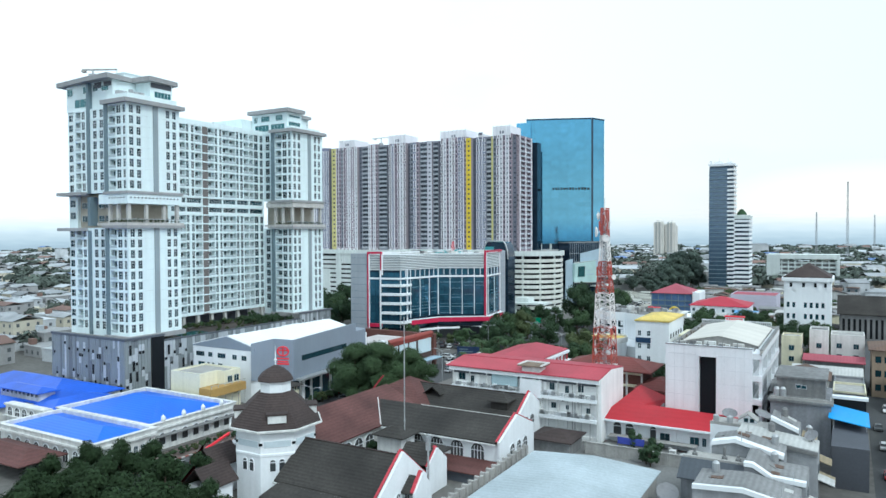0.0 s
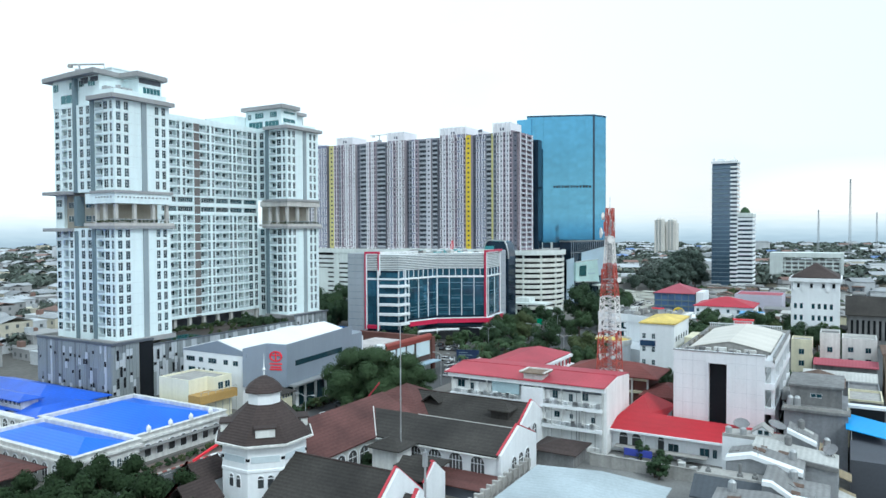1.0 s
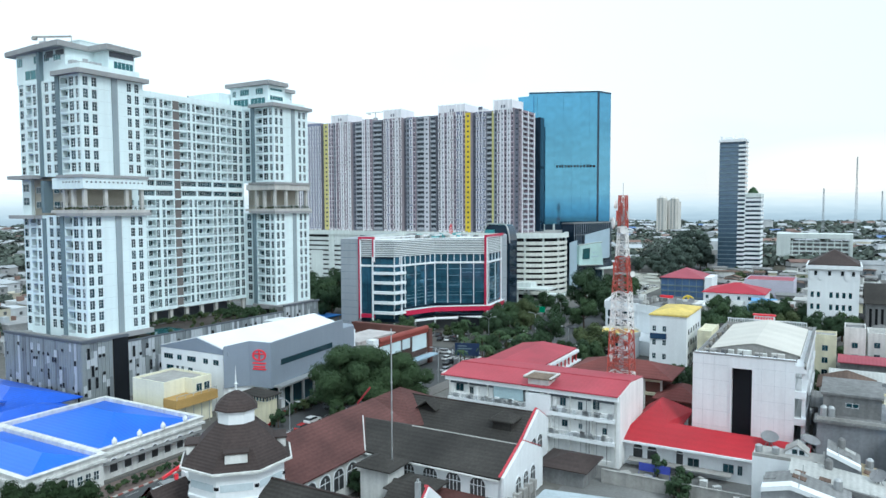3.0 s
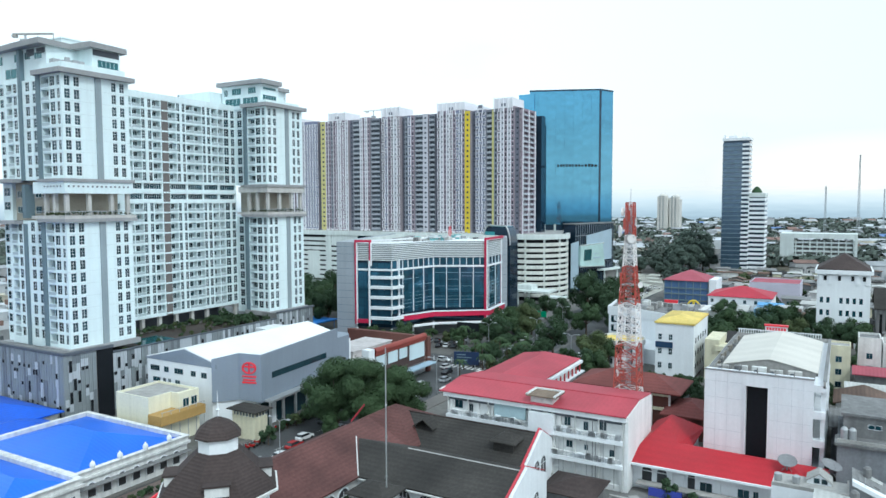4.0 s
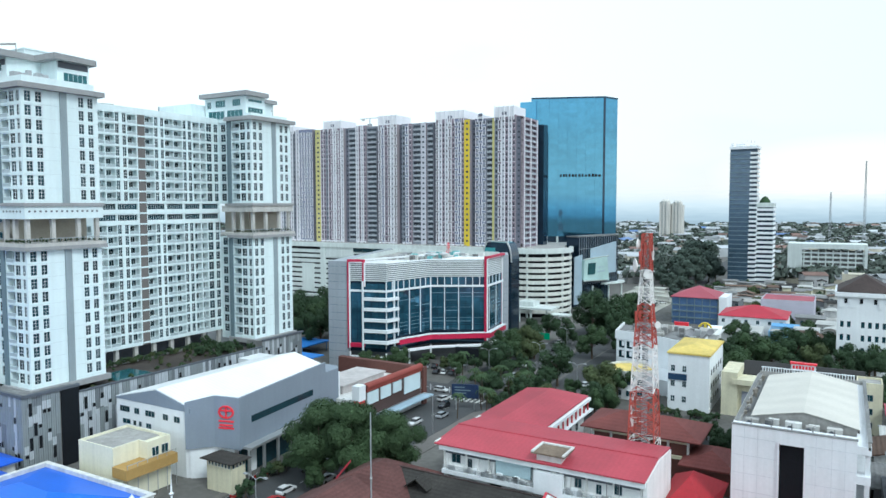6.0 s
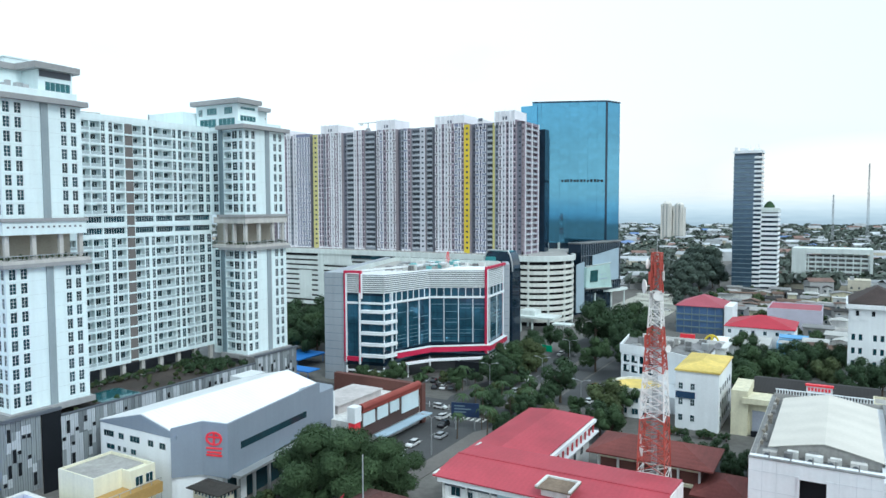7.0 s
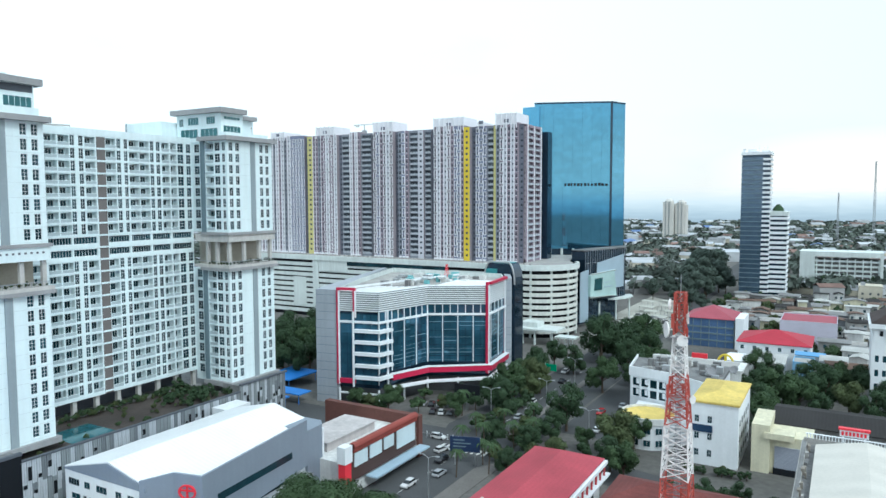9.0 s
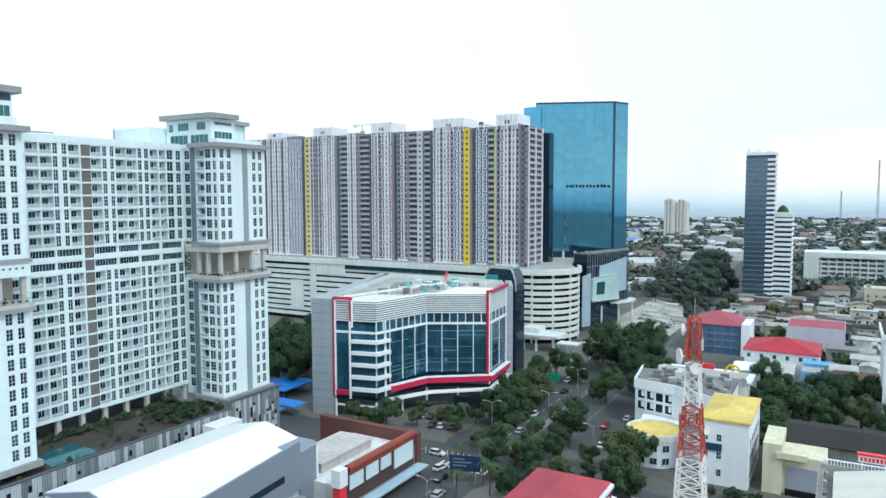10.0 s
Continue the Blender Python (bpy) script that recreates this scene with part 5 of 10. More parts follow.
# arched dark glass hall with a teal barrel roof behind it
AH = thing("arched_hall", (-146, 318, 0), "dark glass building with a teal arched roof", "building")
TEAL = surf("teal_metal_roof", (0.08, 0.32, 0.34), 0.4, 0.3, 0.12)
prof = [(-11, 0), (-11, 32)] + [(-11 + 0.01, 32)] + [(-7 - 4 * math.cos(math.radians(a)) , 32 + 8.5 * math.sin(math.radians(a))) for a in range(10, 91, 10)] + [(3 + 4 * math.sin(math.radians(a)), 32 + 8.5 * math.cos(math.radians(a))) for a in range(10, 91, 10)] + [(7, 0)]
s = Solid()
n = len(prof)
s.add([(-143.86 + 0.72 * u, 303, z) for u, z in prof] + [(-143.86 + 0.72 * u, 311, z) for u, z in prof], [tuple(range(n)), tuple(range(2 * n - 1, n - 1, -1))], 0)
s.box(-151.6, -146.2, 302.7, 302.95, 26, 38.2, 1)
ends = [(-143.86 + 0.72 * u, 303, z) for u, z in prof] + [(-143.86 + 0.72 * u, 311, z) for u, z in prof]
s.add(ends, [(i, (i + 1) % n, n + (i + 1) % n, n + i) for i in range(n) if prof[i][0] < -2 and prof[i][1] > 20], 1)
s.add(ends, [(i, (i + 1) % n, n + (i + 1) % n, n + i) for i in range(n) if not (prof[i][0] < -2 and prof[i][1] > 20)], 0)
part("shell", s, [CURTAIN_DARK, TEAL], AH)
s = Solid()
pp = [(-143.86 + 0.72 * u, z * 1.012) for u, z in prof if z > 0]
for (x0, z0), (x1, z1) in zip(pp, pp[1:]):
    s.tube((x0, 302.8, z0), (x1, 302.8, z1), 0.35, 6)
part("arch_rim", s, [STEEL], AH)

# ---------------------------------------------------------------- old museum-like complex with tiled roofs
TILE_DARK = ribbed("charcoal_roof_tile", (0.044, 0.040, 0.036), 0.35, 2, 0.85, 0.5, 0.05, 0.12)
TILE_BROWN = ribbed("brown_roof_tile", (0.058, 0.042, 0.039), 0.35, 2, 0.85, 0.4, 0.05, 0.12)
TILE_RUST = ribbed("rust_roof_tile", (0.118, 0.050, 0.045), 0.35, 2, 0.85, 0.4, 0.05, 0.12)
ARCH_DARK = surf("shadowed_arch_glass", (0.05, 0.055, 0.06), 0.3, var=0.4)


def arch_window(parent, at, w, h, bars=3, frame_mat=None):
    """A round-headed window in a wall face: reveal, dark glass, white surround and bars."""
    s = Solid()
    s.m = at
    n = 10
    r = w / 2
    arc = [(r - r * math.cos(math.pi * i / n), h - r + r * math.sin(math.pi * i / n)) for i in range(n + 1)]
    prof = [(0, 0)] + arc + [(w, 0)]
    s.add([(u, -0.04, z) for u, z in prof], [tuple(range(len(prof)))], 1)
    k = len(prof)
    big = [((u - r) * 1.14 + r, (z - 0) * 1.08) for u, z in prof]
    vs = [(u, -0.10, z) for u, z in prof] + [(u, -0.10, z) for u, z in big] + [(u, 0.02, z) for u, z in big] + [(u, -0.02, z) for u, z in prof]
    fs = []
    for i in range(k - 1):
        fs += [(i, i + 1, k + i + 1, k + i), (k + i, k + i + 1, 2 * k + i + 1, 2 * k + i), (i, 3 * k + i, 3 * k + i + 1, i + 1)]
    s.add(vs, fs, 0)
    for i in range(1, bars):
        s.box(w * i / bars - 0.07, w * i / bars + 0.07, -0.09, -0.05, 0, h - r * 0.35, 0)
    s.box(0, w, -0.09, -0.05, h - r - 0.07, h - r + 0.07, 0)
    return part("arched_window", s, [frame_mat or WHITE, ARCH_DARK], parent)


RED_COPE = surf("weathered_red_coping", (0.46, 0.045, 0.065), 0.6, var=0.2)
MU = thing("museum", (-80, 115, 0), "old white colonial hall with charcoal and rust tiled gable roofs", "museum")


def gabled_wing(x0, x1, y0, y1, zw, ze, zr, mats, name, trim=True):
    """A wing with its ridge along x and a raised gable at the east end."""
    w = Solid()
    w.box(x0, x1 - 0.5, y0 + 0.7, y1 - 0.7, 0, ze)
    w.gable_wall((x1 - 0.5, y0 + 0.3), (x1 - 0.5, y1 - 0.3), 0, ze + 0.4, zr + 0.9, -0.5)
    part("wall", w, [WHITE], MU, "white rendered wall with a shaped gable")
    r = Solid()
    r.gable(x0, x1 - 0.6, y0, y1, ze, zr, "x", 0.28)
    part("roof", r, [mats], MU, name)
    if trim:
        c = (y0 + y1) / 2
        for s in (y0, y1):
            t = Solid()
            a, b = Vector((x1 - 0.55, s, ze + 0.5)), Vector((x1 - 0.55, c, zr + 1.1))
            d = b - a
            vs = []
            for q in (a, b):
                vs += [(q.x - 0.28, q.y, q.z), (q.x + 0.12, q.y, q.z), (q.x + 0.12, q.y, q.z + 0.14), (q.x - 0.28, q.y, q.z + 0.14)]
            t.add(vs, [(0, 1, 2, 3), (7, 6, 5, 4), (0, 4, 5, 1), (1, 5, 6, 2), (2, 6, 7, 3), (3, 7, 4, 0)])
            part("gable_coping", t, [RED_COPE], MU, "red painted gable coping")


gabled_wing(-80, -59.7, 84.0, 98.6, 5.2, 4.9, 10.0, TILE_DARK, "charcoal tiled roof")
gabled_wing(-91, -54.7, 115.4, 132.0, 5.2, 6.2, 9.1, TILE_DARK, "charcoal tiled roof")
gabled_wing(-91, -58.9, 132.2, 148.4, 5.2, 5.6, 9.6, TILE_DARK, "charcoal tiled roof")
w = Solid()
w.box(-98, -81.6, 98, 146, 0, 6.4)
part("wall", w, [WHITE_DIRTY], MU)
r = Solid()
r.gable(-99.5, -80.8, 97, 131, 6.2, 10.6, "y", 0.28)
part("roof", r, [TILE_RUST], MU, "rust-brown tiled roof")
r = Solid()
r.hip(-99, -80, 130, 149, 6.2, 11.2, 0.28)
part("roof", r, [TILE_RUST], MU, "rust-brown hipped roof")
for yy in (98, 133.4):
    t = Solid()
    vs = []
    for q in (Vector((-95.9, yy, 8.2)), Vector((-92.8, yy, 11.8))):
        vs += [(q.x, q.y - 0.2, q.z), (q.x, q.y + 0.2, q.z), (q.x, q.y + 0.2, q.z + 0.35), (q.x, q.y - 0.2, q.z + 0.35)]
    t.add(vs, [(0, 1, 2, 3), (7, 6, 5, 4), (0, 4, 5, 1), (1, 5, 6, 2), (2, 6, 7, 3), (3, 7, 4, 0)])
    part("gable_coping", t, [RED_COPE], MU, "red painted gable coping")
v = Solid()
v.tube((-80.9, 115.4, 6.6), (-87.4, 123.6, 9.6), 0.11, 6)
part("valley_ridge", v, [WHITE_DIRTY], MU)
# arcades on the court
for i in range(5):
    arch_window(MU, side(-78.4 + i * 4.4, 116.06, 0, 2.7), 2.7, 3.1, 4)
for i in range(4):
    arch_window(MU, side(-81.55, 100.5 + i * 3.5, 90, 1.8), 2.6, 3.6, 2)
for y in (121, 124, 127):
    arch_window(MU, side(-54.65, y - 1.0, 90, 1.6), 2.0, 3.4, 2)
for y in (137.5, 140.5):
    arch_window(MU, side(-58.85, y - 1.2, 90, 1.6), 2.4, 4.2, 2)
for y in (89.5, 92):
    arch_window(MU, side(-59.65, y - 0.6, 90, 2.2), 1.2, 2.6, 2)
for x0, x1, y, z in ((-81, -55.4, 115.2, 6.1), (-80, -60.6, 83.8, 4.8), (-88, -59.5, 132.0, 5.5)):
    s = Solid()
    s.box(x0, x1, y - 0.14, y + 0.06, z - 0.10, z + 0.16)
    part("gutter", s, [WHITE_DIRTY], MU, "pale eave gutter")
for x0, x1, y, z in ((-76.5, -55.4, 123.7, 9.3), (-80, -60.4, 91.3, 10.3), (-88, -59.6, 140.3, 9.9)):
    s = Solid()
    s.tube((x0, y, z), (x1, y, z), 0.16, 6)
    part("ridge_tile", s, [CONCRETE if 120 < y < 130 else TILE_BROWN], MU)
FRIEZE = surf("pale_blue_frieze", (0.56, 0.63, 0.67), 0.8, var=0.1)
# octagonal tower
OC = thing("octagonal_tower", (-86.3, 91.3, 0), "white octagonal tower with a dark tiled cap roof and lantern", "tower")
C8 = (-86.3, 91.3)
t8 = math.radians(22.5)
s = Solid()
s.lathe(C8, [(7.1, 0), (7.1, 8.0), (7.25, 8.1), (7.25, 8.5), (7.1, 8.6), (7.1, 11.8), (7.7, 12.0), (7.7, 12.4)], 8, 0, t8)
part("wall", s, [WHITE], OC, "white rendered octagonal wall")
s = Solid()
s.lathe(C8, [(8.1, 12.35), (8.1, 12.6), (6.6, 14.2), (4.6, 16.2), (3.0, 17.6), (2.9, 17.7)], 8, 0, t8)
part("roof", s, [TILE_BROWN], OC, "dark brown tiled octagonal roof")
s = Solid()
s.lathe(C8, [(8.15, 12.2), (8.35, 12.25), (8.35, 12.55), (8.1, 12.6)], 8, 0, t8)
part("gutter", s, [WHITE_DIRTY], OC)
s = Solid()
s.lathe(C8, [(2.75, 17.3), (2.75, 19.3), (3.1, 19.4), (3.1, 19.6)], 8, 0, t8)
part("lantern", s, [WHITE], OC, "white lantern drum")
s = Solid()
s.lathe(C8, [(3.25, 19.55), (3.2, 19.75), (2.6, 20.6), (1.6, 21.4), (0.5, 21.95), (0.1, 22.1)], 8, 0, t8)
part("lantern_roof", s, [TILE_BROWN], OC)
s = Solid()
s.lathe(C8, [(0.12, 22.0), (0.12, 22.8), (0.3, 23.0), (0.12, 23.2), (0.06, 24.4), (0.02, 25.6)], 8)
part("finial", s, [WHITE], OC)
for a in (-45, 45, -135):
    s = Solid()
    s.m = pose(C8[0], C8[1], 0, 0, 0, a)
    s.box(4.4, 6.9, -1.5, 1.5, 13.6, 14.9).box(4.2, 7.1, -1.75, 1.75, 14.9, 15.15, 1)
    part("dormer", s, [WHITE_DIRTY, TILE_BROWN], OC, "small white dormer")
for a in (-45, -90, -135, 0):
    s = Solid()
    s.m = pose(C8[0], C8[1], 0, 0, 0, a)
    s.box(6.58, 6.66, -2.2, 2.2, 9.6, 10.6)
    part("frieze_panel", s, [FRIEZE], OC)
    for o in (-2.6, 2.6):
        s = Solid()
        s.m = pose(C8[0], C8[1], 0, 0, 0, a)
        s.box(6.56, 6.64, o - 0.22, o + 0.22, 9.9, 10.35)
        part("vent_opening", s, [BLACK], OC)
    for o in (-0.75, 0.75):
        arch_window(OC, pose(C8[0], C8[1], 0, 0, 0, a) @ side(6.56, o - 0.45, 90, 5.6), 0.9, 1.9, 1)
# small gabled porch roofs by the tower
for x, y in ((-95.6, 86.5), (-88.5, 78.6)):
    s = Solid()
    s.gable(x - 3, x + 3, y - 3.2, y + 3.2, 5.0, 7.8, "y", 0.25)
    part("porch_roof", s, [TILE_BROWN], OC)
    s = Solid()
    s.box(x - 2.4, x + 2.4, y - 2.4, y + 2.4, 0, 5.1)
    part("porch_wall", s, [WHITE], OC)
    s = Solid()
    for q in (-1, 1):
        vs = []
        for (u, z) in ((-3.2, 5.0), (0, 8.1)):
            vs += [(x + q * -u if q < 0 else x + u, y - 3.4, z), (x + q * -u if q < 0 else x + u, y - 3.0, z), (x + q * -u if q < 0 else x + u, y - 3.0, z + 0.45), (x + q * -u if q < 0 else x + u, y - 3.4, z + 0.45)]
        s.add(vs, [(0, 1, 2, 3), (7, 6, 5, 4), (0, 4, 5, 1), (1, 5, 6, 2), (2, 6, 7, 3), (3, 7, 4, 0)])
    part("coping", s, [RED_COPE], OC)
# court pavilions, lean-tos
s = Solid()
s.hip(-78.5, -71.2, 108.6, 115.0, 6.5, 8.1, 0.2)
part("pavilion_roof", s, [TILE_DARK], MU)
s = Solid()
s.box(-77.6, -72.1, 109.5, 114.1, 0, 6.5)
part("pavilion", s, [WHITE_DIRTY], MU)
s = Solid()
s.hip(-71.6, -63.8, 107.2, 114.6, 4.6, 6.2, 0.2)
part("pavilion_roof", s, [TILE_DARK], MU)
s = Solid()
s.add([(-68, 110, 1.9), (-52.6, 110, 1.9), (-52.6, 115.9, 2.7), (-68, 115.9, 2.7), (-68, 110, 2.1), (-52.6, 110, 2.1), (-52.6, 115.9, 2.9), (-68, 115.9, 2.9)], [(3, 2, 1, 0), (4, 5, 6, 7), (0, 1, 5, 4), (1, 2, 6, 5), (3, 0, 4, 7)])
part("lean_to_roof", s, [TILE_RUST], MU, "dark red lean-to roof")
s = Solid()
s.box(-67, -53, 110.6, 115.5, 0, 1.9)
part("lean_to", s, [DARK_PAINT], MU)
s = Solid()
s.add([(-79, 79.6, 3.9), (-60.5, 79.6, 3.9), (-60.5, 84.8, 5.0), (-79, 84.8, 5.0), (-79, 79.6, 4.1), (-60.5, 79.6, 4.1), (-60.5, 84.8, 5.2), (-79, 84.8, 5.2)], [(3, 2, 1, 0), (4, 5, 6, 7), (0, 1, 5, 4), (1, 2, 6, 5), (3, 0, 4, 7)])
part("lean_to_roof", s, [TILE_DARK], MU)
s = Solid()
s.box(-78.5, -61, 80.4, 84.5, 0, 3.9)
part("lean_to", s, [WHITE_DIRTY], MU)
for q in ((-60.3, -57.6, 90.4, 95.4, 4.6, 6.6), (-68, -62.2, 101.8, 108.2, 5.0, 7.6)):
    s = Solid()
    s.gable(*q, "x", 0.25)
    part("porch_roof", s, [TILE_DARK], MU)
for x1, ya, yb in ((-57.5, 90.4, 95.4), (-62.0, 101.8, 108.2)):
    s = Solid()
    s.gable_wall((x1, ya), (x1, yb), 0, 5.0, 7.6, -0.4)
    part("porch_gable", s, [WHITE], MU)
    s = Solid()
    for e in (ya, yb):
        vs = []
        for q in (Vector((x1, e, 5.0)), Vector((x1, (ya + yb) / 2, 7.7))):
            vs += [(q.x - 0.5, q.y, q.z), (q.x + 0.1, q.y, q.z), (q.x + 0.1, q.y, q.z + 0.16), (q.x - 0.5, q.y, q.z + 0.16)]
        s.add(vs, [(0, 1, 2, 3), (7, 6, 5, 4), (0, 4, 5, 1), (1, 5, 6, 2), (2, 6, 7, 3), (3, 7, 4, 0)])
    part("coping", s, [RED_COPE], MU)
# slim guyed radio mast rising from the court
s = Solid()
s.tube((-73, 112, 0), (-73, 112, 29), 0.14, 6, 0.08)
for z in (9, 15, 20):
    s.lathe((-73, 112), [(0.12, z), (0.2, z + 0.2), (0.12, z + 0.4)], 6)
lone("radio_mast", s, STEEL, (-73, 112, 0), "slim grey guyed radio mast", "mast")
s = Solid()
s.tube((-57.6, 95.2, 0), (-57.6, 95.2, 13), 0.16, 6)
s.box(-57.9, -57.3, 94.9, 95.5, 10.4, 12.6)
lone("antenna_post", s, STEEL, (-57.6, 95.2, 0), "grey post with small panel antennas", "mast")
s = Solid()
s.gable(-83.5, -79, 136, 139.5, 8.4, 10.0, "y", 0.2)
part("roof_turret", s, [TILE_DARK], MU)
s = Solid()
s.box(-66, -62.2, 135.0, 138.5, 7.2, 8.9).hip(-66.6, -61.6, 134.4, 139.1, 8.9, 10.6, 0.2)
part("roof_turret", s, [TILE_DARK], MU)

# ---------------------------------------------------------------- blue-roofed market hall
BLUE_SHEET = ribbed("bright_blue_roof_sheet", (0.026, 0.145, 0.72), 0.8, 1, 0.40, 0.14, 0.018, 0.04)
BLUE_DEEP = ribbed("deep_blue_roof_sheet", (0.028, 0.11, 0.60), 0.8, 0, 0.45, 0.22, 0.02, 0.06)
BH = thing("market_hall", (-138, 98, 0), "low white classical hall under bright blue sheet roofs", "hall")


def hall_block(x0, x1, y0, y1, zc, zr, along="y"):
    s = Solid()
    s.box(x0, x1, y0, y1, 0, zc - 0.8)
    part("wall", s, [WHITE_DIRTY], BH, "white stained wall")
    s = Solid()
    ring = [(x0, y0), (x1, y0), (x1, y1), (x0, y1)]
    s.strip(ring, 0.5, zc - 0.8, zc - 0.35, 0, True).strip(ring, 0.2, zc - 0.35, zc + 0.5, 0, True).strip(ring, 0.45, zc + 0.5, zc + 0.7, 0, True)
    s.strip(ring, -0.55, zc - 0.8, zc + 0.7, 0, True)
    part("parapet", s, [WHITE_DIRTY], BH, "moulded white parapet")
    s = Solid()
    s.hip(x0 + 0.5, x1 - 0.5, y0 + 0.5, y1 - 0.5, zc - 0.3, zr, 0.2)
    part("roof", s, [BLUE_SHEET], BH, "bright blue sheet metal roof")


hall_block(-152.5, -121.4, 80.2, 93.6, 5.2, 6.9)
hall_block(-154.5, -123.2, 93.8, 116.8, 5.3, 8.2)
s = Solid()
for x0, x1, y0, y1, z0, z1 in ((-206, -163, 96, 117, 4.6, 8.2), (-200, -172, 84, 98, 4.2, 7.2), (-168, -155, 92, 112, 4.2, 6.2), (-226, -200, 78, 98, 4, 7)):
    r = Solid()
    r.hip(x0, x1, y0, y1, z0, z1, 0.25)
    part("roof", r, [BLUE_DEEP], BH, "deep blue sheet metal roof")
    r = Solid()
    r.box(x0 + 1, x1 - 1, y0 + 1, y1 - 1, 0, z0)
    part("wall", r, [WHITE_DIRTY], BH)
r = Solid()
r.hip(-184, -166, 95.6, 101.5, 7.0, 8.1, 0.2)
part("clerestory_roof", r, [BLUE_DEEP], BH, "bright blue clerestory roof")
r = Solid()
r.box(-183, -167, 96.6, 100.6, 4.2, 7.0)
part("clerestory", r, [WHITE_DIRTY], BH, "white clerestory wall")
for i in range(9):
    piece("window", window_mesh(1.1, 0.9, 2, 1, FRAME_WHITE, BLACK), side(-182.4 + i * 1.75, 96.58, 0, 5.9), BH)
r = Solid()
r.box(-170, -154.8, 90.6, 92.4, 0, 5.4).box(-170.3, -154.6, 90.3, 92.6, 5.4, 5.8).box(-170.3, -154.6, 90.1, 90.6, 2.9, 3.1)
part("side_wall", r, [WHITE_DIRTY], BH, "stained white wall with arched openings")
for i in range(5):
    arch_window(BH, side(-169 + i * 2.9, 90.58, 0, 3.2), 1.9, 1.9, 2)
for i in range(4):
    s = Solid()
    y = 97 + i * 5.2
    s.lathe((-123.0, y), [(0.35, 6.0), (0.35, 6.2), (0.5, 6.5), (0.42, 7.0), (0.15, 7.3), (0.05, 7.5)], 8)
    part("urn", s, [WHITE], BH, "white parapet urn")
for i in range(7):
    arch_window(BH, side(-123.15, 96 + i * 2.9, 90, 1.2), 1.5, 2.4, 1)
for i in range(8):
    piece("window", window_mesh(1.0, 1.6, 2, 2), side(-121.38, 81.2 + i * 1.5, 90, 1.6), BH)
for i in range(9):
    arch_window(BH, side(-150 + i * 3.2, 80.18, 0, 1.2), 1.6, 2.5, 2)
s = Solid()
s.box(-123.4, -121.8, 94, 116.8, 3.1, 3.3)
part("canopy_ledge", s, [CONCRETE_DARK], BH)
s = Solid()
s.hip(-149, -128, 70, 79.5, 3.2, 5.0, 0.2)
lone("tiled_shed", s, TILE_RUST, (-138, 75, 0), "low shed roof in rusty red tiles", "shed")

# ---------------------------------------------------------------- car showroom with grey screen walls
SH = thing("car_showroom", (-142, 155, 0), "white and grey car showroom shed with a white roof", "showroom")
SHED_WHITE = ribbed("white_roof_sheet", (0.86, 0.87, 0.88), 1.0, 1, 0.45, 0.05, 0.03, 0.05)
SCREEN_GREY = surf("grey_metal_screen", (0.27, 0.31, 0.37), 0.5, 0.2, 0.06, streak=0.05)
s = Solid()
s.prism([(-158.2, 135), (-136.2, 135), (-131.6, 138.9), (-130, 141), (-130, 178), (-158.2, 178)], 0, 14.0)
part("wall", s, [WHITE], SH, "white rendered wall")
s = Solid()
for slope in ([(-145.3, 135.2, 17.2), (-145.3, 178.4, 17.2), (-158.6, 178.4, 14.1), (-158.6, 135.2, 14.1)], [(-145.3, 135.2, 17.2), (-135.2, 135.2, 14.85), (-132, 137.9, 14.1), (-132, 178.4, 14.1), (-145.3, 178.4, 17.2)]):
    k = len(slope)
    s.add([(x, y, z + 0.2) for x, y, z in slope] + slope, [tuple(range(k)), tuple(range(2 * k - 1, k - 1, -1))] + [(i, k + i, k + (i + 1) % k, (i + 1) % k) for i in range(k)])
part("roof", s, [SHED_WHITE], SH, "clean white sheet roof")
s = Solid()
prof = [(-158.4, 13.9), (-134.6, 13.9), (-134.6, 14.7), (-145.3, 17.2), (-158.4, 14.15)]
s.add([(x, y, z) for y in (134.9, 135.15) for x, z in prof], [(0, 1, 2, 3, 4), (9, 8, 7, 6, 5)] + [(q, 5 + q, 5 + (q + 1) % 5, (q + 1) % 5) for q in range(5)])
part("gable", s, [SCREEN_GREY], SH, "grey clad gable")
s = Solid()
# screen: left face, emblem face, long face
for (xa, ya, za), (xb, yb, zb), z0a, z0b in (((-135.6, 134.4, 16.0), (-131.0, 138.0, 17.2), 6.2, 6.6), ((-131.0, 138.0, 17.2), (-125.6, 139.6, 17.0), 6.6, 6.2), ((-125.6, 139.6, 17.0), (-129.3, 171.5, 17.7), 6.2, 7.6)):
    d = Vector((xb - xa, yb - ya)).normalized()
    n = Vector((d.y, -d.x)) * -0.5
    vs = [(xa, ya, z0a), (xb, yb, z0b), (xb, yb, zb), (xa, ya, za)]
    s.add(vs + [(x + n.x, y + n.y, z) for x, y, z in vs], [(0, 1, 2, 3), (7, 6, 5, 4), (0, 4, 5, 1), (1, 5, 6, 2), (2, 6, 7, 3), (3, 7, 4, 0)])
part("screen_wall", s, [SCREEN_GREY], SH, "folded grey metal screen wall")
s = Solid()
s.prism([(-129.3, 171.5), (-129.7, 177), (-131.5, 178.9), (-140, 178.9), (-140, 171.5)], 0, 15.2)
part("end_block", s, [SCREEN_GREY], SH)
d = Vector((-129.3 + 125.6, 171.5 - 139.6)).normalized()
ang = math.degrees(math.atan2(d.y, d.x))
s = Solid()
s.m = side(-125.6, 139.6, ang)
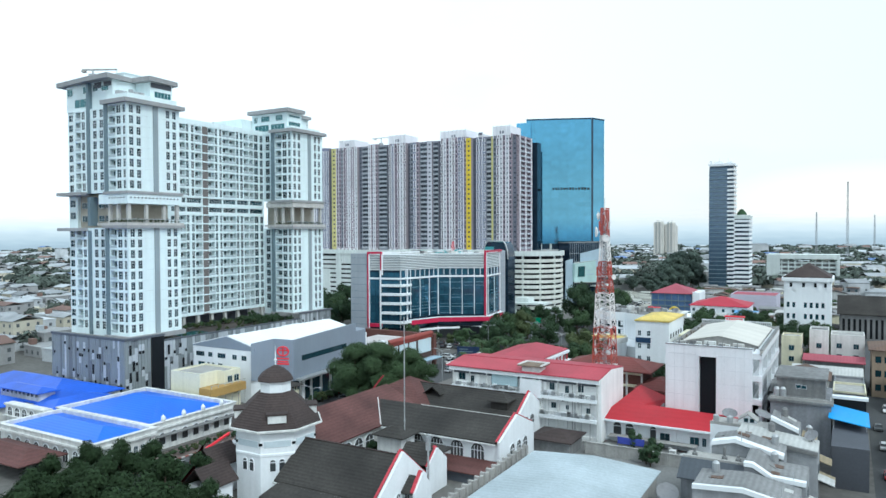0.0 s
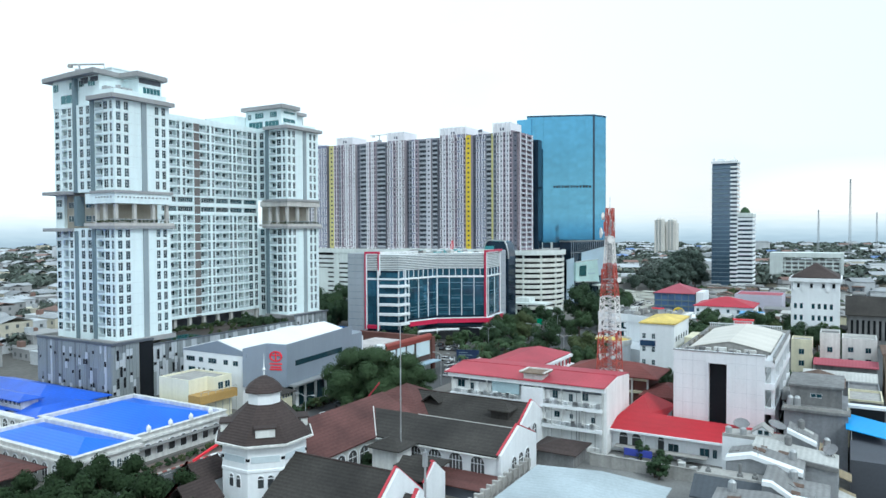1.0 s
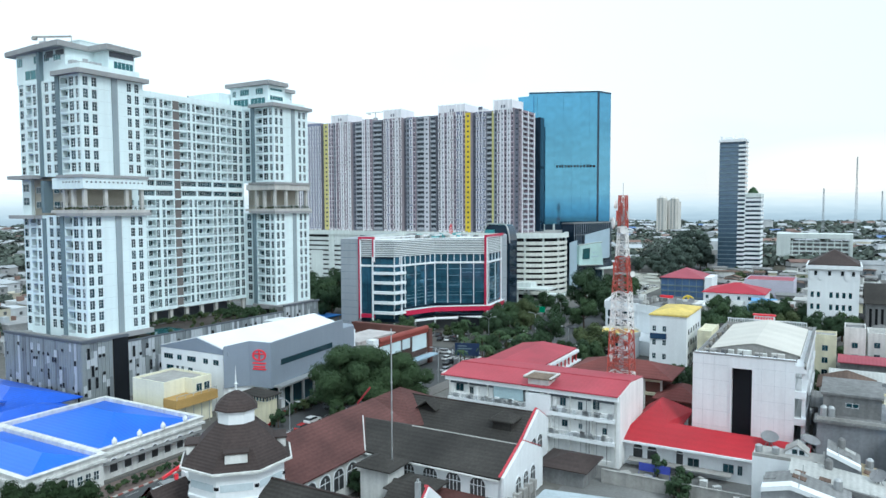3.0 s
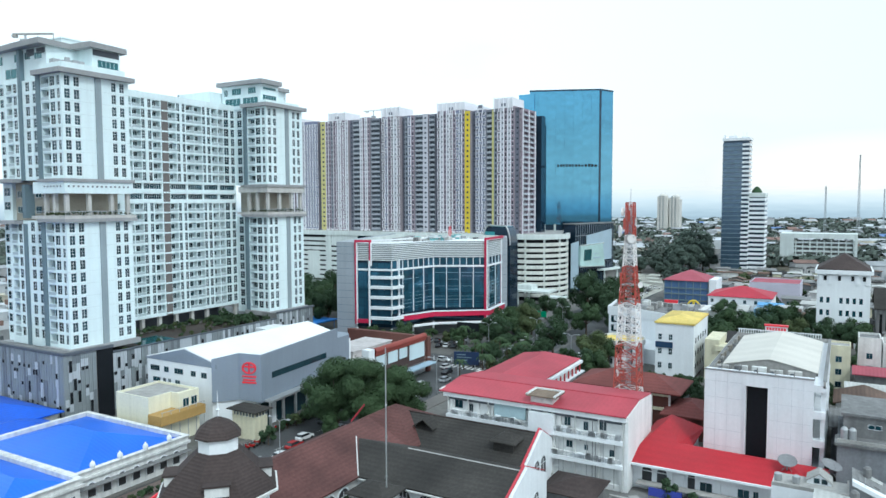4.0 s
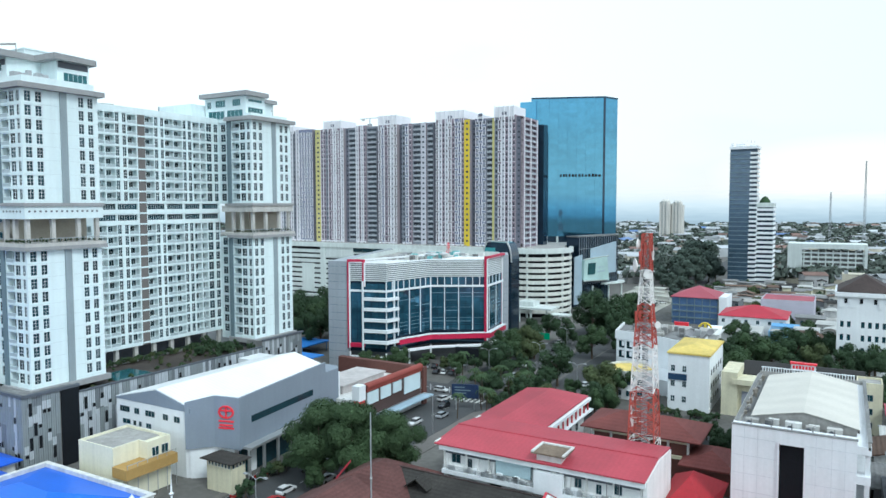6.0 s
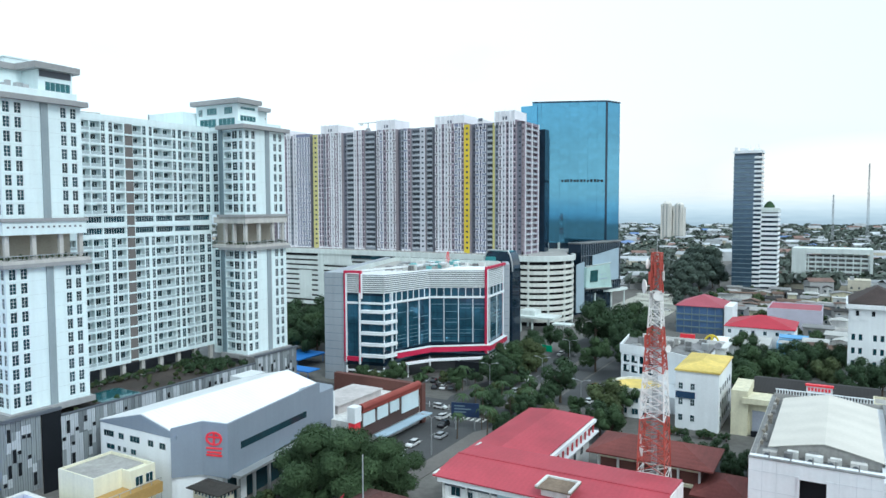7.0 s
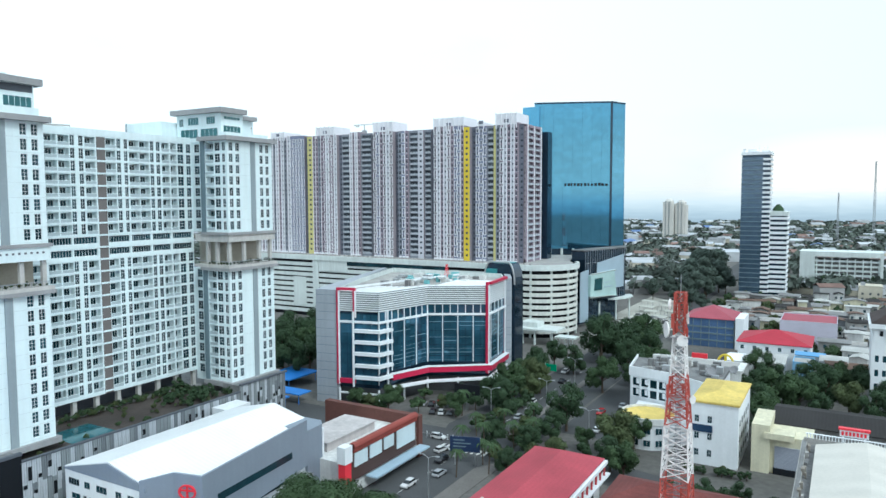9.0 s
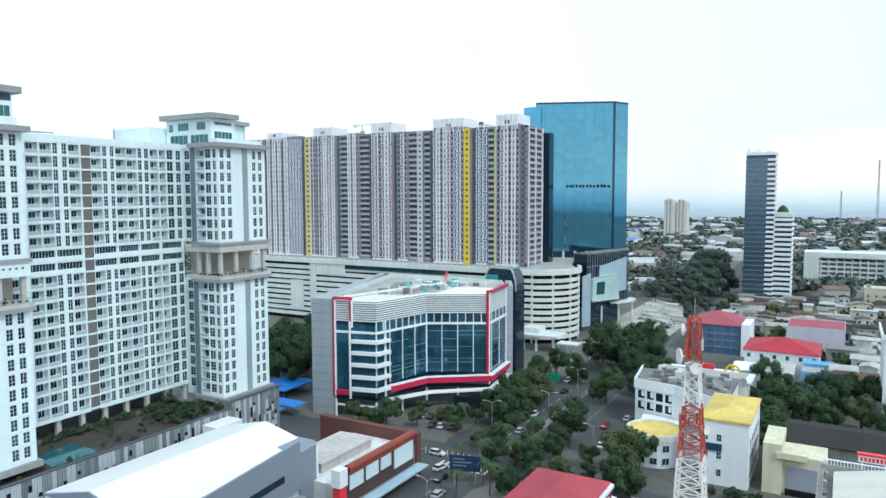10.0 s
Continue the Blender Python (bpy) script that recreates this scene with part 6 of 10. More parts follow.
s.box(3.8, 26.5, -0.08, 0.02, 11.0, 12.4)
part("strip_window", s, [PANE_DARK], SH, "long dark strip window")
s = Solid()
s.m = side(-125.6, 139.6, ang)
s.box(1.0, 31, -2.2, -0.05, 6.2, 6.7)
part("canopy", s, [STEEL], SH)
s = Solid()
s.m = side(-126.0, 141.0, ang)
s.box(0, 29, 1.0, 1.3, 0, 6.2)
part("shop_front", s, [PANE_DARK], SH, "dark glazed showroom front")
for i in range(7):
    s = Solid()
    s.m = side(-125.6, 139.6, ang)
    s.box(1.0 + i * 4.8, 1.5 + i * 4.8, -1.6, -1.1, 0, 6.2)
    part("column", s, [STEEL], SH)
s = Solid()
s.prism([(-135.2, 135.2), (-131.0, 138.8), (-127.4, 139.9), (-127.4, 146), (-136, 146)], 0, 6.6)
part("entrance", s, [WHITE], SH)
# round emblem as plain shapes
d2 = Vector((5.4, 1.6)).normalized()
em = side(-131.0, 138.0, math.degrees(math.atan2(d2.y, d2.x)))
s = Solid()
s.m = em
c0, zc, ra, rb = 2.7, 14.0, 1.75, 1.35
ring = []
for i in range(28):
    a = 2 * math.pi * i / 28
    ring.append((c0 + ra * math.cos(a), zc + rb * math.sin(a), c0 + (ra - 0.36) * math.cos(a), zc + (rb - 0.3) * math.sin(a)))
vs = []
for x0, z0, x1, z1 in ring:
    vs += [(x0, -0.25, z0), (x1, -0.25, z1), (x0, 0.0, z0), (x1, 0.0, z1)]
fs = []
for i in range(28):
    j = (i + 1) % 28
    fs += [(4 * i, 4 * j, 4 * j + 1, 4 * i + 1), (4 * i, 4 * i + 2, 4 * j + 2, 4 * j), (4 * i + 1, 4 * j + 1, 4 * j + 3, 4 * i + 3)]
s.add(vs, fs)
s.box(c0 - 0.16, c0 + 0.16, -0.24, 0, zc - 1.2, zc + 1.2).box(c0 - 1.3, c0 + 1.3, -0.24, 0, zc + 0.15, zc + 0.45)
part("emblem", s, [RED_SIGN], SH, "round red emblem")
for z, w in ((11.9, 1.7), (11.1, 1.5), (10.5, 1.7)):
    s = Solid()
    s.m = em
    s.box(c0 - w, c0 + w, -0.16, 0, z, z + 0.36)
    part("sign_bar", s, [RED_SIGN], SH, "red sign bar")
for u, w in ((1.2, 3.2), (6.0, 1.6), (9.6, 3.0), (15.2, 1.6), (18.6, 1.8)):
    piece("window", window_mesh(w, 1.3, max(2, int(w / 0.8)), 1, FRAME_GREY), side(-158.2, 134.98, 0, 11.2) @ Matrix.Translation((u, 0, 0)), SH)
for u, w in ((2.0, 2.6), (5.6, 0.9), (7.4, 0.9), (9.8, 1.6)):
    piece("window", window_mesh(w, 1.1, 2, 1, FRAME_GREY), side(-158.2, 134.98, 0, 8.6) @ Matrix.Translation((u, 0, 0)), SH)
s = Solid()
s.box(-163.5, -158.6, 176, 184, 11.8, 14.2)
part("roof_annex", s, [WHITE], SH)

# cream shop house with a terrace, and a kiosk
YH = thing("shop_house", (-143, 126, 0), "pale yellow two-storey shop house with a terrace", "shop house")
PALE_YELLOW = surf("pale_yellow_render", (0.80, 0.77, 0.60), 0.8, var=0.08, streak=0.12)
s = Solid()
s.box(-149.6, -139, 120.4, 131.4, 0, 9.6).box(-139, -136.4, 126, 131.4, 0, 9.6).box(-139, -136.4, 120.4, 126, 0, 5.6)
part("wall", s, [PALE_YELLOW], YH)
s = Solid()
s.box(-149.2, -139.2, 120.8, 131.0, 9.6, 9.75)
s.strip([(-149.6, 120.4), (-139, 120.4), (-139, 126), (-136.4, 126), (-136.4, 131.4), (-149.6, 131.4)], -0.3, 9.6, 10.2, 1, True)
part("roof", s, [CONCRETE, PALE_YELLOW], YH)
s = Solid()
s.box(-138.8, -134.6, 120.0, 131.6, 4.8, 6.8)
part("terrace_parapet", s, [surf("ochre_render", (0.42, 0.27, 0.09), 0.8, var=0.15)], YH, "ochre terrace parapet")
s = Solid()
for i in range(6):
    s.tube((-134.8, 120.4 + i * 2.2, 0), (-134.8, 120.4 + i * 2.2, 7.6), 0.07, 6)
s.box(-134.88, -134.72, 120.2, 131.5, 7.5, 7.6)
part("pipe_frame", s, [STEEL], YH)
for y in (127, 129.2):
    piece("window", window_mesh(1.6, 1.8, 2, 1), side(-136.38, y, 90, 7.0), YH)
KI = thing("kiosk", (-125, 135, 0), "small cream kiosk with a dark hipped roof", "kiosk")
s = Solid()
s.box(-128.2, -121.5, 133.3, 137.0, 0, 6.2)
part("wall", s, [CREAM], KI)
for i in range(7):
    piece("window", window_mesh(0.55, 0.9, 1, 1), side(-127.7 + i * 0.9, 133.28, 0, 5.1), KI)
for i in range(4):
    piece("window", window_mesh(0.55, 0.9, 1, 1), side(-121.48, 133.6 + i * 0.9, 90, 5.1), KI)
s = Solid()
s.hip(-129.2, -120.6, 132.4, 137.8, 6.2, 7.5, 0.2)
part("roof", s, [TILE_DARK], KI)

# red-fascia showroom with billboards on its parapet
RS = thing("corner_shop", (-130, 188, 0), "low shop building with a red billboard parapet", "shop")
s = Solid()
s.box(-141, -122.2, 176, 204.6, 0, 7.6)
part("wall", s, [WHITE_DIRTY], RS)
s = Solid()
s.box(-139.8, -130.6, 179.8, 198.4, 7.6, 9.6).box(-140.2, -130.2, 179.4, 198.8, 9.6, 9.9)
part("upper_room", s, [surf("pinkish_white_render", (0.58, 0.54, 0.53), 0.8, var=0.15, streak=0.2)], RS)
BROWN_BRICK = surf("brown_brick_wall", (0.13, 0.055, 0.045), 0.85, var=0.2)
s = Solid()
s.box(-151.5, -121.4, 204.6, 206.4, 0, 10.6)
part("back_wall", s, [BROWN_BRICK], RS, "dark brown rear wall")
s = Solid()
s.box(-122.2, -121.0, 177.2, 203.2, 10.0, 11.6).tube((-121.6, 177.2, 11.2), (-121.6, 203.2, 11.2), 0.9, 10)
part("red_beam", s, [surf("rust_red_beam", (0.26, 0.055, 0.042), 0.6, var=0.15)], RS, "rust-red parapet beam")
s = Solid()
s.box(-122.4, -120.6, 173.4, 175.6, 0.0, 8.6)
part("red_pylon", s, [RED_SIGN], RS, "bright red pylon")
s = Solid()
s.box(-122.6, -120.4, 173.2, 175.8, 8.6, 12.3)
part("pylon_head", s, [WHITE], RS)
s = Solid()
s.box(-122.2, -121.4, 176.0, 203.2, 3.6, 10.0)
part("sign_backing", s, [surf("dark_brown_board", (0.07, 0.04, 0.035), 0.7)], RS)
BILL = surf("pale_poster", (0.62, 0.72, 0.76), 0.4, var=0.10)
for y0, y1, z0, z1 in ((177.6, 182.4, 6.6, 9.7), (183.4, 188.0, 6.7, 9.8), (189.0, 193.0, 6.9, 9.8), (194.4, 202.4, 5.4, 9.9)):
    s = Solid()
    s.box(-121.4, -121.15, y0, y1, z0, z1)
    part("billboard", s, [BILL], RS, "pale blue-white poster board")
s = Solid()
s.box(-121.4, -118.4, 182, 205, 3.0, 3.35)
part("canopy", s, [surf("pale_blue_canopy", (0.40, 0.52, 0.62), 0.5)], RS)

# ---------------------------------------------------------------- white office with red L-shaped roof
RED_SHEET = ribbed("faded_red_roof_sheet", (0.40, 0.052, 0.075), 0.9, 0, 0.6, 0.18, 0.012, 0.05)
RL = thing("school_building", (-64, 160, 0), "stained white three-storey building with a faded red roof", "building")
s = Solid()
s.m = side(-81, 145.4, 0)
op = [(1.0, 6.2, 9.9, 12.3, 0.4), (6.8, 9.6, 9.6, 12.3, 0.4), (10.0, 17.2, 9.9, 12.3, 0.4), (17.8, 23.0, 9.9, 12.3, 0.2), (23.6, 34.4, 9.9, 12.3, 0.45), (1.0, 16.0, 6.0, 8.2, 0.4), (17.0, 21.8, 6.2, 8.0, 0.4), (22.6, 34.4, 5.6, 8.2, 0.4), (1.0, 34.4, 1.0, 4.0, 0.4)]
punched(s, 35.4, 0, 13.6, [0], op, 0, 1)
s.m = Matrix()
s.box(-80.9, -45.7, 146.8, 162.0, 0, 13.5).box(-87, -73, 162.0, 199, 0, 10.0)
s.gable_wall((-45.6, 145.2), (-45.6, 162.2), 0, 13.5, 14.45, -0.6).box(-81.0, -80.6, 145.4, 147, 0, 13.6)
part("wall", s, [surf("stained_school_render", (0.84, 0.84, 0.83), 0.85, var=0.09, streak=0.14, bump=0.2), surf("gallery_back_wall", (0.80, 0.81, 0.80), 0.85, var=0.12, streak=0.15)], RL, "stained white wall with open galleries")
for z in (4.9, 9.2):
    s = Solid()
    s.box(-81, -45.8, 144.5, 145.4, z - 0.70, z)
    part("gallery_ledge", s, [WHITE], RL)
    s = Solid()
    for zz in (0.28, 0.52, 0.78):
        s.box(-80.8, -46, 144.62, 144.67, z + zz - 0.03, z + zz + 0.03)
    for i in range(44):
        s.box(-80.8 + i * 0.8, -80.74 + i * 0.8, 144.62, 144.67, z, z + 0.8)
    part("gallery_railing", s, [FRAME_GREY], RL, "thin grey gallery railing")
s = Solid()
s.box(-81.6, -45.2, 144.6, 145.5, 12.65, 13.5)
part("eave_band", s, [WHITE], RL, "white eave band")
for i in range(9):
    s = Solid()
    s.box(-80.9 + i * 4.36, -80.65 + i * 4.36, 145.1, 145.4, 0, 13.1)
    part("gallery_post", s, [WHITE_DIRTY], RL)
for x, w, z, h in ((-79.6, 1.8, 10.3, 1.7), (-76.4, 0.9, 9.3, 2.2), (-56.8, 1.2, 10.3, 1.6), (-53.2, 0.9, 9.3, 2.2), (-50.6, 1.6, 10.4, 1.6), (-56.4, 1.2, 6.3, 1.3), (-53.0, 0.7, 6.3, 1.0), (-48.4, 0.9, 4.95, 2.2), (-62.4, 2.4, 5.9, 1.8), (-60.0, 0.9, 4.95, 2.2), (-72, 2.2, 6.4, 1.5)):
    piece("window", window_mesh(w, h, 2, 1, FRAME_GREY), side(x, 145.78, 0, z), RL)
rl2 = random.Random(31)
for i in range(16):
    s = Solid()
    x = rl2.uniform(-64, -46.5)
    s.tube((x, 145.2, 0.5), (x, 145.2, rl2.choice([9, 12.8])), 0.06, 5)
    part("drain_pipe", s, [rl2.choice([STEEL, WHITE_DIRTY, CONCRETE_DARK])], RL)
for i in range(9):
    s = Solid()
    x, z = rl2.uniform(-79, -47), rl2.choice([4.95, 9.3, 8.0, 11.6])
    s.box(x, x + 0.9, 144.9, 145.35, z + 0.1, z + 0.75).tube((x + 0.3, 144.86, z + 0.42), (x + 0.3, 144.9, z + 0.42), 0.24, 8, None, 1)
    part("air_conditioner", s, [WHITE_DIRTY, CONCRETE_DARK], RL)
s = Solid()
s.gable(-82.4, -45.2, 144.3, 162.6, 13.55, 14.5, "x", 0.22)
part("roof", s, [RED_SHEET], RL, "faded red sheet roof of the front wing")
s = Solid()
s.box(-82.3, -45.3, 153.2, 153.7, 14.68, 14.82)
part("ridge_cap", s, [RED_SHEET], RL)
s = Solid()
s.box(-82.5, -82.1, 144.6, 162.4, 13.3, 14.0)
part("verge_board", s, [WHITE_DIRTY], RL, "stained white verge board")
s = Solid()
s.hip(-88.0, -72.2, 160.0, 200.0, 10.1, 12.2, 0.2, 0, 31)
part("roof", s, [RED_SHEET], RL, "faded red hipped roof of the rear wing")
s = Solid()
s.box(-72.5, -71.6, 163.0, 200.2, 9.2, 9.9).box(-72.5, -71.0, 163.0, 200.2, 7.0, 7.3)
part("eave_band", s, [WHITE], RL, "white eave band")
s = Solid()
for i in range(13):
    s.box(-71.95, -71.6, 164.5 + i * 2.8, 164.8 + i * 2.8, 7.3, 9.2)
part("eave_post", s, [surf("red_post_paint", (0.45, 0.05, 0.06), 0.6, var=0.15)], RL)
s = Solid()
s.box(-63.2, -58.9, 145.2, 148.6, 13.4, 15.1).box(-63.9, -58.1, 144.4, 149.4, 15.1, 15.35, 1).box(-63.9, -63.5, 144.4, 149.4, 15.35, 15.6).box(-58.5, -58.1, 144.4, 149.4, 15.35, 15.6).box(-63.48, -58.52, 149.0, 149.4, 15.35, 15.6)
part("roof_dormer", s, [WHITE_DIRTY, surf("weathered_brown_slab", (0.20, 0.15, 0.11), 0.9, var=0.5, bump=0.3)], RL, "white roof dormer with a weathered brown cap")
# flat dark strips imitate the shaded gap below the eave
for i in range(8):
    s = Solid()
    s.box(-80.6 + i * 4.36, -76.6 + i * 4.36, 145.28, 145.38, 12.0, 12.62)
    part("vent_strip", s, [DARK_PAINT], RL, "dark strip painted as the shaded gap under the eave")
rl = random.Random(3)
for i in range(110):
    s = Solid()
    x = rl.uniform(-80, -47)
    z = rl.choice([0.2, 4.95, 9.25])
    w = rl.uniform(0.5, 1.2)
    s.box(x, x + w, 144.7, 145.1, z, z + rl.uniform(0.4, 1.2))
    part("gallery_clutter", s, [rl.choice([STEEL, CONCRETE_DARK, WHITE, WHITE_DIRTY, WHITE, STEEL])], RL)
s = Solid()
s.box(-70.6, -64.2, 145.0, 145.3, 10.2, 12.8)
part("gallery_screen", s, [surf("pale_blue_boarding", (0.40, 0.52, 0.56), 0.8, var=0.15)], RL, "pale blue boarded gallery")
s = Solid()
s.box(-63.4, -58.4, 144.4, 145.26, 8.4, 12.2)
part("gallery_panel", s, [WHITE], RL)
for i in range(7):
    piece("window", window_mesh(1.6, 1.8, 2, 2, FRAME_GREY), side(-72.95, 165.5 + i * 4.6, 90, 3.4), RL)

# brown-roofed house under the mast
TILE_BRICK = ribbed("brick_red_roof_tile", (0.17, 0.048, 0.042), 0.4, 2, 0.8, 0.3, 0.03, 0.10)
BR = thing("house", (-57, 188, 0), "two-storey house with rusty brown tiled roofs", "house")
s = Solid()
s.box(-66, -46, 184, 195, 0, 8.6)
part("wall", s, [BROWN_BRICK], BR)
s = Solid()
s.hip(-68.2, -43.4, 182.2, 197, 8.4, 11.2, 0.3)
part("roof", s, [TILE_BRICK], BR, "brick-red hipped roof")
s = Solid()
s.hip(-47, -36, 178, 192, 5.0, 7.4, 0.3)
part("roof", s, [TILE_BRICK], BR)
s = Solid()
s.box(-46, -37, 179.5, 190.5, 0, 5.1)
part("wall", s, [BROWN_BRICK], BR)
s = Solid()
s.box(-66.1, -46, 183.4, 184.0, 4.4, 5.0).box(-66.1, -46, 183.4, 184.0, 7.6, 8.3)
part("ledge", s, [CREAM], BR)
for i in range(6):
    s = Solid()
    s.box(-66 + i * 3.95, -65.6 + i * 3.95, 183.3, 183.9, 0, 8.4)
    part("column", s, [WHITE_DIRTY], BR)

# ---------------------------------------------------------------- red and white lattice mast
MAST_RED = surf("mast_red_paint", (0.42, 0.075, 0.055), 0.5, var=0.18)
MAST_WHITE = surf("mast_white_paint", (0.76, 0.74, 0.72), 0.5, var=0.12)
LM = thing("lattice_mast", (-51.2, 168.2, 0), "red and white lattice radio mast with dish antennas", "radio mast")
MX, MY = -51.2, 168.2


MAST_TAPER = [(0, 3.2), (12, 2.4), (21.8, 2.05), (30.1, 1.7), (37.8, 1.15), (44.2, 0.82), (51, 0.75)]


def mast_half(z):
    for (za, wa), (zb, wb) in zip(MAST_TAPER, MAST_TAPER[1:]):
        if z <= zb:
            return wa + (wb - wa) * (z - za) / (zb - za)
    return 0.75


BANDS = [(0, 6, MAST_WHITE), (6, 12.6, MAST_WHITE), (12.6, 21.8, MAST_RED), (21.8, 30.1, MAST_WHITE), (30.1, 37.8, MAST_RED), (37.8, 44.2, MAST_WHITE), (44.2, 50.8, MAST_RED)]
for z0, z1, mat in BANDS:
    s = Solid()
    n = max(2, round((z1 - z0) / (2.4 if z0 < 20 else 1.7)))
    for i in range(n):
        a, b = z0 + (z1 - z0) * i / n, z0 + (z1 - z0) * (i + 1) / n
        ha, hb = mast_half(a), mast_half(b)
        ca = [(MX + sx * ha, MY + sy * ha, a) for sx, sy in ((-1, -1), (1, -1), (1, 1), (-1, 1))]
        cb = [(MX + sx * hb, MY + sy * hb, b) for sx, sy in ((-1, -1), (1, -1), (1, 1), (-1, 1))]
        for k in range(4):
            j = (k + 1) % 4
            s.tube(ca[k], cb[k], 0.13, 5)
            s.tube(ca[k], cb[j], 0.08, 4)
            s.tube(ca[j], cb[k], 0.08, 4)
            s.tube(cb[k], cb[j], 0.07, 4)
        s.tube(cb[0], cb[2], 0.06, 4).tube(cb[1], cb[3], 0.06, 4)
    part("lattice_section", s, [mat], LM, "red lattice section" if mat is MAST_RED else "white lattice section")
s = Solid()
for k in range(5):
    s.tube((MX - 0.5 + 0.25 * k, MY, 2), (MX - 0.3 + 0.15 * k, MY, 48), 0.06, 4)
for k in range(70):
    s.box(MX - 0.35, MX + 0.35, MY - 0.25, MY - 0.2, 2 + k * 0.65, 2.06 + k * 0.65)
part("cable_run", s, [FRAME_GREY], LM)
s = Solid()
s.box(MX - 1.4, MX + 1.4, MY - 1.4, MY + 1.4, 34.0, 34.2).box(MX - 1.2, MX + 1.2, MY - 1.2, MY + 1.2, 43.8, 43.95)
part("platform", s, [STEEL], LM)
s = Solid()
s.tube((MX, MY, 50), (MX, MY, 53.5), 0.06, 5)
part("lightning_rod", s, [STEEL], LM)


def dish(x, y, z, r, yaw):
    s = Solid()
    s.m = pose(x, y, z, 90, 0, yaw)
    prof = [(0.02, -0.30 * r), (r * 0.5, -0.24 * r), (r * 0.92, -0.06 * r), (r, 0.0), (r, 0.12 * r), (r * 0.9, 0.10 * r), (0.02, 0.02 * r)]
    s.lathe((0, 0), prof, 20)
    s.tube((0, 0, -0.3 * r), (0, 0, -0.9 * r), 0.1, 6)
    return part("dish_antenna", s, [MAST_WHITE], LM, "round white dish antenna")


dish(-53.0, 167.2, 45.0, 1.25, -62)
dish(-50.6, 167.0, 43.5, 0.85, 15)
dish(-52.6, 167.6, 48.9, 0.9, -95)
dish(-49.3, 169.2, 34.0, 0.65, 55)
rm = random.Random(12)
for i in range(26):
    s = Solid()
    z = rm.choice([rm.uniform(44.5, 50), rm.uniform(44.5, 50), rm.uniform(31, 37), rm.uniform(14, 21)])
    a = rm.uniform(0, 6.28)
    r = mast_half(z) + rm.uniform(0.1, 0.45)
    x, y = MX + r * math.cos(a), MY + r * math.sin(a)
    s.box(x - 0.14, x + 0.14, y - 0.1, y + 0.1, z - 0.8, z + 0.8).tube((x, y, z), (MX, MY, z), 0.04, 4)
    part("panel_antenna", s, [rm.choice([MAST_RED, MAST_RED, MAST_WHITE])], LM)
for z, dx in ((49.2, 0.9), (46.5, -0.9), (33, 1.6), (35.5, -1.4), (48, 0.0)):
    s = Solid()
    s.box(MX + dx - 0.18, MX + dx + 0.18, MY - 1.1 - abs(dx) * 0.4, MY - 0.9 - abs(dx) * 0.4, z - 1.1, z + 1.1)
    part("panel_antenna", s, [MAST_RED], LM)

# ---------------------------------------------------------------- white office with a dark slot window
JOINT = surf("pale_grey_joint", (0.60, 0.62, 0.65), 0.8)
WB = thing("office_building", (-26, 182, 0), "white tiled office block with a tall dark window slot", "office building")
TILE_WHITE = surf("white_wall_tile", (0.76, 0.775, 0.80), 0.45, var=0.06, streak=0.12)
s = Solid()
s.box(-35.1, -28.0, 160.9, 163, 0, 20.0).box(-24.4, -17.2, 160.9, 163, 0, 20.0).box(-28.0, -24.4, 160.9, 163, 17.7, 20.0)
s.box(-35.1, -17.4, 163, 204, 0, 18.4).box(-35.1, -34.7, 163, 204, 18.4, 19.3)
part("wall", s, [TILE_WHITE], WB, "white tiled wall")
s = Solid()
s.box(-28.0, -24.4, 162.4, 162.6, 0, 17.7)
part("slot_window", s, [BLACK], WB, "tall near-black window slot")
s = Solid()
for x in (-28.25, -24.4):
    s.box(x, x + 0.25, 160.7, 160.95, 0, 18.2)
part("slot_trim", s, [TILE_WHITE], WB)
for i in range(6):
    s = Solid()
    z = 3.0 + i * 3.0
    s.box(-35.1, -28.5, 160.86, 160.9, z, z + 0.06)
    part("tile_joint", s, [JOINT], WB)
    s = Solid()
    s.box(-24.4, -17.2, 160.86, 160.9, z, z + 0.06)
    part("tile_joint", s, [JOINT], WB)
for x in (-33.2, -31.2, -22.8, -20.6, -18.8):
    s = Solid()
    s.box(x, x + 0.06, 160.87, 160.9, 0, 19.9)
    part("tile_joint", s, [JOINT], WB)
for z in (3.2, 8.2, 13.2, 17.9):
    s = Solid()
    s.box(-17.2, -15.3, 161.2, 204, z, z + 1.25)
    part("balcony", s, [TILE_WHITE], WB, "white balcony band")
# dark sheet behind the bands stands for the shade in open galleries
s = Solid()
s.box(-17.38, -17.2, 163, 204, 0, 18)
part("side_glazing", s, [PANE_DARK], WB)
for y in (162.2, 172, 182, 192, 202):
    s = Solid()
    s.box(-16.1, -15.4, y, y + 0.7, 0, 18)
    part("column", s, [TILE_WHITE], WB)
s = Solid()
s.box(-35.0, -15.4, 163, 204.4, 18.4, 18.7)
part("roof_deck", s, [CONCRETE_DARK], WB)
s = Solid()
s.strip([(-15.4, 161.2), (-15.4, 204.4), (-35, 204.4)], -0.35, 18.7, 19.9)
part("parapet", s, [CONCRETE], WB)
s = Solid()
ridge = []
for i in range(13):
    k = i / 12
    x = -33.0 + k * 16.2
    ridge.append((x, 19.7 + 1.7 * (1 - abs(2 * k - 1) ** 1.15)))
n = len(ridge)
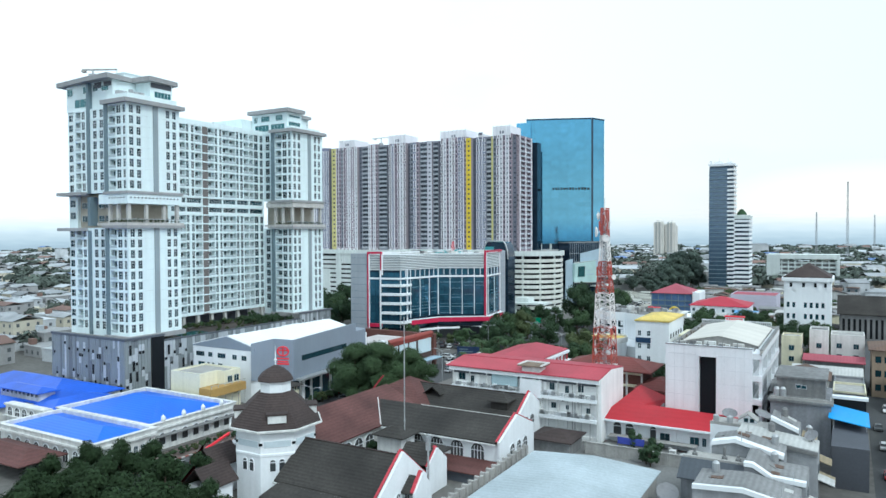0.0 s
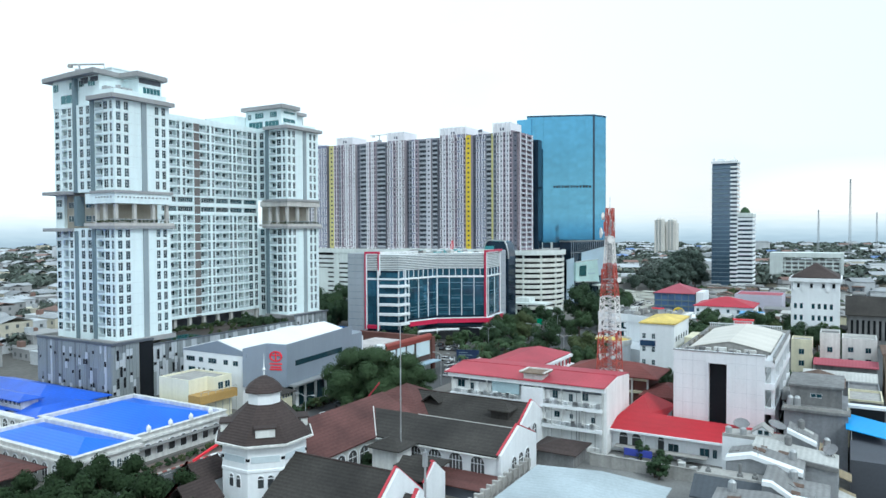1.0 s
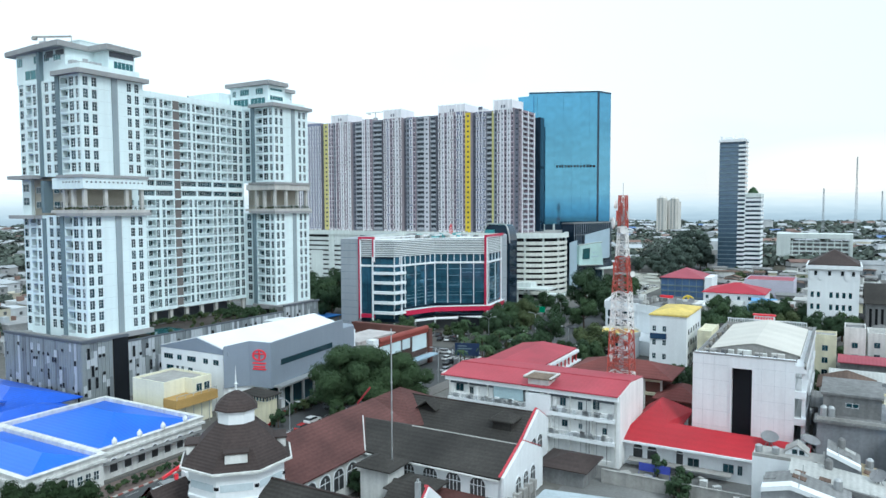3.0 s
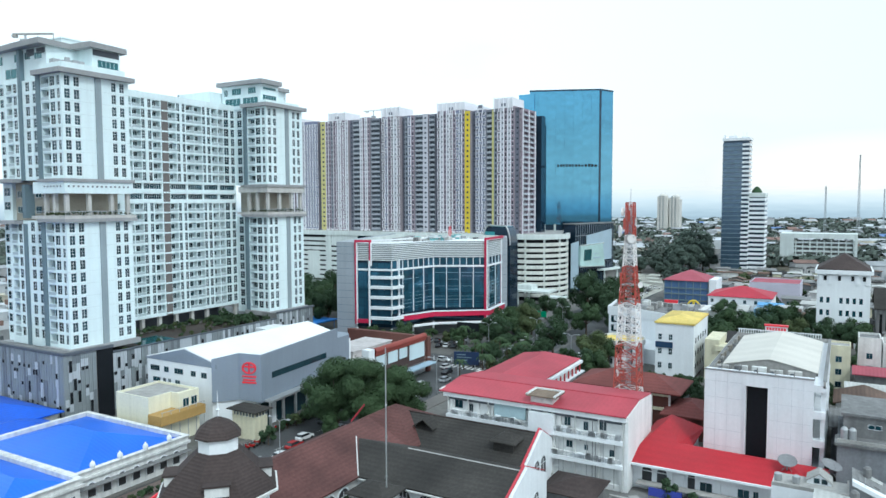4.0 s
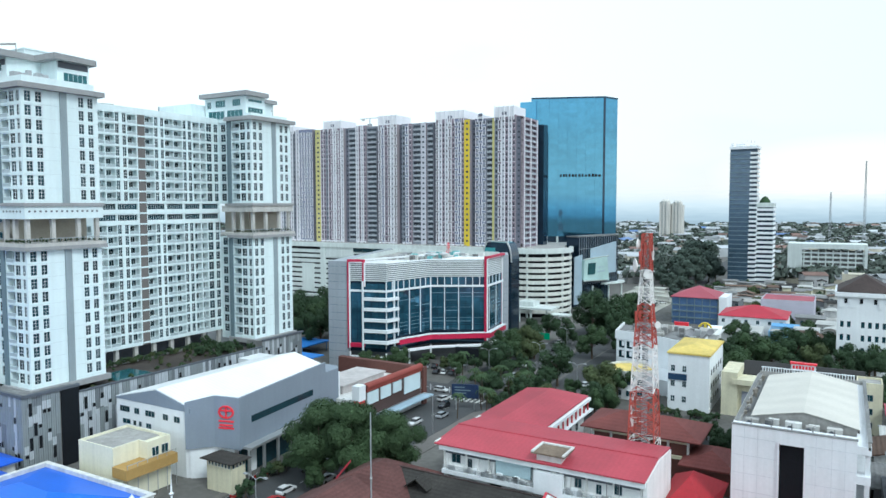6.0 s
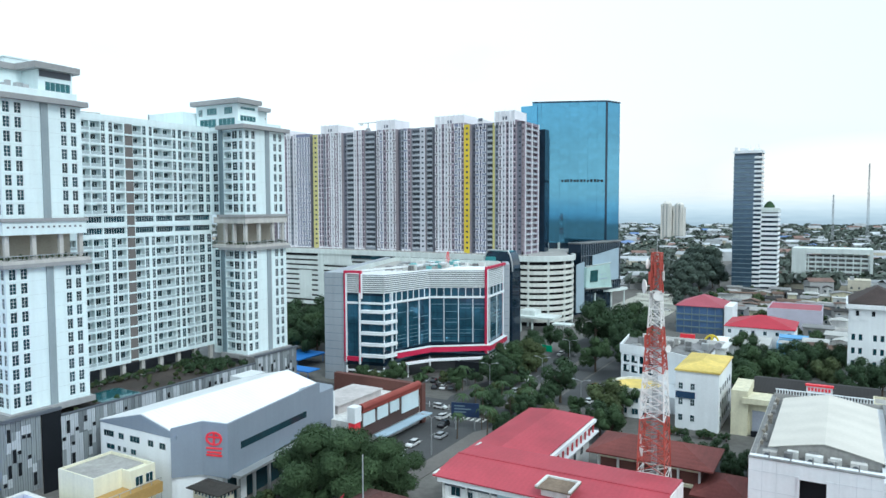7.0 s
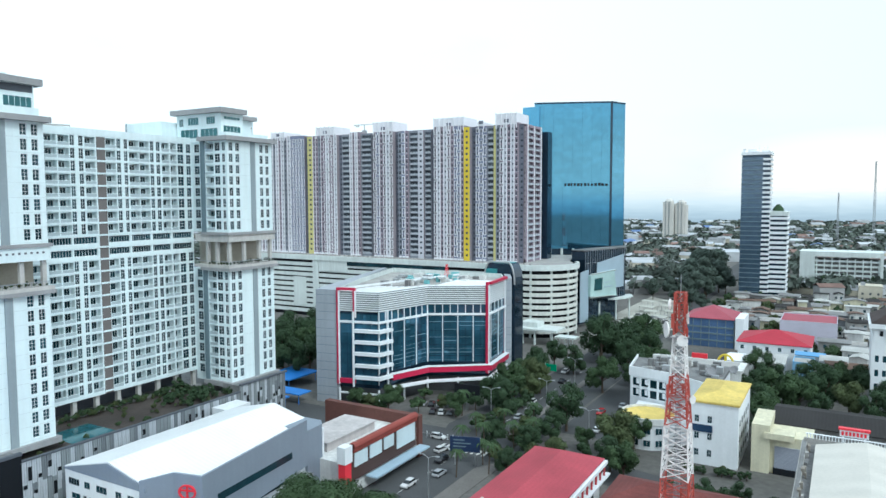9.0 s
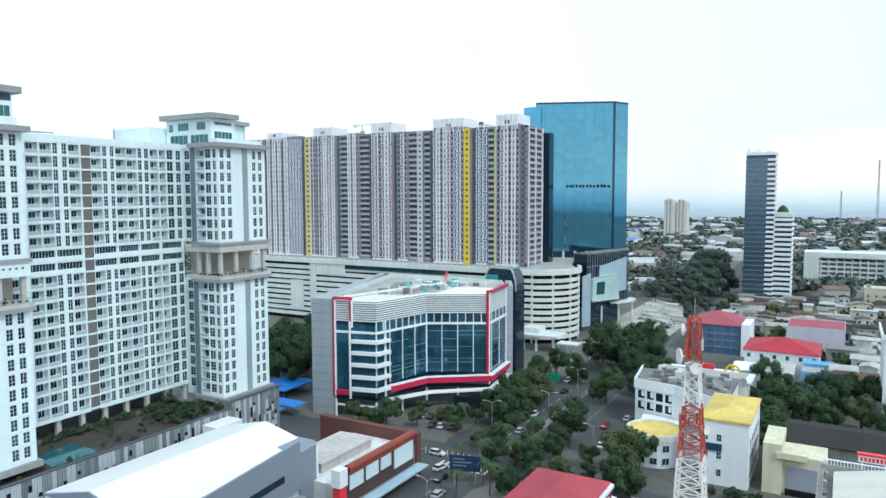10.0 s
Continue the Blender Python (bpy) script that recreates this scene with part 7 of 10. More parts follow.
vs = [(x, 168.0, z) for x, z in ridge] + [(x, 201, z) for x, z in ridge] + [(x, 168.0, z + 0.12) for x, z in ridge] + [(x, 201, z + 0.12) for x, z in ridge]
fs = []
for i in range(n - 1):
    fs += [(2 * n + i, 2 * n + i + 1, 3 * n + i + 1, 3 * n + i), (i, n + i, n + i + 1, i + 1), (i, i + 1, 2 * n + i + 1, 2 * n + i), (n + i, 3 * n + i, 3 * n + i + 1, n + i + 1)]
s.add(vs, fs)
part("membrane_roof", s, [ribbed("pale_roof_membrane", (0.60, 0.57, 0.515), 6.0, 1, 0.6, 0.10, 0.02, 0.06)], WB, "shallow pitched pale membrane roof")
s = Solid()
s.add([(-33.0, 168.2, 18.6), (-16.8, 168.2, 18.6)] + [(x, 168.2, z) for x, z in reversed(ridge)], [tuple(range(2 + n))])
part("roof_gable", s, [CONCRETE], WB)
s = Solid()
s.box(-33.0, -16.9, 200.4, 201, 18.6, 19.8).box(-33.0, -32.7, 168.2, 201, 18.6, 19.6).box(-17.1, -16.8, 168.2, 201, 18.6, 19.6)
part("roof_wall", s, [CONCRETE], WB)
for i in range(5):
    s = Solid()
    x = -33.4 + i * 3.0
    w = (2.0, 1.2, 2.4, 1.4, 2.2)[i]
    s.box(x, x + w, 163.6, 164.8, 19.1, 20.4 + 0.15 * (i % 3)).box(x + 0.1, x + 0.2, 163.7, 164.7, 18.7, 19.1).box(x + w - 0.2, x + w - 0.1, 163.7, 164.7, 18.7, 19.1)
    unit = part("roof_unit", s, [(CONCRETE, CONCRETE_DARK, WHITE_DIRTY, CONCRETE, CONCRETE_PALE)[i]], WB, "rooftop condenser unit")
    s = Solid()
    s.tube((x + w * 0.3, 163.6, 19.8), (x + w * 0.3, 163.55, 19.8), 0.42, 12)
    part("fan_grille", s, [DARK_PAINT], unit)
    s = Solid()
    s.tube((x + 1.1, 164.8, 19.2), (x + 1.1, 161.8, 19.2), 0.09, 6).tube((x + 1.1, 161.8, 19.2), (x + 1.1, 161.8, 21.0), 0.09, 6)
    part("pipe", s, [CONCRETE_DARK], WB)
    s = Solid()
    s.box(x + 0.3, x + 1.9, 166.6, 167.6, 18.7, 19.8 + 0.2 * (i % 3))
    part("roof_unit", s, [WHITE_DIRTY if i % 2 else CONCRETE_DARK], WB)
s = Solid()
s.box(-35.2, -34.6, 163.0, 204.4, 19.3, 19.45).box(-35.2, -17.1, 160.8, 161.6, 20.0, 20.12).box(-15.85, -15.25, 161.2, 204.4, 19.9, 20.02)
part("parapet_coping", s, [CONCRETE_DARK], WB, "grimy parapet coping")
s = Solid()
s.box(-35.4, -34.5, 163.2, 204.2, 18.2, 19.3)
part("side_parapet", s, [CONCRETE], WB, "stained grey side parapet")
rw = random.Random(6)
GRIME = surf("brown_roof_grime", (0.26, 0.235, 0.20), 0.9, var=0.3, bump=0.2)
for i in range(26):
    s = Solid()
    x, y = (rw.uniform(-34.5, -33.9), rw.uniform(165, 203)) if i % 2 else (rw.uniform(-34, -20), rw.uniform(163.2, 164.2))
    w, h = rw.uniform(0.25, 0.6), rw.uniform(0.3, 1.1)
    s.box(x - w / 2, x + w / 2, y - w, y + w, 18.7, 18.9 + h)
    part("roof_clutter", s, [rw.choice([CONCRETE_DARK, GRIME, GRIME, CONCRETE])], WB)
s = Solid()
for i in range(34):
    s.box(-34.6 + i * 0.52, -34.4 + i * 0.52, 204.1, 204.3, 19.9, 20.7)
s.box(-34.8, -17.2, 204.0, 204.4, 20.7, 20.85)
part("back_balustrade", s, [WHITE], WB, "white roof balustrade")

# ---------------------------------------------------------------- red-roofed house
RED_TILE = ribbed("bright_red_roof_tile", (0.40, 0.014, 0.026), 0.5, 2, 0.6, 0.16, 0.015, 0.06)
RH = thing("house", (-34, 155, 0), "white arched house under a bright red tiled roof", "house")
s = Solid()
s.box(-45.6, -15.0, 149.0, 160.4, 0, 4.8).box(-45.6, -38, 160.4, 173, 0, 4.8)
part("wall", s, [WHITE], RH)
s = Solid()
s.add([(-46.6, 147.6, 4.9), (-14.2, 147.6, 4.9), (-14.2, 160.7, 4.9), (-37.0, 160.7, 4.9), (-37.0, 174, 4.9), (-46.6, 174, 4.9), (-20.4, 154.2, 7.0), (-38.6, 155.4, 7.1), (-42.0, 163.0, 9.0), (-42.0, 166.5, 8.9)],
      [(0, 1, 6, 7), (1, 2, 6), (2, 3, 7, 6), (3, 4, 9, 8, 7), (4, 5, 9), (5, 0, 8, 9), (0, 7, 8), (0, 5, 4, 3, 2, 1)])
part("roof", s, [RED_TILE], RH, "bright red tiled roof")
s = Solid()
s.box(-46.6, -14.2, 147.3, 147.6, 4.55, 4.95)
part("gutter", s, [WHITE], RH)
for x, w in ((-43.4, 1.7), (-40.8, 1.7), (-35.6, 1.2)):
    arch_window(RH, side(x, 148.98, 0, 1.0), w, 3.2, 1)
for x, w in ((-33.6, 2.0), (-27.6, 1.8), (-25.2, 0.8)):
    piece("window", window_mesh(w, 1.7, 2, 1, FRAME_GREY), side(x, 148.98, 0, 1.4), RH)
for x in (-45.2, -38.6, -36.4, -30.6, -22.9):
    s = Solid()
    s.box(x, x + 0.35, 148.7, 149.0, 0, 4.6)
    part("pilaster", s, [WHITE], RH)
s = Solid()
s.box(-44, -26, 146.6, 148.8, 1.5, 1.65)
part("awning", s, [CONCRETE], RH)
s = Solid()
s.box(-41, -35.5, 143.6, 143.7, 1.2, 2.6)
for x in (-41, -38.3, -35.6):
    s.tube((x, 143.75, 0), (x, 143.75, 2.7), 0.05, 5)
lone("banner", s, surf("blue_banner", (0.06, 0.08, 0.42), 0.6), (-38, 143.7, 0), "blue banner on a yard fence", "banner")
s = Solid()
s.box(-46, -18, 137.6, 137.9, 0, 2.3).box(-46, -18, 137.5, 138.0, 2.3, 2.45)
for i in range(8):
    s.box(-46 + i * 4, -45.6 + i * 4, 137.5, 137.6, 0, 2.5)
lone("yard_wall", s, CONCRETE, (-33, 137.8, 0), "grey concrete yard wall", "wall")

# ---------------------------------------------------------------- foreground flat roof
FG = thing("warehouse", (-37, 95, 0), "low warehouse with a pale blue-white sheet roof", "warehouse")
s = Solid()
s.box(-47.6, -26.6, 70, 115.6, 0, 5.6)
part("wall", s, [CONCRETE], FG)
s = Solid()
s.gable(-48.2, -26.0, 70, 116.2, 5.9, 6.7, "y", 0.15)
part("roof", s, [ribbed("pale_blue_roof_sheet", (0.40, 0.455, 0.485), 1.1, 1, 0.55, 0.22, 0.03, 0.05)], FG, "pale blue-white sheet roof")
s = Solid()
s.box(-52.2, -51.8, 70, 122, 3.4, 4.9)
for i in range(24):
    s.box(-52.5, -51.5, 71 + i * 2.15, 71.5 + i * 2.15, 0, 5.3)
lone("boundary_wall", s, CONCRETE, (-52, 96, 0), "pale concrete boundary wall with posts", "wall")

# dark tiled shed and clutter in the yard behind the old halls
YS = thing("yard_shed", (-52, 137, 0), "low shed with a dark brown tiled roof", "shed")
s = Solid()
s.hip(-56.6, -47.0, 132.4, 142.0, 2.9, 4.5, 0.2)
part("roof", s, [TILE_BROWN], YS)
s = Solid()
s.box(-55.8, -47.8, 133.2, 141.2, 0, 2.9)
part("wall", s, [CONCRETE_DARK], YS)
ryd = random.Random(23)
for i in range(14):
    s = Solid()
    w, d, h = ryd.uniform(0.6, 1.6), ryd.uniform(0.6, 1.4), ryd.uniform(0.5, 1.6)
    s.box(-w / 2, w / 2, -d / 2, d / 2, 0, h).box(-w / 2 - 0.05, w / 2 + 0.05, -d / 2 - 0.05, d / 2 + 0.05, h, h + 0.08)
    ob = lone("crate", s, ryd.choice([CONCRETE, CONCRETE_DARK, WHITE_DIRTY, STEEL]), (0, 0, 0), "old storage crate standing in the yard", "crate", "yard crates")
    ob.matrix_basis = pose(ryd.uniform(-43, -20), ryd.uniform(138.8, 145), 0, 0, 0, ryd.uniform(0, 90))
# red lift truck parked in the street by the octagonal tower
LT = thing("lift_truck", (-110.5, 100, 0), "small truck with a folded red lift arm", "truck")
s = Solid()
s.m = pose(-110.5, 100, 0, 0, 0, 70)
s.box(-2.6, 1.2, -0.95, 0.95, 0.7, 1.1)
part("bed", s, [STEEL], LT)
s = Solid()
s.m = pose(-110.5, 100, 0, 0, 0, 70)
s.box(1.25, 2.7, -0.95, 0.95, 0.5, 2.2)
part("cab", s, [WHITE], LT)
s = Solid()
s.m = pose(-110.5, 100, 0, 0, 0, 70)
s.box(-0.3, 0.3, -0.3, 0.3, 1.1, 2.0)
s.add([(-2.4, -0.22, 1.6), (-2.4, 0.22, 1.6), (2.6, 0.22, 3.9), (2.6, -0.22, 3.9), (-2.4, -0.22, 2.05), (-2.4, 0.22, 2.05), (2.6, 0.22, 4.35), (2.6, -0.22, 4.35)], [(3, 2, 1, 0), (4, 5, 6, 7), (0, 1, 5, 4), (1, 2, 6, 5), (2, 3, 7, 6), (3, 0, 4, 7)])
part("lift_arm", s, [RED_SIGN], LT, "bright red lift arm")
for u in (-1.8, 2.0):
    for v in (-0.85, 0.85):
        s = Solid()
        s.m = pose(-110.5, 100, 0, 0, 0, 70)
        s.tube((u, v - 0.12, 0.42), (u, v + 0.12, 0.42), 0.42, 12)
        part("wheel", s, [BLACK], LT)

# brown pavement with a striped kerb beside the market hall
flat("pavement", [(-121.3, 84), (-115.6, 84), (-115.6, 120), (-121.3, 120)], 0.0, 0.16, surf("brown_pavement", (0.17, 0.13, 0.115), 0.9, var=0.25), "brown paved footway beside the market hall", "pavement")
KB = thing("striped_kerb", (-115.4, 102, 0), "red and white striped street kerb", "kerb", kind="structure")
KERB_RED = surf("faded_red_kerb_paint", (0.30, 0.10, 0.08), 0.8, var=0.25)
KERB_WHITE = surf("worn_white_kerb_paint", (0.52, 0.50, 0.47), 0.8, var=0.25)
kerb_mesh = []
for m in (KERB_RED, KERB_WHITE):
    s = Solid()
    s.box(-0.16, 0.16, 0.02, 0.98, 0, 0.24)
    kerb_mesh.append(s.mesh("kerb_stone", [m]))
for i in range(36):
    piece("kerb_stone", kerb_mesh[i % 2], Matrix.Translation((-115.4, 84 + i, 0)), KB)
flat("pavement", [(-51.5, 116.6), (-18.6, 116.6), (-18.6, 148.6), (-45.8, 148.6), (-45.8, 144.8), (-51.5, 144.8)], 0.0, 0.05, surf("yard_concrete", (0.20, 0.20, 0.195), 0.9, var=0.3, big=0.1, bump=0.2), "stained pale concrete yard", "pavement")

# ---------------------------------------------------------------- shop houses and roofs east of the red-roofed house
ROOF_GREY = ribbed("grey_asbestos_roof", (0.26, 0.26, 0.26), 0.8, 0, 0.85, 0.3, 0.05, 0.15)
ROOF_DARK = ribbed("dark_slate_sheet", (0.032, 0.030, 0.030), 0.8, 0, 0.95, 0.2, 0.04, 0.1)
ROOF_PALE = ribbed("weathered_zinc_roof", (0.50, 0.50, 0.48), 0.8, 0, 0.6, 0.25, 0.04, 0.12)
ROOF_RUST = ribbed("rusted_sheet_roof", (0.155, 0.10, 0.075), 0.8, 0, 0.85, 0.3, 0.05, 0.15)
ROOF_PINK = ribbed("faded_pink_roof", (0.36, 0.08, 0.11), 0.8, 0, 0.7, 0.15, 0.04, 0.1)
GREY_WALL2 = surf("grey_party_wall", (0.26, 0.27, 0.29), 0.85, var=0.2, streak=0.25)
re_ = random.Random(11)
PARTY_GREY = surf("pale_grey_party_wall", (0.37, 0.38, 0.395), 0.85, var=0.2, streak=0.25)


def shop_house(profile, y0, y1, roof, label, wall=None, cope=None, lip=1.0):
    """A narrow house whose white-coped end wall and roof follow a bent profile of (x, height) from west to east."""
    cope = cope or WHITE
    x0, x1 = profile[0][0], profile[-1][0]
    t = thing("shop_house", ((x0 + x1) / 2, (y0 + y1) / 2, 0), label, "shop house", "lane shop houses")
    n = len(profile)
    s = Solid()
    prof = [(x0, 0.0)] + [(x, z - 0.25) for x, z in profile] + [(x1, 0.0)]
    k = len(prof)
    s.add([(x, y, z) for y in (y0 + 0.3, y1) for x, z in prof], [tuple(range(k - 1, -1, -1)), tuple(range(k, 2 * k))] + [(q, q + 1, k + q + 1, k + q) for q in range(k - 1)])
    part("wall", s, [wall or PARTY_GREY], t)
    s = Solid()
    for (xa, za), (xb, zb) in zip(profile, profile[1:]):
        vs = [(x, y, z + dz) for dz in (-0.3, -0.06) for y in (y0 + lip, y1) for x, z in ((xa, za), (xb, zb))]
        s.add(vs, [(0, 1, 5, 4), (4, 5, 7, 6), (3, 2, 6, 7), (0, 4, 6, 2), (1, 3, 7, 5), (0, 2, 3, 1)])
    part("roof", s, [roof], t)
    s = Solid()
    for (xa, za), (xb, zb) in zip(profile, profile[1:]):
        vs = [(x, y, z + dz) for dz in (-0.5, 0.12) for y in (y0 - 0.1, y0 + lip) for x, z in ((xa, za), (xb, zb))]
        s.add(vs, [(0, 1, 5, 4), (4, 5, 7, 6), (3, 2, 6, 7), (0, 4, 6, 2), (1, 3, 7, 5), (0, 2, 3, 1)])
    part("party_coping", s, [cope], t, "white party wall coping")
    for q in range(2):
        s = Solid()
        ya, yb = y0 + 0.4 + q * (y1 - y0) / 2, y0 + (q + 1) * (y1 - y0) / 2 - 0.3
        za = re_.uniform(4.4, 6.6)
        s.add([(x1, ya, za), (x1 + 2.4, ya, za - 0.8), (x1 + 2.4, yb, za - 0.8), (x1, yb, za), (x1, ya, za + 0.12), (x1 + 2.4, ya, za - 0.68), (x1 + 2.4, yb, za - 0.68), (x1, yb, za + 0.12)], [(3, 2, 1, 0), (4, 5, 6, 7), (0, 1, 5, 4), (1, 2, 6, 5), (2, 3, 7, 6)])
        part("awning", s, [re_.choice([ROOF_TAN, ROOF_PALE, ROOF_TAN, ROOF_GREY])], t)
        piece("window", window_mesh(1.3, 1.4, 2, 1, FRAME_GREY), side(x1 + 0.02, (ya + yb) / 2 - 0.6, 90, za + 0.5), t)

    def height(x):
        for (xa, za), (xb, zb) in zip(profile, profile[1:]):
            if x <= xb:
                return za + (zb - za) * (x - xa) / (xb - xa)
        return profile[-1][1]

    for q in range(3):
        ux, uy = re_.uniform(x0 + 0.8, x1 - 1.0), re_.uniform(y0 + lip + 1.0, y1 - 0.8)
        s = Solid()
        s.m = pose(ux, uy, height(ux), 0, math.degrees(math.atan2(height(ux - 0.5) - height(ux + 0.5), 1.0)), re_.uniform(-5, 5))
        s.box(-re_.uniform(0.5, 1.2), re_.uniform(0.5, 1.2), -0.7, 0.7, -0.1, 0.05)
        part("roof_patch", s, [re_.choice([ROOF_PALE, ROOF_GREY, ROOF_RUST, ROOF_GREY])], t, "patched roof sheet")
    ux, uy = re_.uniform(x0 + 1.5, x1 - 1.5), y1 - 1.2
    s = Solid()
    s.lathe((ux, uy), [(0.5, height(ux) - 0.2), (0.55, height(ux) + 0.3), (0.55, height(ux) + 1.2), (0.25, height(ux) + 1.5)], 10)
    part("water_tank", s, [re_.choice([STEEL, CONCRETE_DARK])], t)
    s = Solid()
    ux = re_.uniform(x0 + 0.5, x1 - 0.5)
    s.tube((ux, y0 + 0.2, height(ux) - 0.4), (ux, y0 + 0.2, height(ux) + re_.uniform(1.2, 2.4)), 0.05, 5)
    part("aerial_pole", s, [STEEL], t)
    return t


ROOF_TAN = ribbed("tan_sheet_awning", (0.34, 0.28, 0.18), 0.8, 0, 0.8, 0.3, 0.05, 0.15)
shop_house([(-18.4, 10.0), (-11.9, 10.5), (-5.2, 9.2)], 100.8, 109.0, ROOF_GREY, "grey shop house with thin white coping", None, None, 0.5)
shop_house([(-12.8, 11.4), (-11.6, 11.4), (-9.1, 9.9), (-4.7, 9.7)], 109.6, 118.2, ROOF_GREY, "narrow grey shop house with a stepped white coping")
shop_house([(-18.7, 11.2), (-15.2, 12.1), (-8.2, 10.4)], 118.8, 125.4, ROOF_GREY, "grey shop house with a bent white coping", None, None, 1.7)
shop_house([(-16.0, 11.0), (-13.5, 10.8), (-3.8, 9.6)], 126.0, 134.2, ROOF_PALE, "shop house with a dull zinc roof", None, CONCRETE_DARK, 0.4)
shop_house([(-11.4, 12.4), (-7.0, 10.6)], 135.0, 141.5, ROOF_GREY, "narrow shop house with a steep white coping", None, None, 1.2)
shop_house([(-6.8, 8.6), (-4.4, 8.0)], 134.6, 144.0, ROOF_TAN, "low lane annexe with a tan sheet roof", None, CONCRETE, 0.4)
DS = thing("shed", (-17, 113, 0), "grey rendered shed with a steep dark slate sheet", "shed")
s = Solid()
s.box(-22.0, -13.0, 111.4, 118.4, 0, 7.4).box(-22.0, -13.0, 114.2, 118.4, 7.4, 9.4)
part("wall", s, [GREY_WALL2], DS)
s = Solid()
s.add([(-22.4, 110.4, 7.3), (-12.9, 110.4, 7.3), (-12.9, 114.2, 9.4), (-22.4, 114.2, 9.4), (-22.4, 110.4, 7.5), (-12.9, 110.4, 7.5), (-12.9, 114.2, 9.6), (-22.4, 114.2, 9.6)], [(3, 2, 1, 0), (4, 5, 6, 7), (0, 1, 5, 4), (1, 2, 6, 5), (2, 3, 7, 6), (3, 0, 4, 7)])
part("roof", s, [ribbed("dark_blue_grey_sheet", (0.075, 0.085, 0.10), 0.8, 0, 0.8, 0.2, 0.03, 0.08)], DS, "dark blue-grey sheet roof")
s = Solid()
s.box(-22.2, -12.9, 114.2, 114.7, 9.4, 9.9).box(-22.0, -13.0, 114.7, 118.4, 9.4, 9.5)
part("parapet", s, [CONCRETE], DS, "pale concrete parapet")
for x, h in ((-20.6, 1.4), (-16.2, 2.2), (-14.2, 1.2)):
    s = Solid()
    s.tube((x, 115.2, 9.5), (x, 115.2, 9.5 + h), 0.22, 7).lathe((x, 115.2), [(0.3, 9.5), (0.45, 9.7), (0.4, 10.2), (0.1, 10.4)], 8)
    part("vent_pipe", s, [CONCRETE_DARK], DS)
WH = thing("house", (-16, 139, 0), "small white house with a low gable and roof tanks", "house")
s = Solid()
s.box(-21.5, -11.7, 135.2, 141.0, 0, 9.9)
part("wall", s, [WHITE], WH)
s = Solid()
s.gable(-17.2, -13.8, 138.2, 141.2, 10.3, 11.5, "y", 0.2)
s.strip([(-21.5, 135.2), (-11.7, 135.2), (-11.7, 141)], -0.25, 9.9, 10.4)
s.box(-21.3, -11.9, 135.4, 140.8, 9.9, 9.98)
part("roof", s, [CONCRETE], WH)
s = Solid()
s.gable_wall((-17.1, 138.4), (-13.9, 138.4), 9.9, 10.3, 11.4, 0.2)
part("gable", s, [WHITE], WH)
for x in (-16.2, -15.2):
    piece("window", window_mesh(0.8, 0.8, 1, 1, FRAME_GREY), side(x, 138.38, 0, 10.1), WH)
for x in (-20.8, -18.4):
    s = Solid()
    s.lathe((x, 137.5), [(0.5, 9.98), (0.55, 10.2), (0.55, 11.0), (0.2, 11.2)], 10)
    part("water_tank", s, [STEEL], WH)
MESH_GREY = surf("grey_wire_mesh", (0.26, 0.26, 0.27), 0.7, 0.3, 0.15)
# mesh satellite dishes on roofs
def sat_dish(x, y, z, r, yaw, tilt, label):
    s = Solid()
    s.tube((x, y, z), (x, y, z + r * 0.8), 0.12, 6)
    s.tube((x - r * .5, y - r * .3, z), (x, y, z + r * .7), 0.06, 5).tube((x + r * .5, y - r * .3, z), (x, y, z + r * .7), 0.06, 5)
    s.m = pose(x, y, z + r * 0.9, tilt, 0, yaw)
    prof = [(r * k / 6, 0.28 * r * (k / 6) ** 2) for k in range(7)]
    s.lathe((0, 0), [(0.03, 0)] + prof[1:] + [(r * 0.98, 0.30 * r)] + [(q * 0.97, z2 + 0.05) for q, z2 in reversed(prof[1:])] + [(0.03, 0.05)], 18)
    for k in range(3):
        a = k * 2.094
        s.tube((r * 0.9 * math.cos(a), r * 0.9 * math.sin(a), 0.25 * r), (0, 0, 0.75 * r), 0.03, 4)
    return lone("satellite_dish", s, MESH_GREY, (x, y, z), label, "satellite dish")


sat_dish(-23.6, 109.6, 3.4, 1.7, 20, 35, "large grey mesh satellite dish in a yard")
sat_dish(-4.9, 132.5, 9.6, 1.1, -30, 40, "grey mesh satellite dish on a roof")
sat_dish(-20.5, 152.5, 6.4, 1.5, 10, 25, "pale satellite dish above a red roof")
sat_dish(-14.2, 151.0, 7.2, 1.6, 60, 20, "pale satellite dish above a red roof")

GB = thing("house", (-9, 160, 0), "stepped grey flat-roofed house", "house")
s = Solid()
s.box(-13.4, -2.5, 157.4, 174, 0, 10.9)
part("lower_wall", s, [GREY_WALL2], GB, "dark grey rendered wall")
s = Solid()
s.box(-12.6, -3.6, 161.5, 174, 10.9, 14.6).box(-13.0, -3.2, 161.1, 174.4, 14.6, 15.0).box(-13.8, -2.1, 156.9, 161.5, 10.5, 10.95)
part("upper_wall", s, [CONCRETE_DARK], GB)
s = Solid()
s.strip([(-13.4, 157.4), (-2.5, 157.4), (-2.5, 161.4)], -0.25, 10.95, 11.5)
part("parapet", s, [CONCRETE], GB)
for x in (-12.4, -11.2):
    s = Solid()
    s.lathe((x, 159.6), [(0.6, 10.96), (0.6, 12.6), (0.3, 13.0)], 10)
    part("water_tank", s, [STEEL], GB)
piece("window", window_mesh(2.0, 0.8, 2, 1, FRAME_WHITE), side(-9.0, 161.46, 0, 12.6), GB)
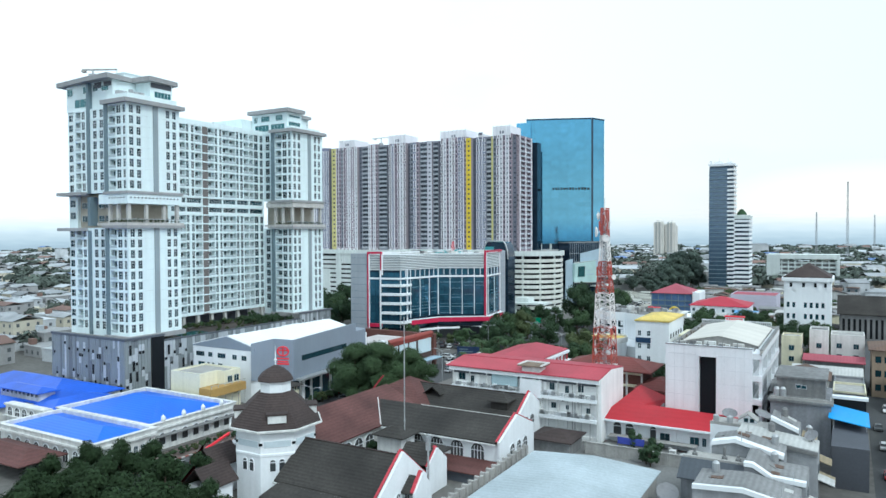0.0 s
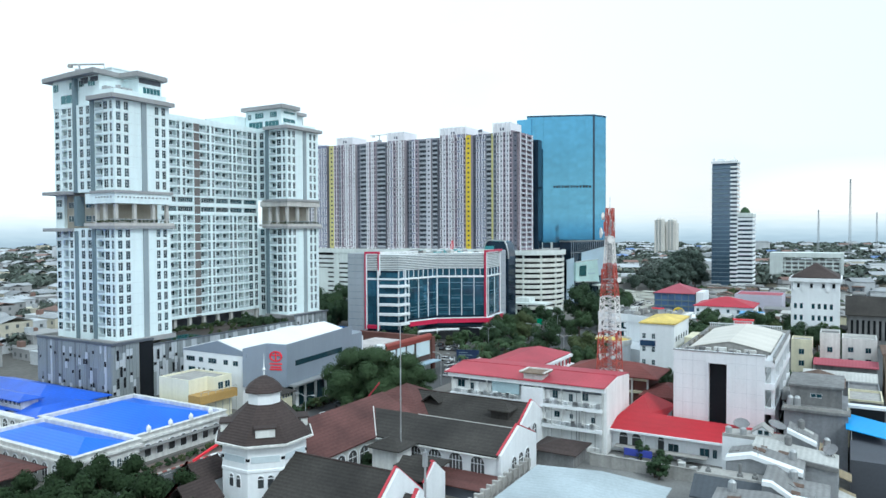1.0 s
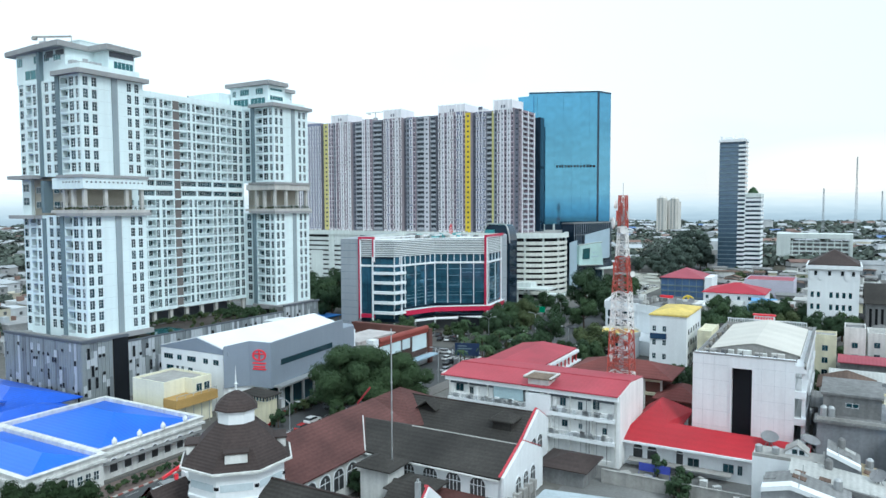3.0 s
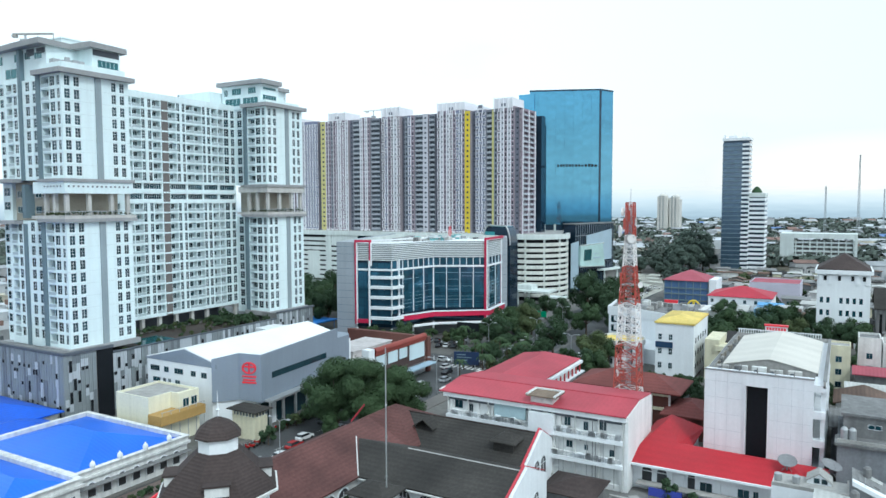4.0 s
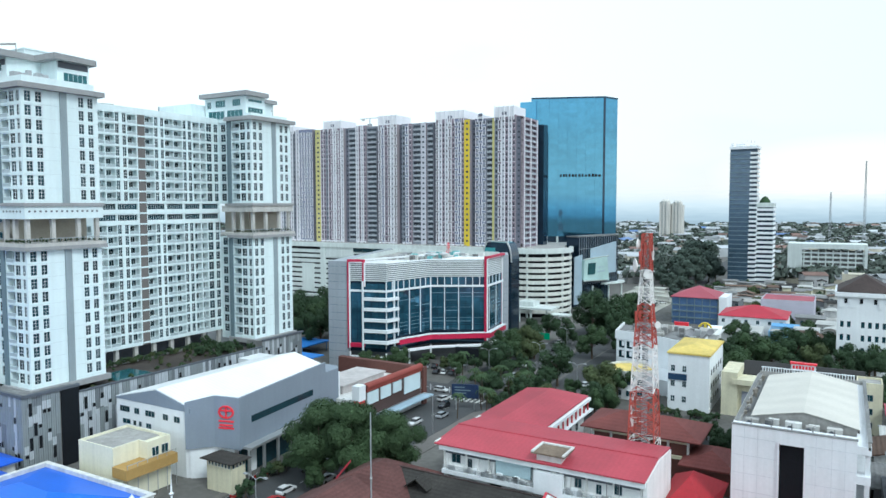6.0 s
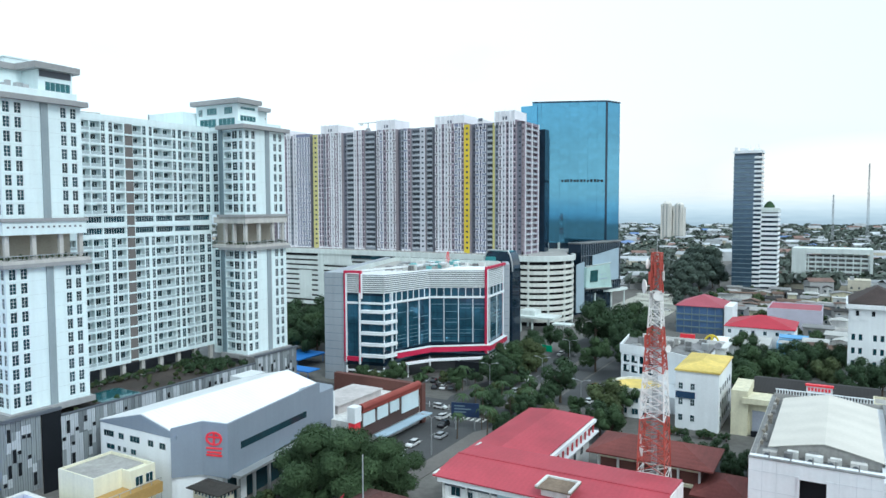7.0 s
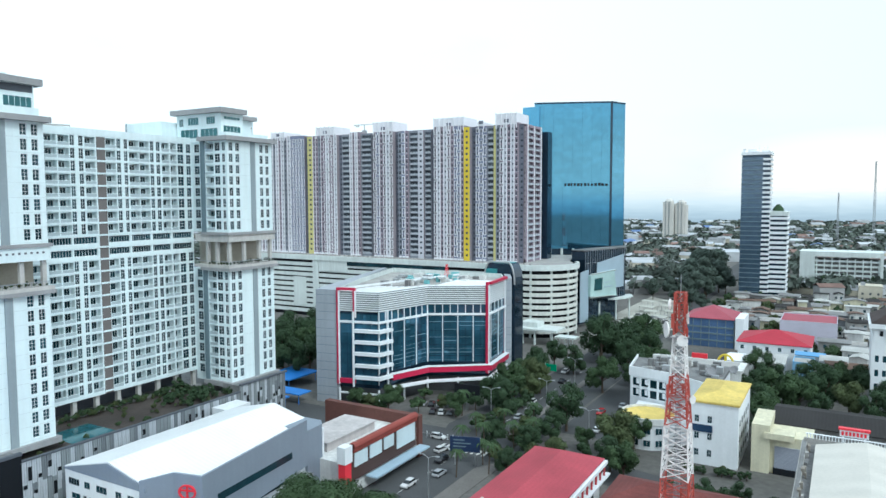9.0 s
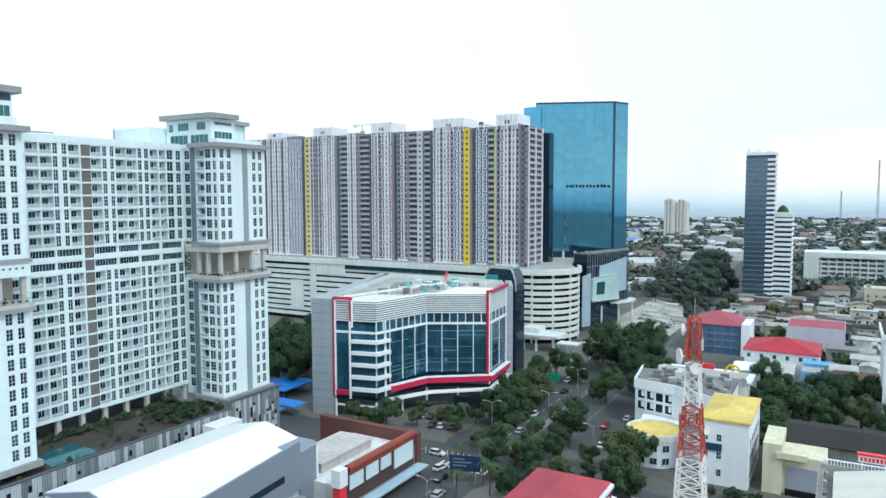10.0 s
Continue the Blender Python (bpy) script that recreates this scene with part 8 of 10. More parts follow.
TH = thing("shop_house", (0, 160, 0), "dark shop house with a bright blue sheet awning", "shop house")
s = Solid()
s.box(-2.2, 3.6, 140, 172, 0, 7.4)
part("wall", s, [surf("blue_grey_wall", (0.075, 0.08, 0.095), 0.8, var=0.15)], TH)
s = Solid()
s.add([(-2.9, 153.6, 9.0), (3.9, 150.4, 8.7), (3.9, 160.6, 9.1), (-2.9, 164.6, 9.4), (-2.9, 153.6, 9.15), (3.9, 150.4, 8.85), (3.9, 160.6, 9.25), (-2.9, 164.6, 9.55)], [(3, 2, 1, 0), (4, 5, 6, 7), (0, 1, 5, 4), (1, 2, 6, 5), (2, 3, 7, 6), (3, 0, 4, 7)])
part("blue_awning", s, [ribbed("bright_blue_awning", (0.03, 0.32, 0.75), 0.8, 1, 0.5, 0.06, 0.04, 0.08)], TH, "bright blue corrugated awning")
for x in (-2.0, 3.4):
    for y in (152.6, 159.4):
        s = Solid()
        s.tube((x, y, 7.4), (x, y, 9.0), 0.08, 6)
        part("post", s, [STEEL], TH)
s = Solid()
s.box(-2.6, 4.0, 165.6, 167.6, 10.4, 10.9)
s.box(-2.2, 3.6, 165.4, 172, 7.4, 10.4, 1)
part("white_ledge", s, [WHITE, BLACK], TH)

# ---------------------------------------------------------------- around the lane, further back
def flat_block(name, x0, x1, y0, y1, z, wall, roof, label, cat="building", wins=0, win_mat=None, par=0.6, storey=3.2, group=""):
    """A plain flat-roofed block with parapet and rows of windows on its south and east faces."""
    t = thing(name, ((x0 + x1) / 2, (y0 + y1) / 2, 0), label, cat, group)
    s = Solid()
    s.box(x0, x1, y0, y1, 0, z)
    part("wall", s, [wall], t)
    s = Solid()
    s.strip([(x0, y0), (x1, y0), (x1, y1), (x0, y1)], -0.25, z, z + par, 0, True)
    s.box(x0 + 0.25, x1 - 0.25, y0 + 0.25, y1 - 0.25, z, z + 0.1, 1)
    part("roof", s, [wall, roof], t)
    if wins:
        rows = int(z // storey)
        for r in range(rows):
            for i in range(wins):
                u = (x1 - x0) * (i + 0.5) / wins - 0.7
                piece("window", window_mesh(1.4, 1.5, 2, 1, FRAME_GREY), side(x0, y0 - 0.02, 0, r * storey + 1.0) @ Matrix.Translation((u, 0, 0)), t)
            n2 = max(1, int((y1 - y0) / 3.4))
            for i in range(n2):
                u = (y1 - y0) * (i + 0.5) / n2 - 0.7
                piece("window", window_mesh(1.4, 1.5, 2, 1, FRAME_GREY), side(x1 + 0.02, y0, 90, r * storey + 1.0) @ Matrix.Translation((u, 0, 0)), t)
    return t


def roofed(name, x0, x1, y0, y1, z, zr, wall, roof, label, cat="house", kind="hip", wins=0):
    t = thing(name, ((x0 + x1) / 2, (y0 + y1) / 2, 0), label, cat)
    s = Solid()
    s.box(x0 + 0.6, x1 - 0.6, y0 + 0.6, y1 - 0.6, 0, z)
    part("wall", s, [wall], t)
    s = Solid()
    if kind == "hip":
        s.hip(x0, x1, y0, y1, z, zr, 0.25)
    else:
        s.gable(x0, x1, y0, y1, z, zr, kind, 0.25)
        if kind == "x":
            for x in (x0 + 0.65, x1 - 0.65):
                s.add([(x, y0 + 0.6, z), (x, y1 - 0.6, z), (x, (y0 + y1) / 2, zr)], [(0, 1, 2)], 1)
        else:
            for y in (y0 + 0.65, y1 - 0.65):
                s.add([(x0 + 0.6, y, z), (x1 - 0.6, y, z), ((x0 + x1) / 2, y, zr)], [(0, 1, 2)], 1)
    part("roof", s, [roof, wall], t)
    for i in range(wins):
        u = (x1 - x0) * (i + 0.5) / wins - 0.6
        piece("window", window_mesh(1.2, 1.5, 2, 1, FRAME_GREY), side(x0, y0 + 0.58, 0, z - 2.6) @ Matrix.Translation((u, 0, 0)), t)
    return t


flat_block("house", -16.4, -11.2, 226, 233, 14.2, CREAM, CONCRETE, "slim cream stair tower with small openings", "house", 1)
flat_block("house", -4.0, 4.6, 236, 246, 14.0, WHITE_DIRTY, CONCRETE, "stained white flat-roofed house", "house", 2)
roofed("market_shed", -10.8, 4.6, 222, 233, 8.6, 9.6, CONCRETE_DARK, ROOF_PINK, "low shed with a faded pink-red roof", "shed", "x")
flat_block("house", -9.5, -4.5, 233.5, 242, 15.5, WHITE_DIRTY, CONCRETE_DARK, "narrow white house with dark open balconies", "house", 1)
roofed("house", -15, -4, 172, 186, 9.0, 10.4, GREY_WALL2, ROOF_GREY, "grey house with an old sheet roof", "house", "x")
roofed("house", -14.5, -3, 188, 200, 9.5, 11.2, WHITE_DIRTY, ROOF_RUST, "white house with a rusted sheet roof", "house", "y")
flat_block("house", -2.5, 3.8, 175, 186, 9.6, CREAM, CONCRETE, "cream flat-roofed shop house", "house", 2)
roofed("house", -12.5, 3.8, 203, 214, 8.4, 9.6, GREY_WALL2, ROOF_PALE, "low house with a dull zinc roof", "house", "x")
flat_block("house", -2.5, 3.8, 189, 200, 8.4, GREY_WALL2, CONCRETE_DARK, "grey flat-roofed shop house", "house", 2)
for y0, y1, z, wl_, rf in ((122, 134, 6.5, GREY_WALL2, ROOF_GREY), (136, 150, 8.0, WHITE_DIRTY, ROOF_PALE), (152, 166, 9.0, GREY_WALL2, ROOF_GREY), (168, 184, 7.5, WHITE_DIRTY, ROOF_RUST), (204, 222, 9.5, CREAM, ROOF_GREY)):
    roofed("shop_house", 12.5, 26, y0, y1, z, z + 1.6, wl_, rf, "shop house across the narrow lane", "shop house", "y", 3)
BK = thing("house", (14, 232, 0), "three-storey brown house with white window frames", "house")
s = Solid()
s.m = side(6, 222.5, 0)
punched(s, 18, 0, 12.6, [1.2, 5.0, 8.8], [(0.8 + i * 2.1, 2.2 + i * 2.1, 0.5, 2.3, 0.25) for i in range(8)], 0, 1)
s.m = Matrix()
s.box(6, 24, 223, 238, 0, 12.5)
part("wall", s, [surf("brown_cream_render", (0.34, 0.26, 0.19), 0.85, var=0.2, streak=0.2), PANE_DARK], BK)
s = Solid()
s.hip(5.2, 24.8, 221.8, 239, 12.6, 15, 0.25)
part("roof", s, [ROOF_RUST], BK)

# white block with a brown hipped roof, and the dark steep-roofed church-like hall
HB = thing("office_building", (-13, 316, 0), "white six-storey block with a brown hipped roof", "office building")
s = Solid()
s.m = side(-21.4, 305, 0)
punched(s, 16.2, 0, 25.6, [2, 6.2, 10.4, 14.8], [(1.0 + i * 2.0, 2.0 + i * 2.0, 0.6, 2.6, 0.25) for i in (0, 1, 3, 4, 5, 6)], 0, 1)
s.m = side(-5.2, 305, 90)
punched(s, 22, 0, 25.6, [2, 6.2, 10.4, 14.8], [(1.5 + i * 2.6, 2.6 + i * 2.6, 0.6, 2.6, 0.25) for i in range(8)], 0, 1)
s.m = Matrix()
s.box(-21.3, -5.6, 305.4, 327, 0, 25.5)
part("wall", s, [WHITE, PANE_DARK], HB)
s = Solid()
s.box(-22.2, -4.4, 304.2, 328, 25.6, 27.0)
part("cornice", s, [WHITE], HB)
s = Solid()
s.hip(-21.6, -5.0, 304.8, 327.4, 27.0, 32.4, 0.3)
part("roof", s, [TILE_BROWN], HB)
for x in (-20.8, -17.8, -9.6, -6.6):
    s = Solid()
    s.box(x, x + 1.0, 304.7, 305.0, 22.0, 25.4)
    part("pilaster", s, [WHITE], HB)
for x in (-19.4, -15, -11, -7.6):
    s = Solid()
    s.box(x, x + 0.9, 304.9, 305.02, 23.4, 25.0)
    part("vent_opening", s, [BLACK], HB)
CH = thing("church_hall", (20, 336, 0), "long grey hall with tall narrow windows and dark roof", "hall")
s = Solid()
s.m = side(-2.5, 326, 0)
punched(s, 60, 0, 11.4, [1.5], [(1.0 + i * 1.9, 1.9 + i * 1.9, 0.5, 8.2, 0.4) for i in range(30)], 0, 1)
s.m = Matrix()
s.box(-2.4, 57.5, 326.5, 344, 0, 11.3)
part("wall", s, [CONCRETE_DARK, BLACK], CH)
s = Solid()
s.gable(-3.4, 58.5, 325, 345, 11.4, 18.2, "x", 0.3)
s.add([(-2.4, 326.4, 11.3), (-2.4, 344, 11.3), (-2.4, 335, 17.9)], [(0, 1, 2)], 1)
part("roof", s, [TILE_DARK, CONCRETE_DARK], CH)

# cream house and dark-roofed sheds behind the white office
CB = thing("house", (-41, 242, 0), "cream stepped house with a grey shutter", "house")
s = Solid()
s.box(-47.4, -43.4, 236, 250, 0, 11.6).box(-43.4, -34.4, 237.2, 250, 0, 9.0).box(-44.6, -38.2, 235.4, 240, 8.6, 10.0)
part("wall", s, [CREAM], CB)
s = Solid()
s.box(-42.4, -35.2, 236.9, 237.18, 1.2, 6.6)
part("shutter", s, [ribbed("grey_roller_shutter", (0.34, 0.36, 0.42), 0.3, 2, 0.5)], CB, "grey roller shutter")
s = Solid()
s.box(-42.6, -35.0, 236.3, 237.1, 0, 1.4)
part("base_vent", s, [BLACK], CB)
roofed("shed", -44, -14, 247, 266, 9.0, 10.8, CONCRETE_DARK, ROOF_DARK, "long shed with a dark sheet roof", "shed", "x")
s = Solid()
s.box(-29.2, -24.4, 207.8, 208.4, 20.0, 21.3)
s.box(-29.4, -24.2, 207.6, 208.6, 21.3, 21.7, 1)
for x in (-28.6, -25.0):
    s.tube((x, 208.1, 0), (x, 208.1, 20.0), 0.2, 6)
for i in range(7):
    s.box(-28.9 + i * 0.62, -28.5 + i * 0.62, 207.74, 207.8, 20.3, 21.0, 1)
lone("sign_tower", s, [WHITE, RED_SIGN], (-26.8, 208.1, 0), "white sign box with red top edge on tall posts", "sign")

# white and yellow bank-like building with a round porch
YELLOW_ROOF = surf("yellow_roof_paint", (0.68, 0.52, 0.14), 0.7, var=0.22, streak=0.15)
YB = thing("office_building", (-66, 258, 0), "white building with yellow roofs and a round porch", "office building")
s = Solid()
s.box(-61.0, -50.2, 234.6, 258, 0, 15.4)
part("front_block", s, [WHITE], YB, "white rendered wall")
s = Solid()
s.prism([(-87, 286), (-85, 268.4), (-73, 265.6), (-61, 258.02), (-58.6, 258.02), (-58.6, 286)], 0, 12.4)
part("rear_wing", s, [WHITE], YB, "white rendered wall")
s = Solid()
s.prism([(-80.4, 250), (-61.02, 246), (-61.02, 257.9), (-73, 265.5), (-82, 266.5)], 0, 4.6)
part("link_block", s, [WHITE], YB, "white rendered wall")
s = Solid()
s.box(-61.3, -49.9, 234.3, 258.3, 15.4, 15.8).hip(-61.0, -50.2, 234.6, 258, 15.8, 17.2, 0.1, 0, 8)
part("yellow_roof", s, [YELLOW_ROOF], YB, "yellow painted flat roof")
s = Solid()
s.prism([(-87, 286), (-85, 268.4), (-73, 265.6), (-61, 258), (-58.6, 258), (-58.6, 286)], 12.4, 13.4)
part("roof_deck", s, [CONCRETE_DARK], YB)
s = Solid()
s.strip([(-87, 286), (-85, 268.4), (-73, 265.6), (-61, 258)], 0.35, 11.6, 14.4)
part("parapet", s, [WHITE], YB, "white roof parapet")
s = Solid()
s.box(-82, -56, 284, 295, 0, 12.6).box(-83, -55, 283.5, 295.6, 12.6, 13.0)
part("rear_block", s, [WHITE_DIRTY], YB)
s = Solid()
s.box(-82, -57, 285, 294.6, 13.0, 13.1)
part("rear_roof", s, [CONCRETE], YB)
YA = math.degrees(math.atan2(-2.8, 12.0))
for r in (5.6, 8.8):
    s = Solid()
    s.m = side(-84.8, 268.35, YA)
    s.box(0.5, 11.8, -0.10, 0.3, r, r + 2.3)
    part("window_band", s, [PANE_DARK], YB, "dark glazed window band")
    for i in range(5):
        s = Solid()
        s.m = side(-84.8, 268.35, YA)
        s.box(0.2 + i * 2.8, 0.8 + i * 2.8, -0.35, 0.1, r - 0.3, r + 2.6)
        part("window_pier", s, [WHITE], YB, "white pier between windows")
    for i in (0, 1, 3):
        s = Solid()
        s.m = side(-84.8, 268.35, YA)
        s.box(1.9 + i * 2.8, 2.8 + i * 2.8, -0.16, -0.1, r + 0.6, r + 2.2)
        part("blind", s, [WHITE], YB, "white window blind")
s = Solid()
arcp = [(-73.6 + 6.8 * math.cos(math.radians(a)), 244.4 + 6.8 * math.sin(math.radians(a))) for a in range(0, 360, 12)]
s.prism(arcp, 0, 7.4)
part("porch_wall", s, [WHITE], YB)
s = Solid()
s.prism(arcp, 7.4, 7.7)
part("porch_roof", s, [YELLOW_ROOF], YB, "yellow half-round porch roof")
s = Solid()
s.strip(arcp, 0.4, 6.6, 8.3, 0, True)
part("porch_parapet", s, [WHITE_DIRTY], YB)
for a in (205, 230, 255, 280, 305):
    x, y = -73.6 + 6.8 * math.cos(math.radians(a)), 244.4 + 6.8 * math.sin(math.radians(a))
    for z in (1.0, 4.2):
        piece("window", window_mesh(1.8, 1.7, 2, 1, FRAME_WHITE), side(x, y, a + 90, z) @ Matrix.Translation((-0.9, -0.12, 0)), YB)
for r in (2.2, 6.4, 10.6):
    for x in (-60.2, -57.2):
        piece("window", window_mesh(1.1, 1.7, 2, 2, FRAME_WHITE), side(x, 234.58, 0, r), YB)
for r in (2.2, 6.0, 9.8):
    for i in range(5):
        piece("window", window_mesh(1.4, 1.6, 2, 1, FRAME_GREY), side(-50.18, 237 + i * 4, 90, r), YB)
s = Solid()
s.box(-60.9, -56.0, 234.3, 234.6, 8.3, 10.0)
part("dark_band", s, [surf("dark_blue_glass_band", (0.03, 0.06, 0.12), 0.2)], YB)
ry = random.Random(4)
for i in range(44):
    s = Solid()
    x, y = ry.uniform(-83, -61), ry.uniform(268, 282)
    h = ry.uniform(0.5, 2.2)
    s.box(x, x + ry.uniform(1, 2.4), y, y + ry.uniform(1, 2), 13.6, 13.6 + h)
    part("roof_unit", s, [ry.choice([STEEL, CONCRETE, CONCRETE_DARK, CONCRETE_DARK, WHITE_DIRTY])], YB)
sat_dish(-62, 270, 13.6, 1.5, 20, 45, "white satellite dish on a flat roof")
sat_dish(-56.5, 276, 13.6, 1.3, -20, 45, "white satellite dish on a flat roof")
s = Solid()
for i in range(12):
    a = math.pi * i / 11
    b = math.pi * (i + 1) / 11
    s.tube((-62.6 + 2.5 * math.cos(a), 303.2, 10 + 3.4 * math.sin(a)), (-62.6 + 2.5 * math.cos(b), 303.2, 10 + 3.4 * math.sin(b)), 0.4, 6)
s.box(-65.5, -64.7, 302.8, 303.6, 0, 10).box(-60.5, -59.7, 302.8, 303.6, 0, 10).box(-63.0, -62.2, 302.8, 303.6, 10, 13.2)
lone("sign_pylon", s, YELLOW, (-62.6, 303.2, 0), "yellow arched roadside sign", "sign")
s = Solid()
s.box(-73.0, -68.0, 301.2, 301.8, 9.4, 13.4).tube((-70.5, 301.5, 0), (-70.5, 301.5, 9.6), 0.4, 8)
lone("sign_pylon", s, RED_SIGN, (-70.5, 301.5, 0), "red roadside sign board on a post", "sign")

# mid-distance landmarks
CITY_BLUE = surf("sky_blue_sheet", (0.16, 0.36, 0.62), 0.6, var=0.15)
roofed("hall", -64.5, -38.5, 344, 368, 10.4, 14.2, WHITE, surf("crimson_roof_sheet", (0.42, 0.02, 0.045), 0.6, var=0.15, streak=0.1), "white hall with a bright red roof", "hall", "hip", 6)
t = roofed("shop_building", -91, -69.4, 380, 404, 12.4, 17.0, surf("blue_shop_wall", (0.085, 0.15, 0.29), 0.4, var=0.3), ROOF_PINK, "blue glazed shop building with a red hipped roof", "shop", "hip")
for z in (2.6, 5.6, 8.4):
    s = Solid()
    s.box(-90.6, -69.8, 380.3, 380.58, z, z + 0.7)
    part("pale_strip", s, [surf_slate], t)
for i in range(7):
    s = Solid()
    s.box(-90.4 + i * 3.4, -90.1 + i * 3.4, 380.2, 380.58, 0, 12)
    part("mullion", s, [surf_slate], t)
s = Solid()
s.box(-69.2, -65.8, 379, 396, 0, 13.6)
part("white_wing", s, [WHITE], t)
for x0, x1, y0, y1, z, wl_, rf in ((-66, -56, 326, 340, 6.6, WHITE_DIRTY, SHED_WHITE), (-55, -46, 324, 342, 7.4, WHITE_DIRTY, ROOF_PALE), (-36, -27, 334, 346, 7.8, WHITE, ROOF_PALE), (-44, -34, 344.5 - 5, 343.5, 8.2, WHITE_DIRTY, CITY_BLUE)):
    roofed("shed", x0, x1, y0, y1, z, z + 1.0, wl_, rf, "low market shed with a pale sheet roof" if rf is not CITY_BLUE else "low shed with a sky blue sheet roof", "shed", "x")
flat_block("warehouse", -53, -31, 394, 418, 11.6, surf("lilac_render", (0.50, 0.48, 0.56), 0.8, var=0.1), ROOF_PINK, "lilac-grey warehouse with a dull red roof", "warehouse")
roofed("shed", -84, -62, 306, 322, 6.4, 8.8, WHITE, SHED_WHITE, "low shed with a white roof", "shed", "x")
flat_block("house", -44, -37.5, 328, 338, 7.6, surf("sky_blue_render", (0.24, 0.44, 0.66), 0.7, var=0.1), CONCRETE, "small flat-roofed house painted sky blue", "house", 2)
for x, top, d0 in ((1500, 108, 900), (1445, 72, 1000), (1548, 70, 1100)):
    u = (x - 784) / 1245.0
    px, py = d0 * (-0.4985 + u * 0.8669), d0 * (0.8669 + u * 0.4985)
    s = Solid()
    h0 = 1.6
    for sx, sy in ((-1, -1), (1, -1), (0, 1)):
        s.tube((px + sx * h0, py + sy * h0, 0), (px + sx * 0.5, py + sy * 0.5, top), 0.28, 5)
    for i in range(24):
        z = top * i / 24
        s.tube((px - h0, py - h0, z), (px + h0, py - h0, z + top / 24), 0.14, 4)
    lone("guyed_mast", s, FRAME_GREY, (px, py, 0), "tall thin grey radio mast far off", "mast", "far radio masts")

MID_TAKEN = [(-66, -36, 342, 372), (-93, -64, 376, 406), (-55, -29, 392, 420), (-86, -60, 304, 324), (-46, -35, 326, 340), (-24, -2, 302, 330), (-96, -46, 540, 580), (-88, -46, 228, 300), (-70, -60, 299, 303), (-128, -94, 300, 540)]
rmid = random.Random(41)
MID_WALL = [WHITE_DIRTY, CREAM, GREY_WALL2, WHITE_DIRTY, CONCRETE]
n_mid = 0
YARD = []
for gy in range(0, 26):
    for gx in range(0, 12):
        x, y = -92 + gx * 8.6 + rmid.uniform(-1, 1), 326 + gy * 8.4 + rmid.uniform(-1, 1)
        w, d = rmid.choice([5.5, 7.0, 8.2, 9.5, 12.5]), rmid.choice([5.0, 6.4, 8.0, 9.0])
        if any(a - w / 2 < x < b + w / 2 and c - d / 2 < y < e + d / 2 for a, b, c, e in MID_TAKEN) or rmid.random() < 0.20:
            YARD.append((x, y))
            continue
        if not (-0.9 * y + 150 < x < 12) or x < -0.5 * y + 130 and y < 400:
            continue
        z = rmid.choice([3.0, 3.6, 4.4, 5.6, 6.4, 7.6])
        mh = roofed("house", x - w / 2, x + w / 2, y - d / 2, y + d / 2, z, z + rmid.uniform(0.5, 1.3), rmid.choice(MID_WALL), rmid.choice([ROOF_GREY, ROOF_PALE, ROOF_GREY, ROOF_RUST, ROOF_DARK, CONCRETE, ROOF_RUST]), "small low town house with a sheet roof", "house", rmid.choice(["x", "y", "x", "hip"]), rmid.choice([0, 2]))
        mh.rotation_euler = (0, 0, radians(rmid.uniform(-14, 14)))
        n_mid += 1
print("mid houses", n_mid)

# ---------------------------------------------------------------- trees
# the fourth leaf colour, for far trees only, is paled to imitate haze
LEAF = [surf("leaf_deep", (0.046, 0.078, 0.039), 0.8, var=0.3, island=0.22, spec=0.2), surf("leaf_mid", (0.058, 0.095, 0.043), 0.8, var=0.3, island=0.22, spec=0.2), surf("leaf_olive", (0.080, 0.103, 0.045), 0.8, var=0.3, island=0.22, spec=0.2),
        surf("leaf_hazed_green", (0.088, 0.118, 0.096), 0.8, var=0.3, island=0.3, spec=0.2), surf("leaf_dark", (0.030, 0.052, 0.022), 0.8, var=0.3, island=0.3, spec=0.15)]
BARK = surf("tree_bark", (0.10, 0.075, 0.055), 0.9, var=0.3, bump=0.4)


def leaf_cloud(rng, lobes, count, size):
    """Small leaf sprays spread through the shells of several lobes."""
    s = Solid()
    vs, fs = [], []
    for _ in range(count):
        cx, cy, cz, rx, rz = rng.choice(lobes)
        while True:
            d = Vector((rng.gauss(0, 1), rng.gauss(0, 1), rng.gauss(0, 1)))
            if d.length > 0.1:
                break
        d.normalize()
        k = rng.uniform(0.62, 1.06) * (0.85 + 0.25 * noise.noise(Vector((d.x * 2 + cx, d.y * 2 + cy, d.z * 2))))
        p = Vector((cx + d.x * rx * k, cy + d.y * rx * k, cz + d.z * rz * k))
        nrm = (d + Vector((rng.gauss(0, .26), rng.gauss(0, .26), rng.gauss(0.25, .26)))).normalized()
        e = nrm.orthogonal().normalized()
        e.rotate(Matrix.Rotation(rng.uniform(0, 6.28), 3, nrm))
        g = nrm.cross(e)
        a, b = size * rng.uniform(0.6, 1.3), size * rng.uniform(0.4, 0.9)
        i = len(vs)
        vs += [p - e * a, p + g * b - nrm * a * .15, p + e * a, p - g * b - nrm * a * .15]
        fs.append((i, i + 1, i + 2, i + 3))
    s.v, s.f, s.k = vs, fs, [0] * len(fs)
    return s


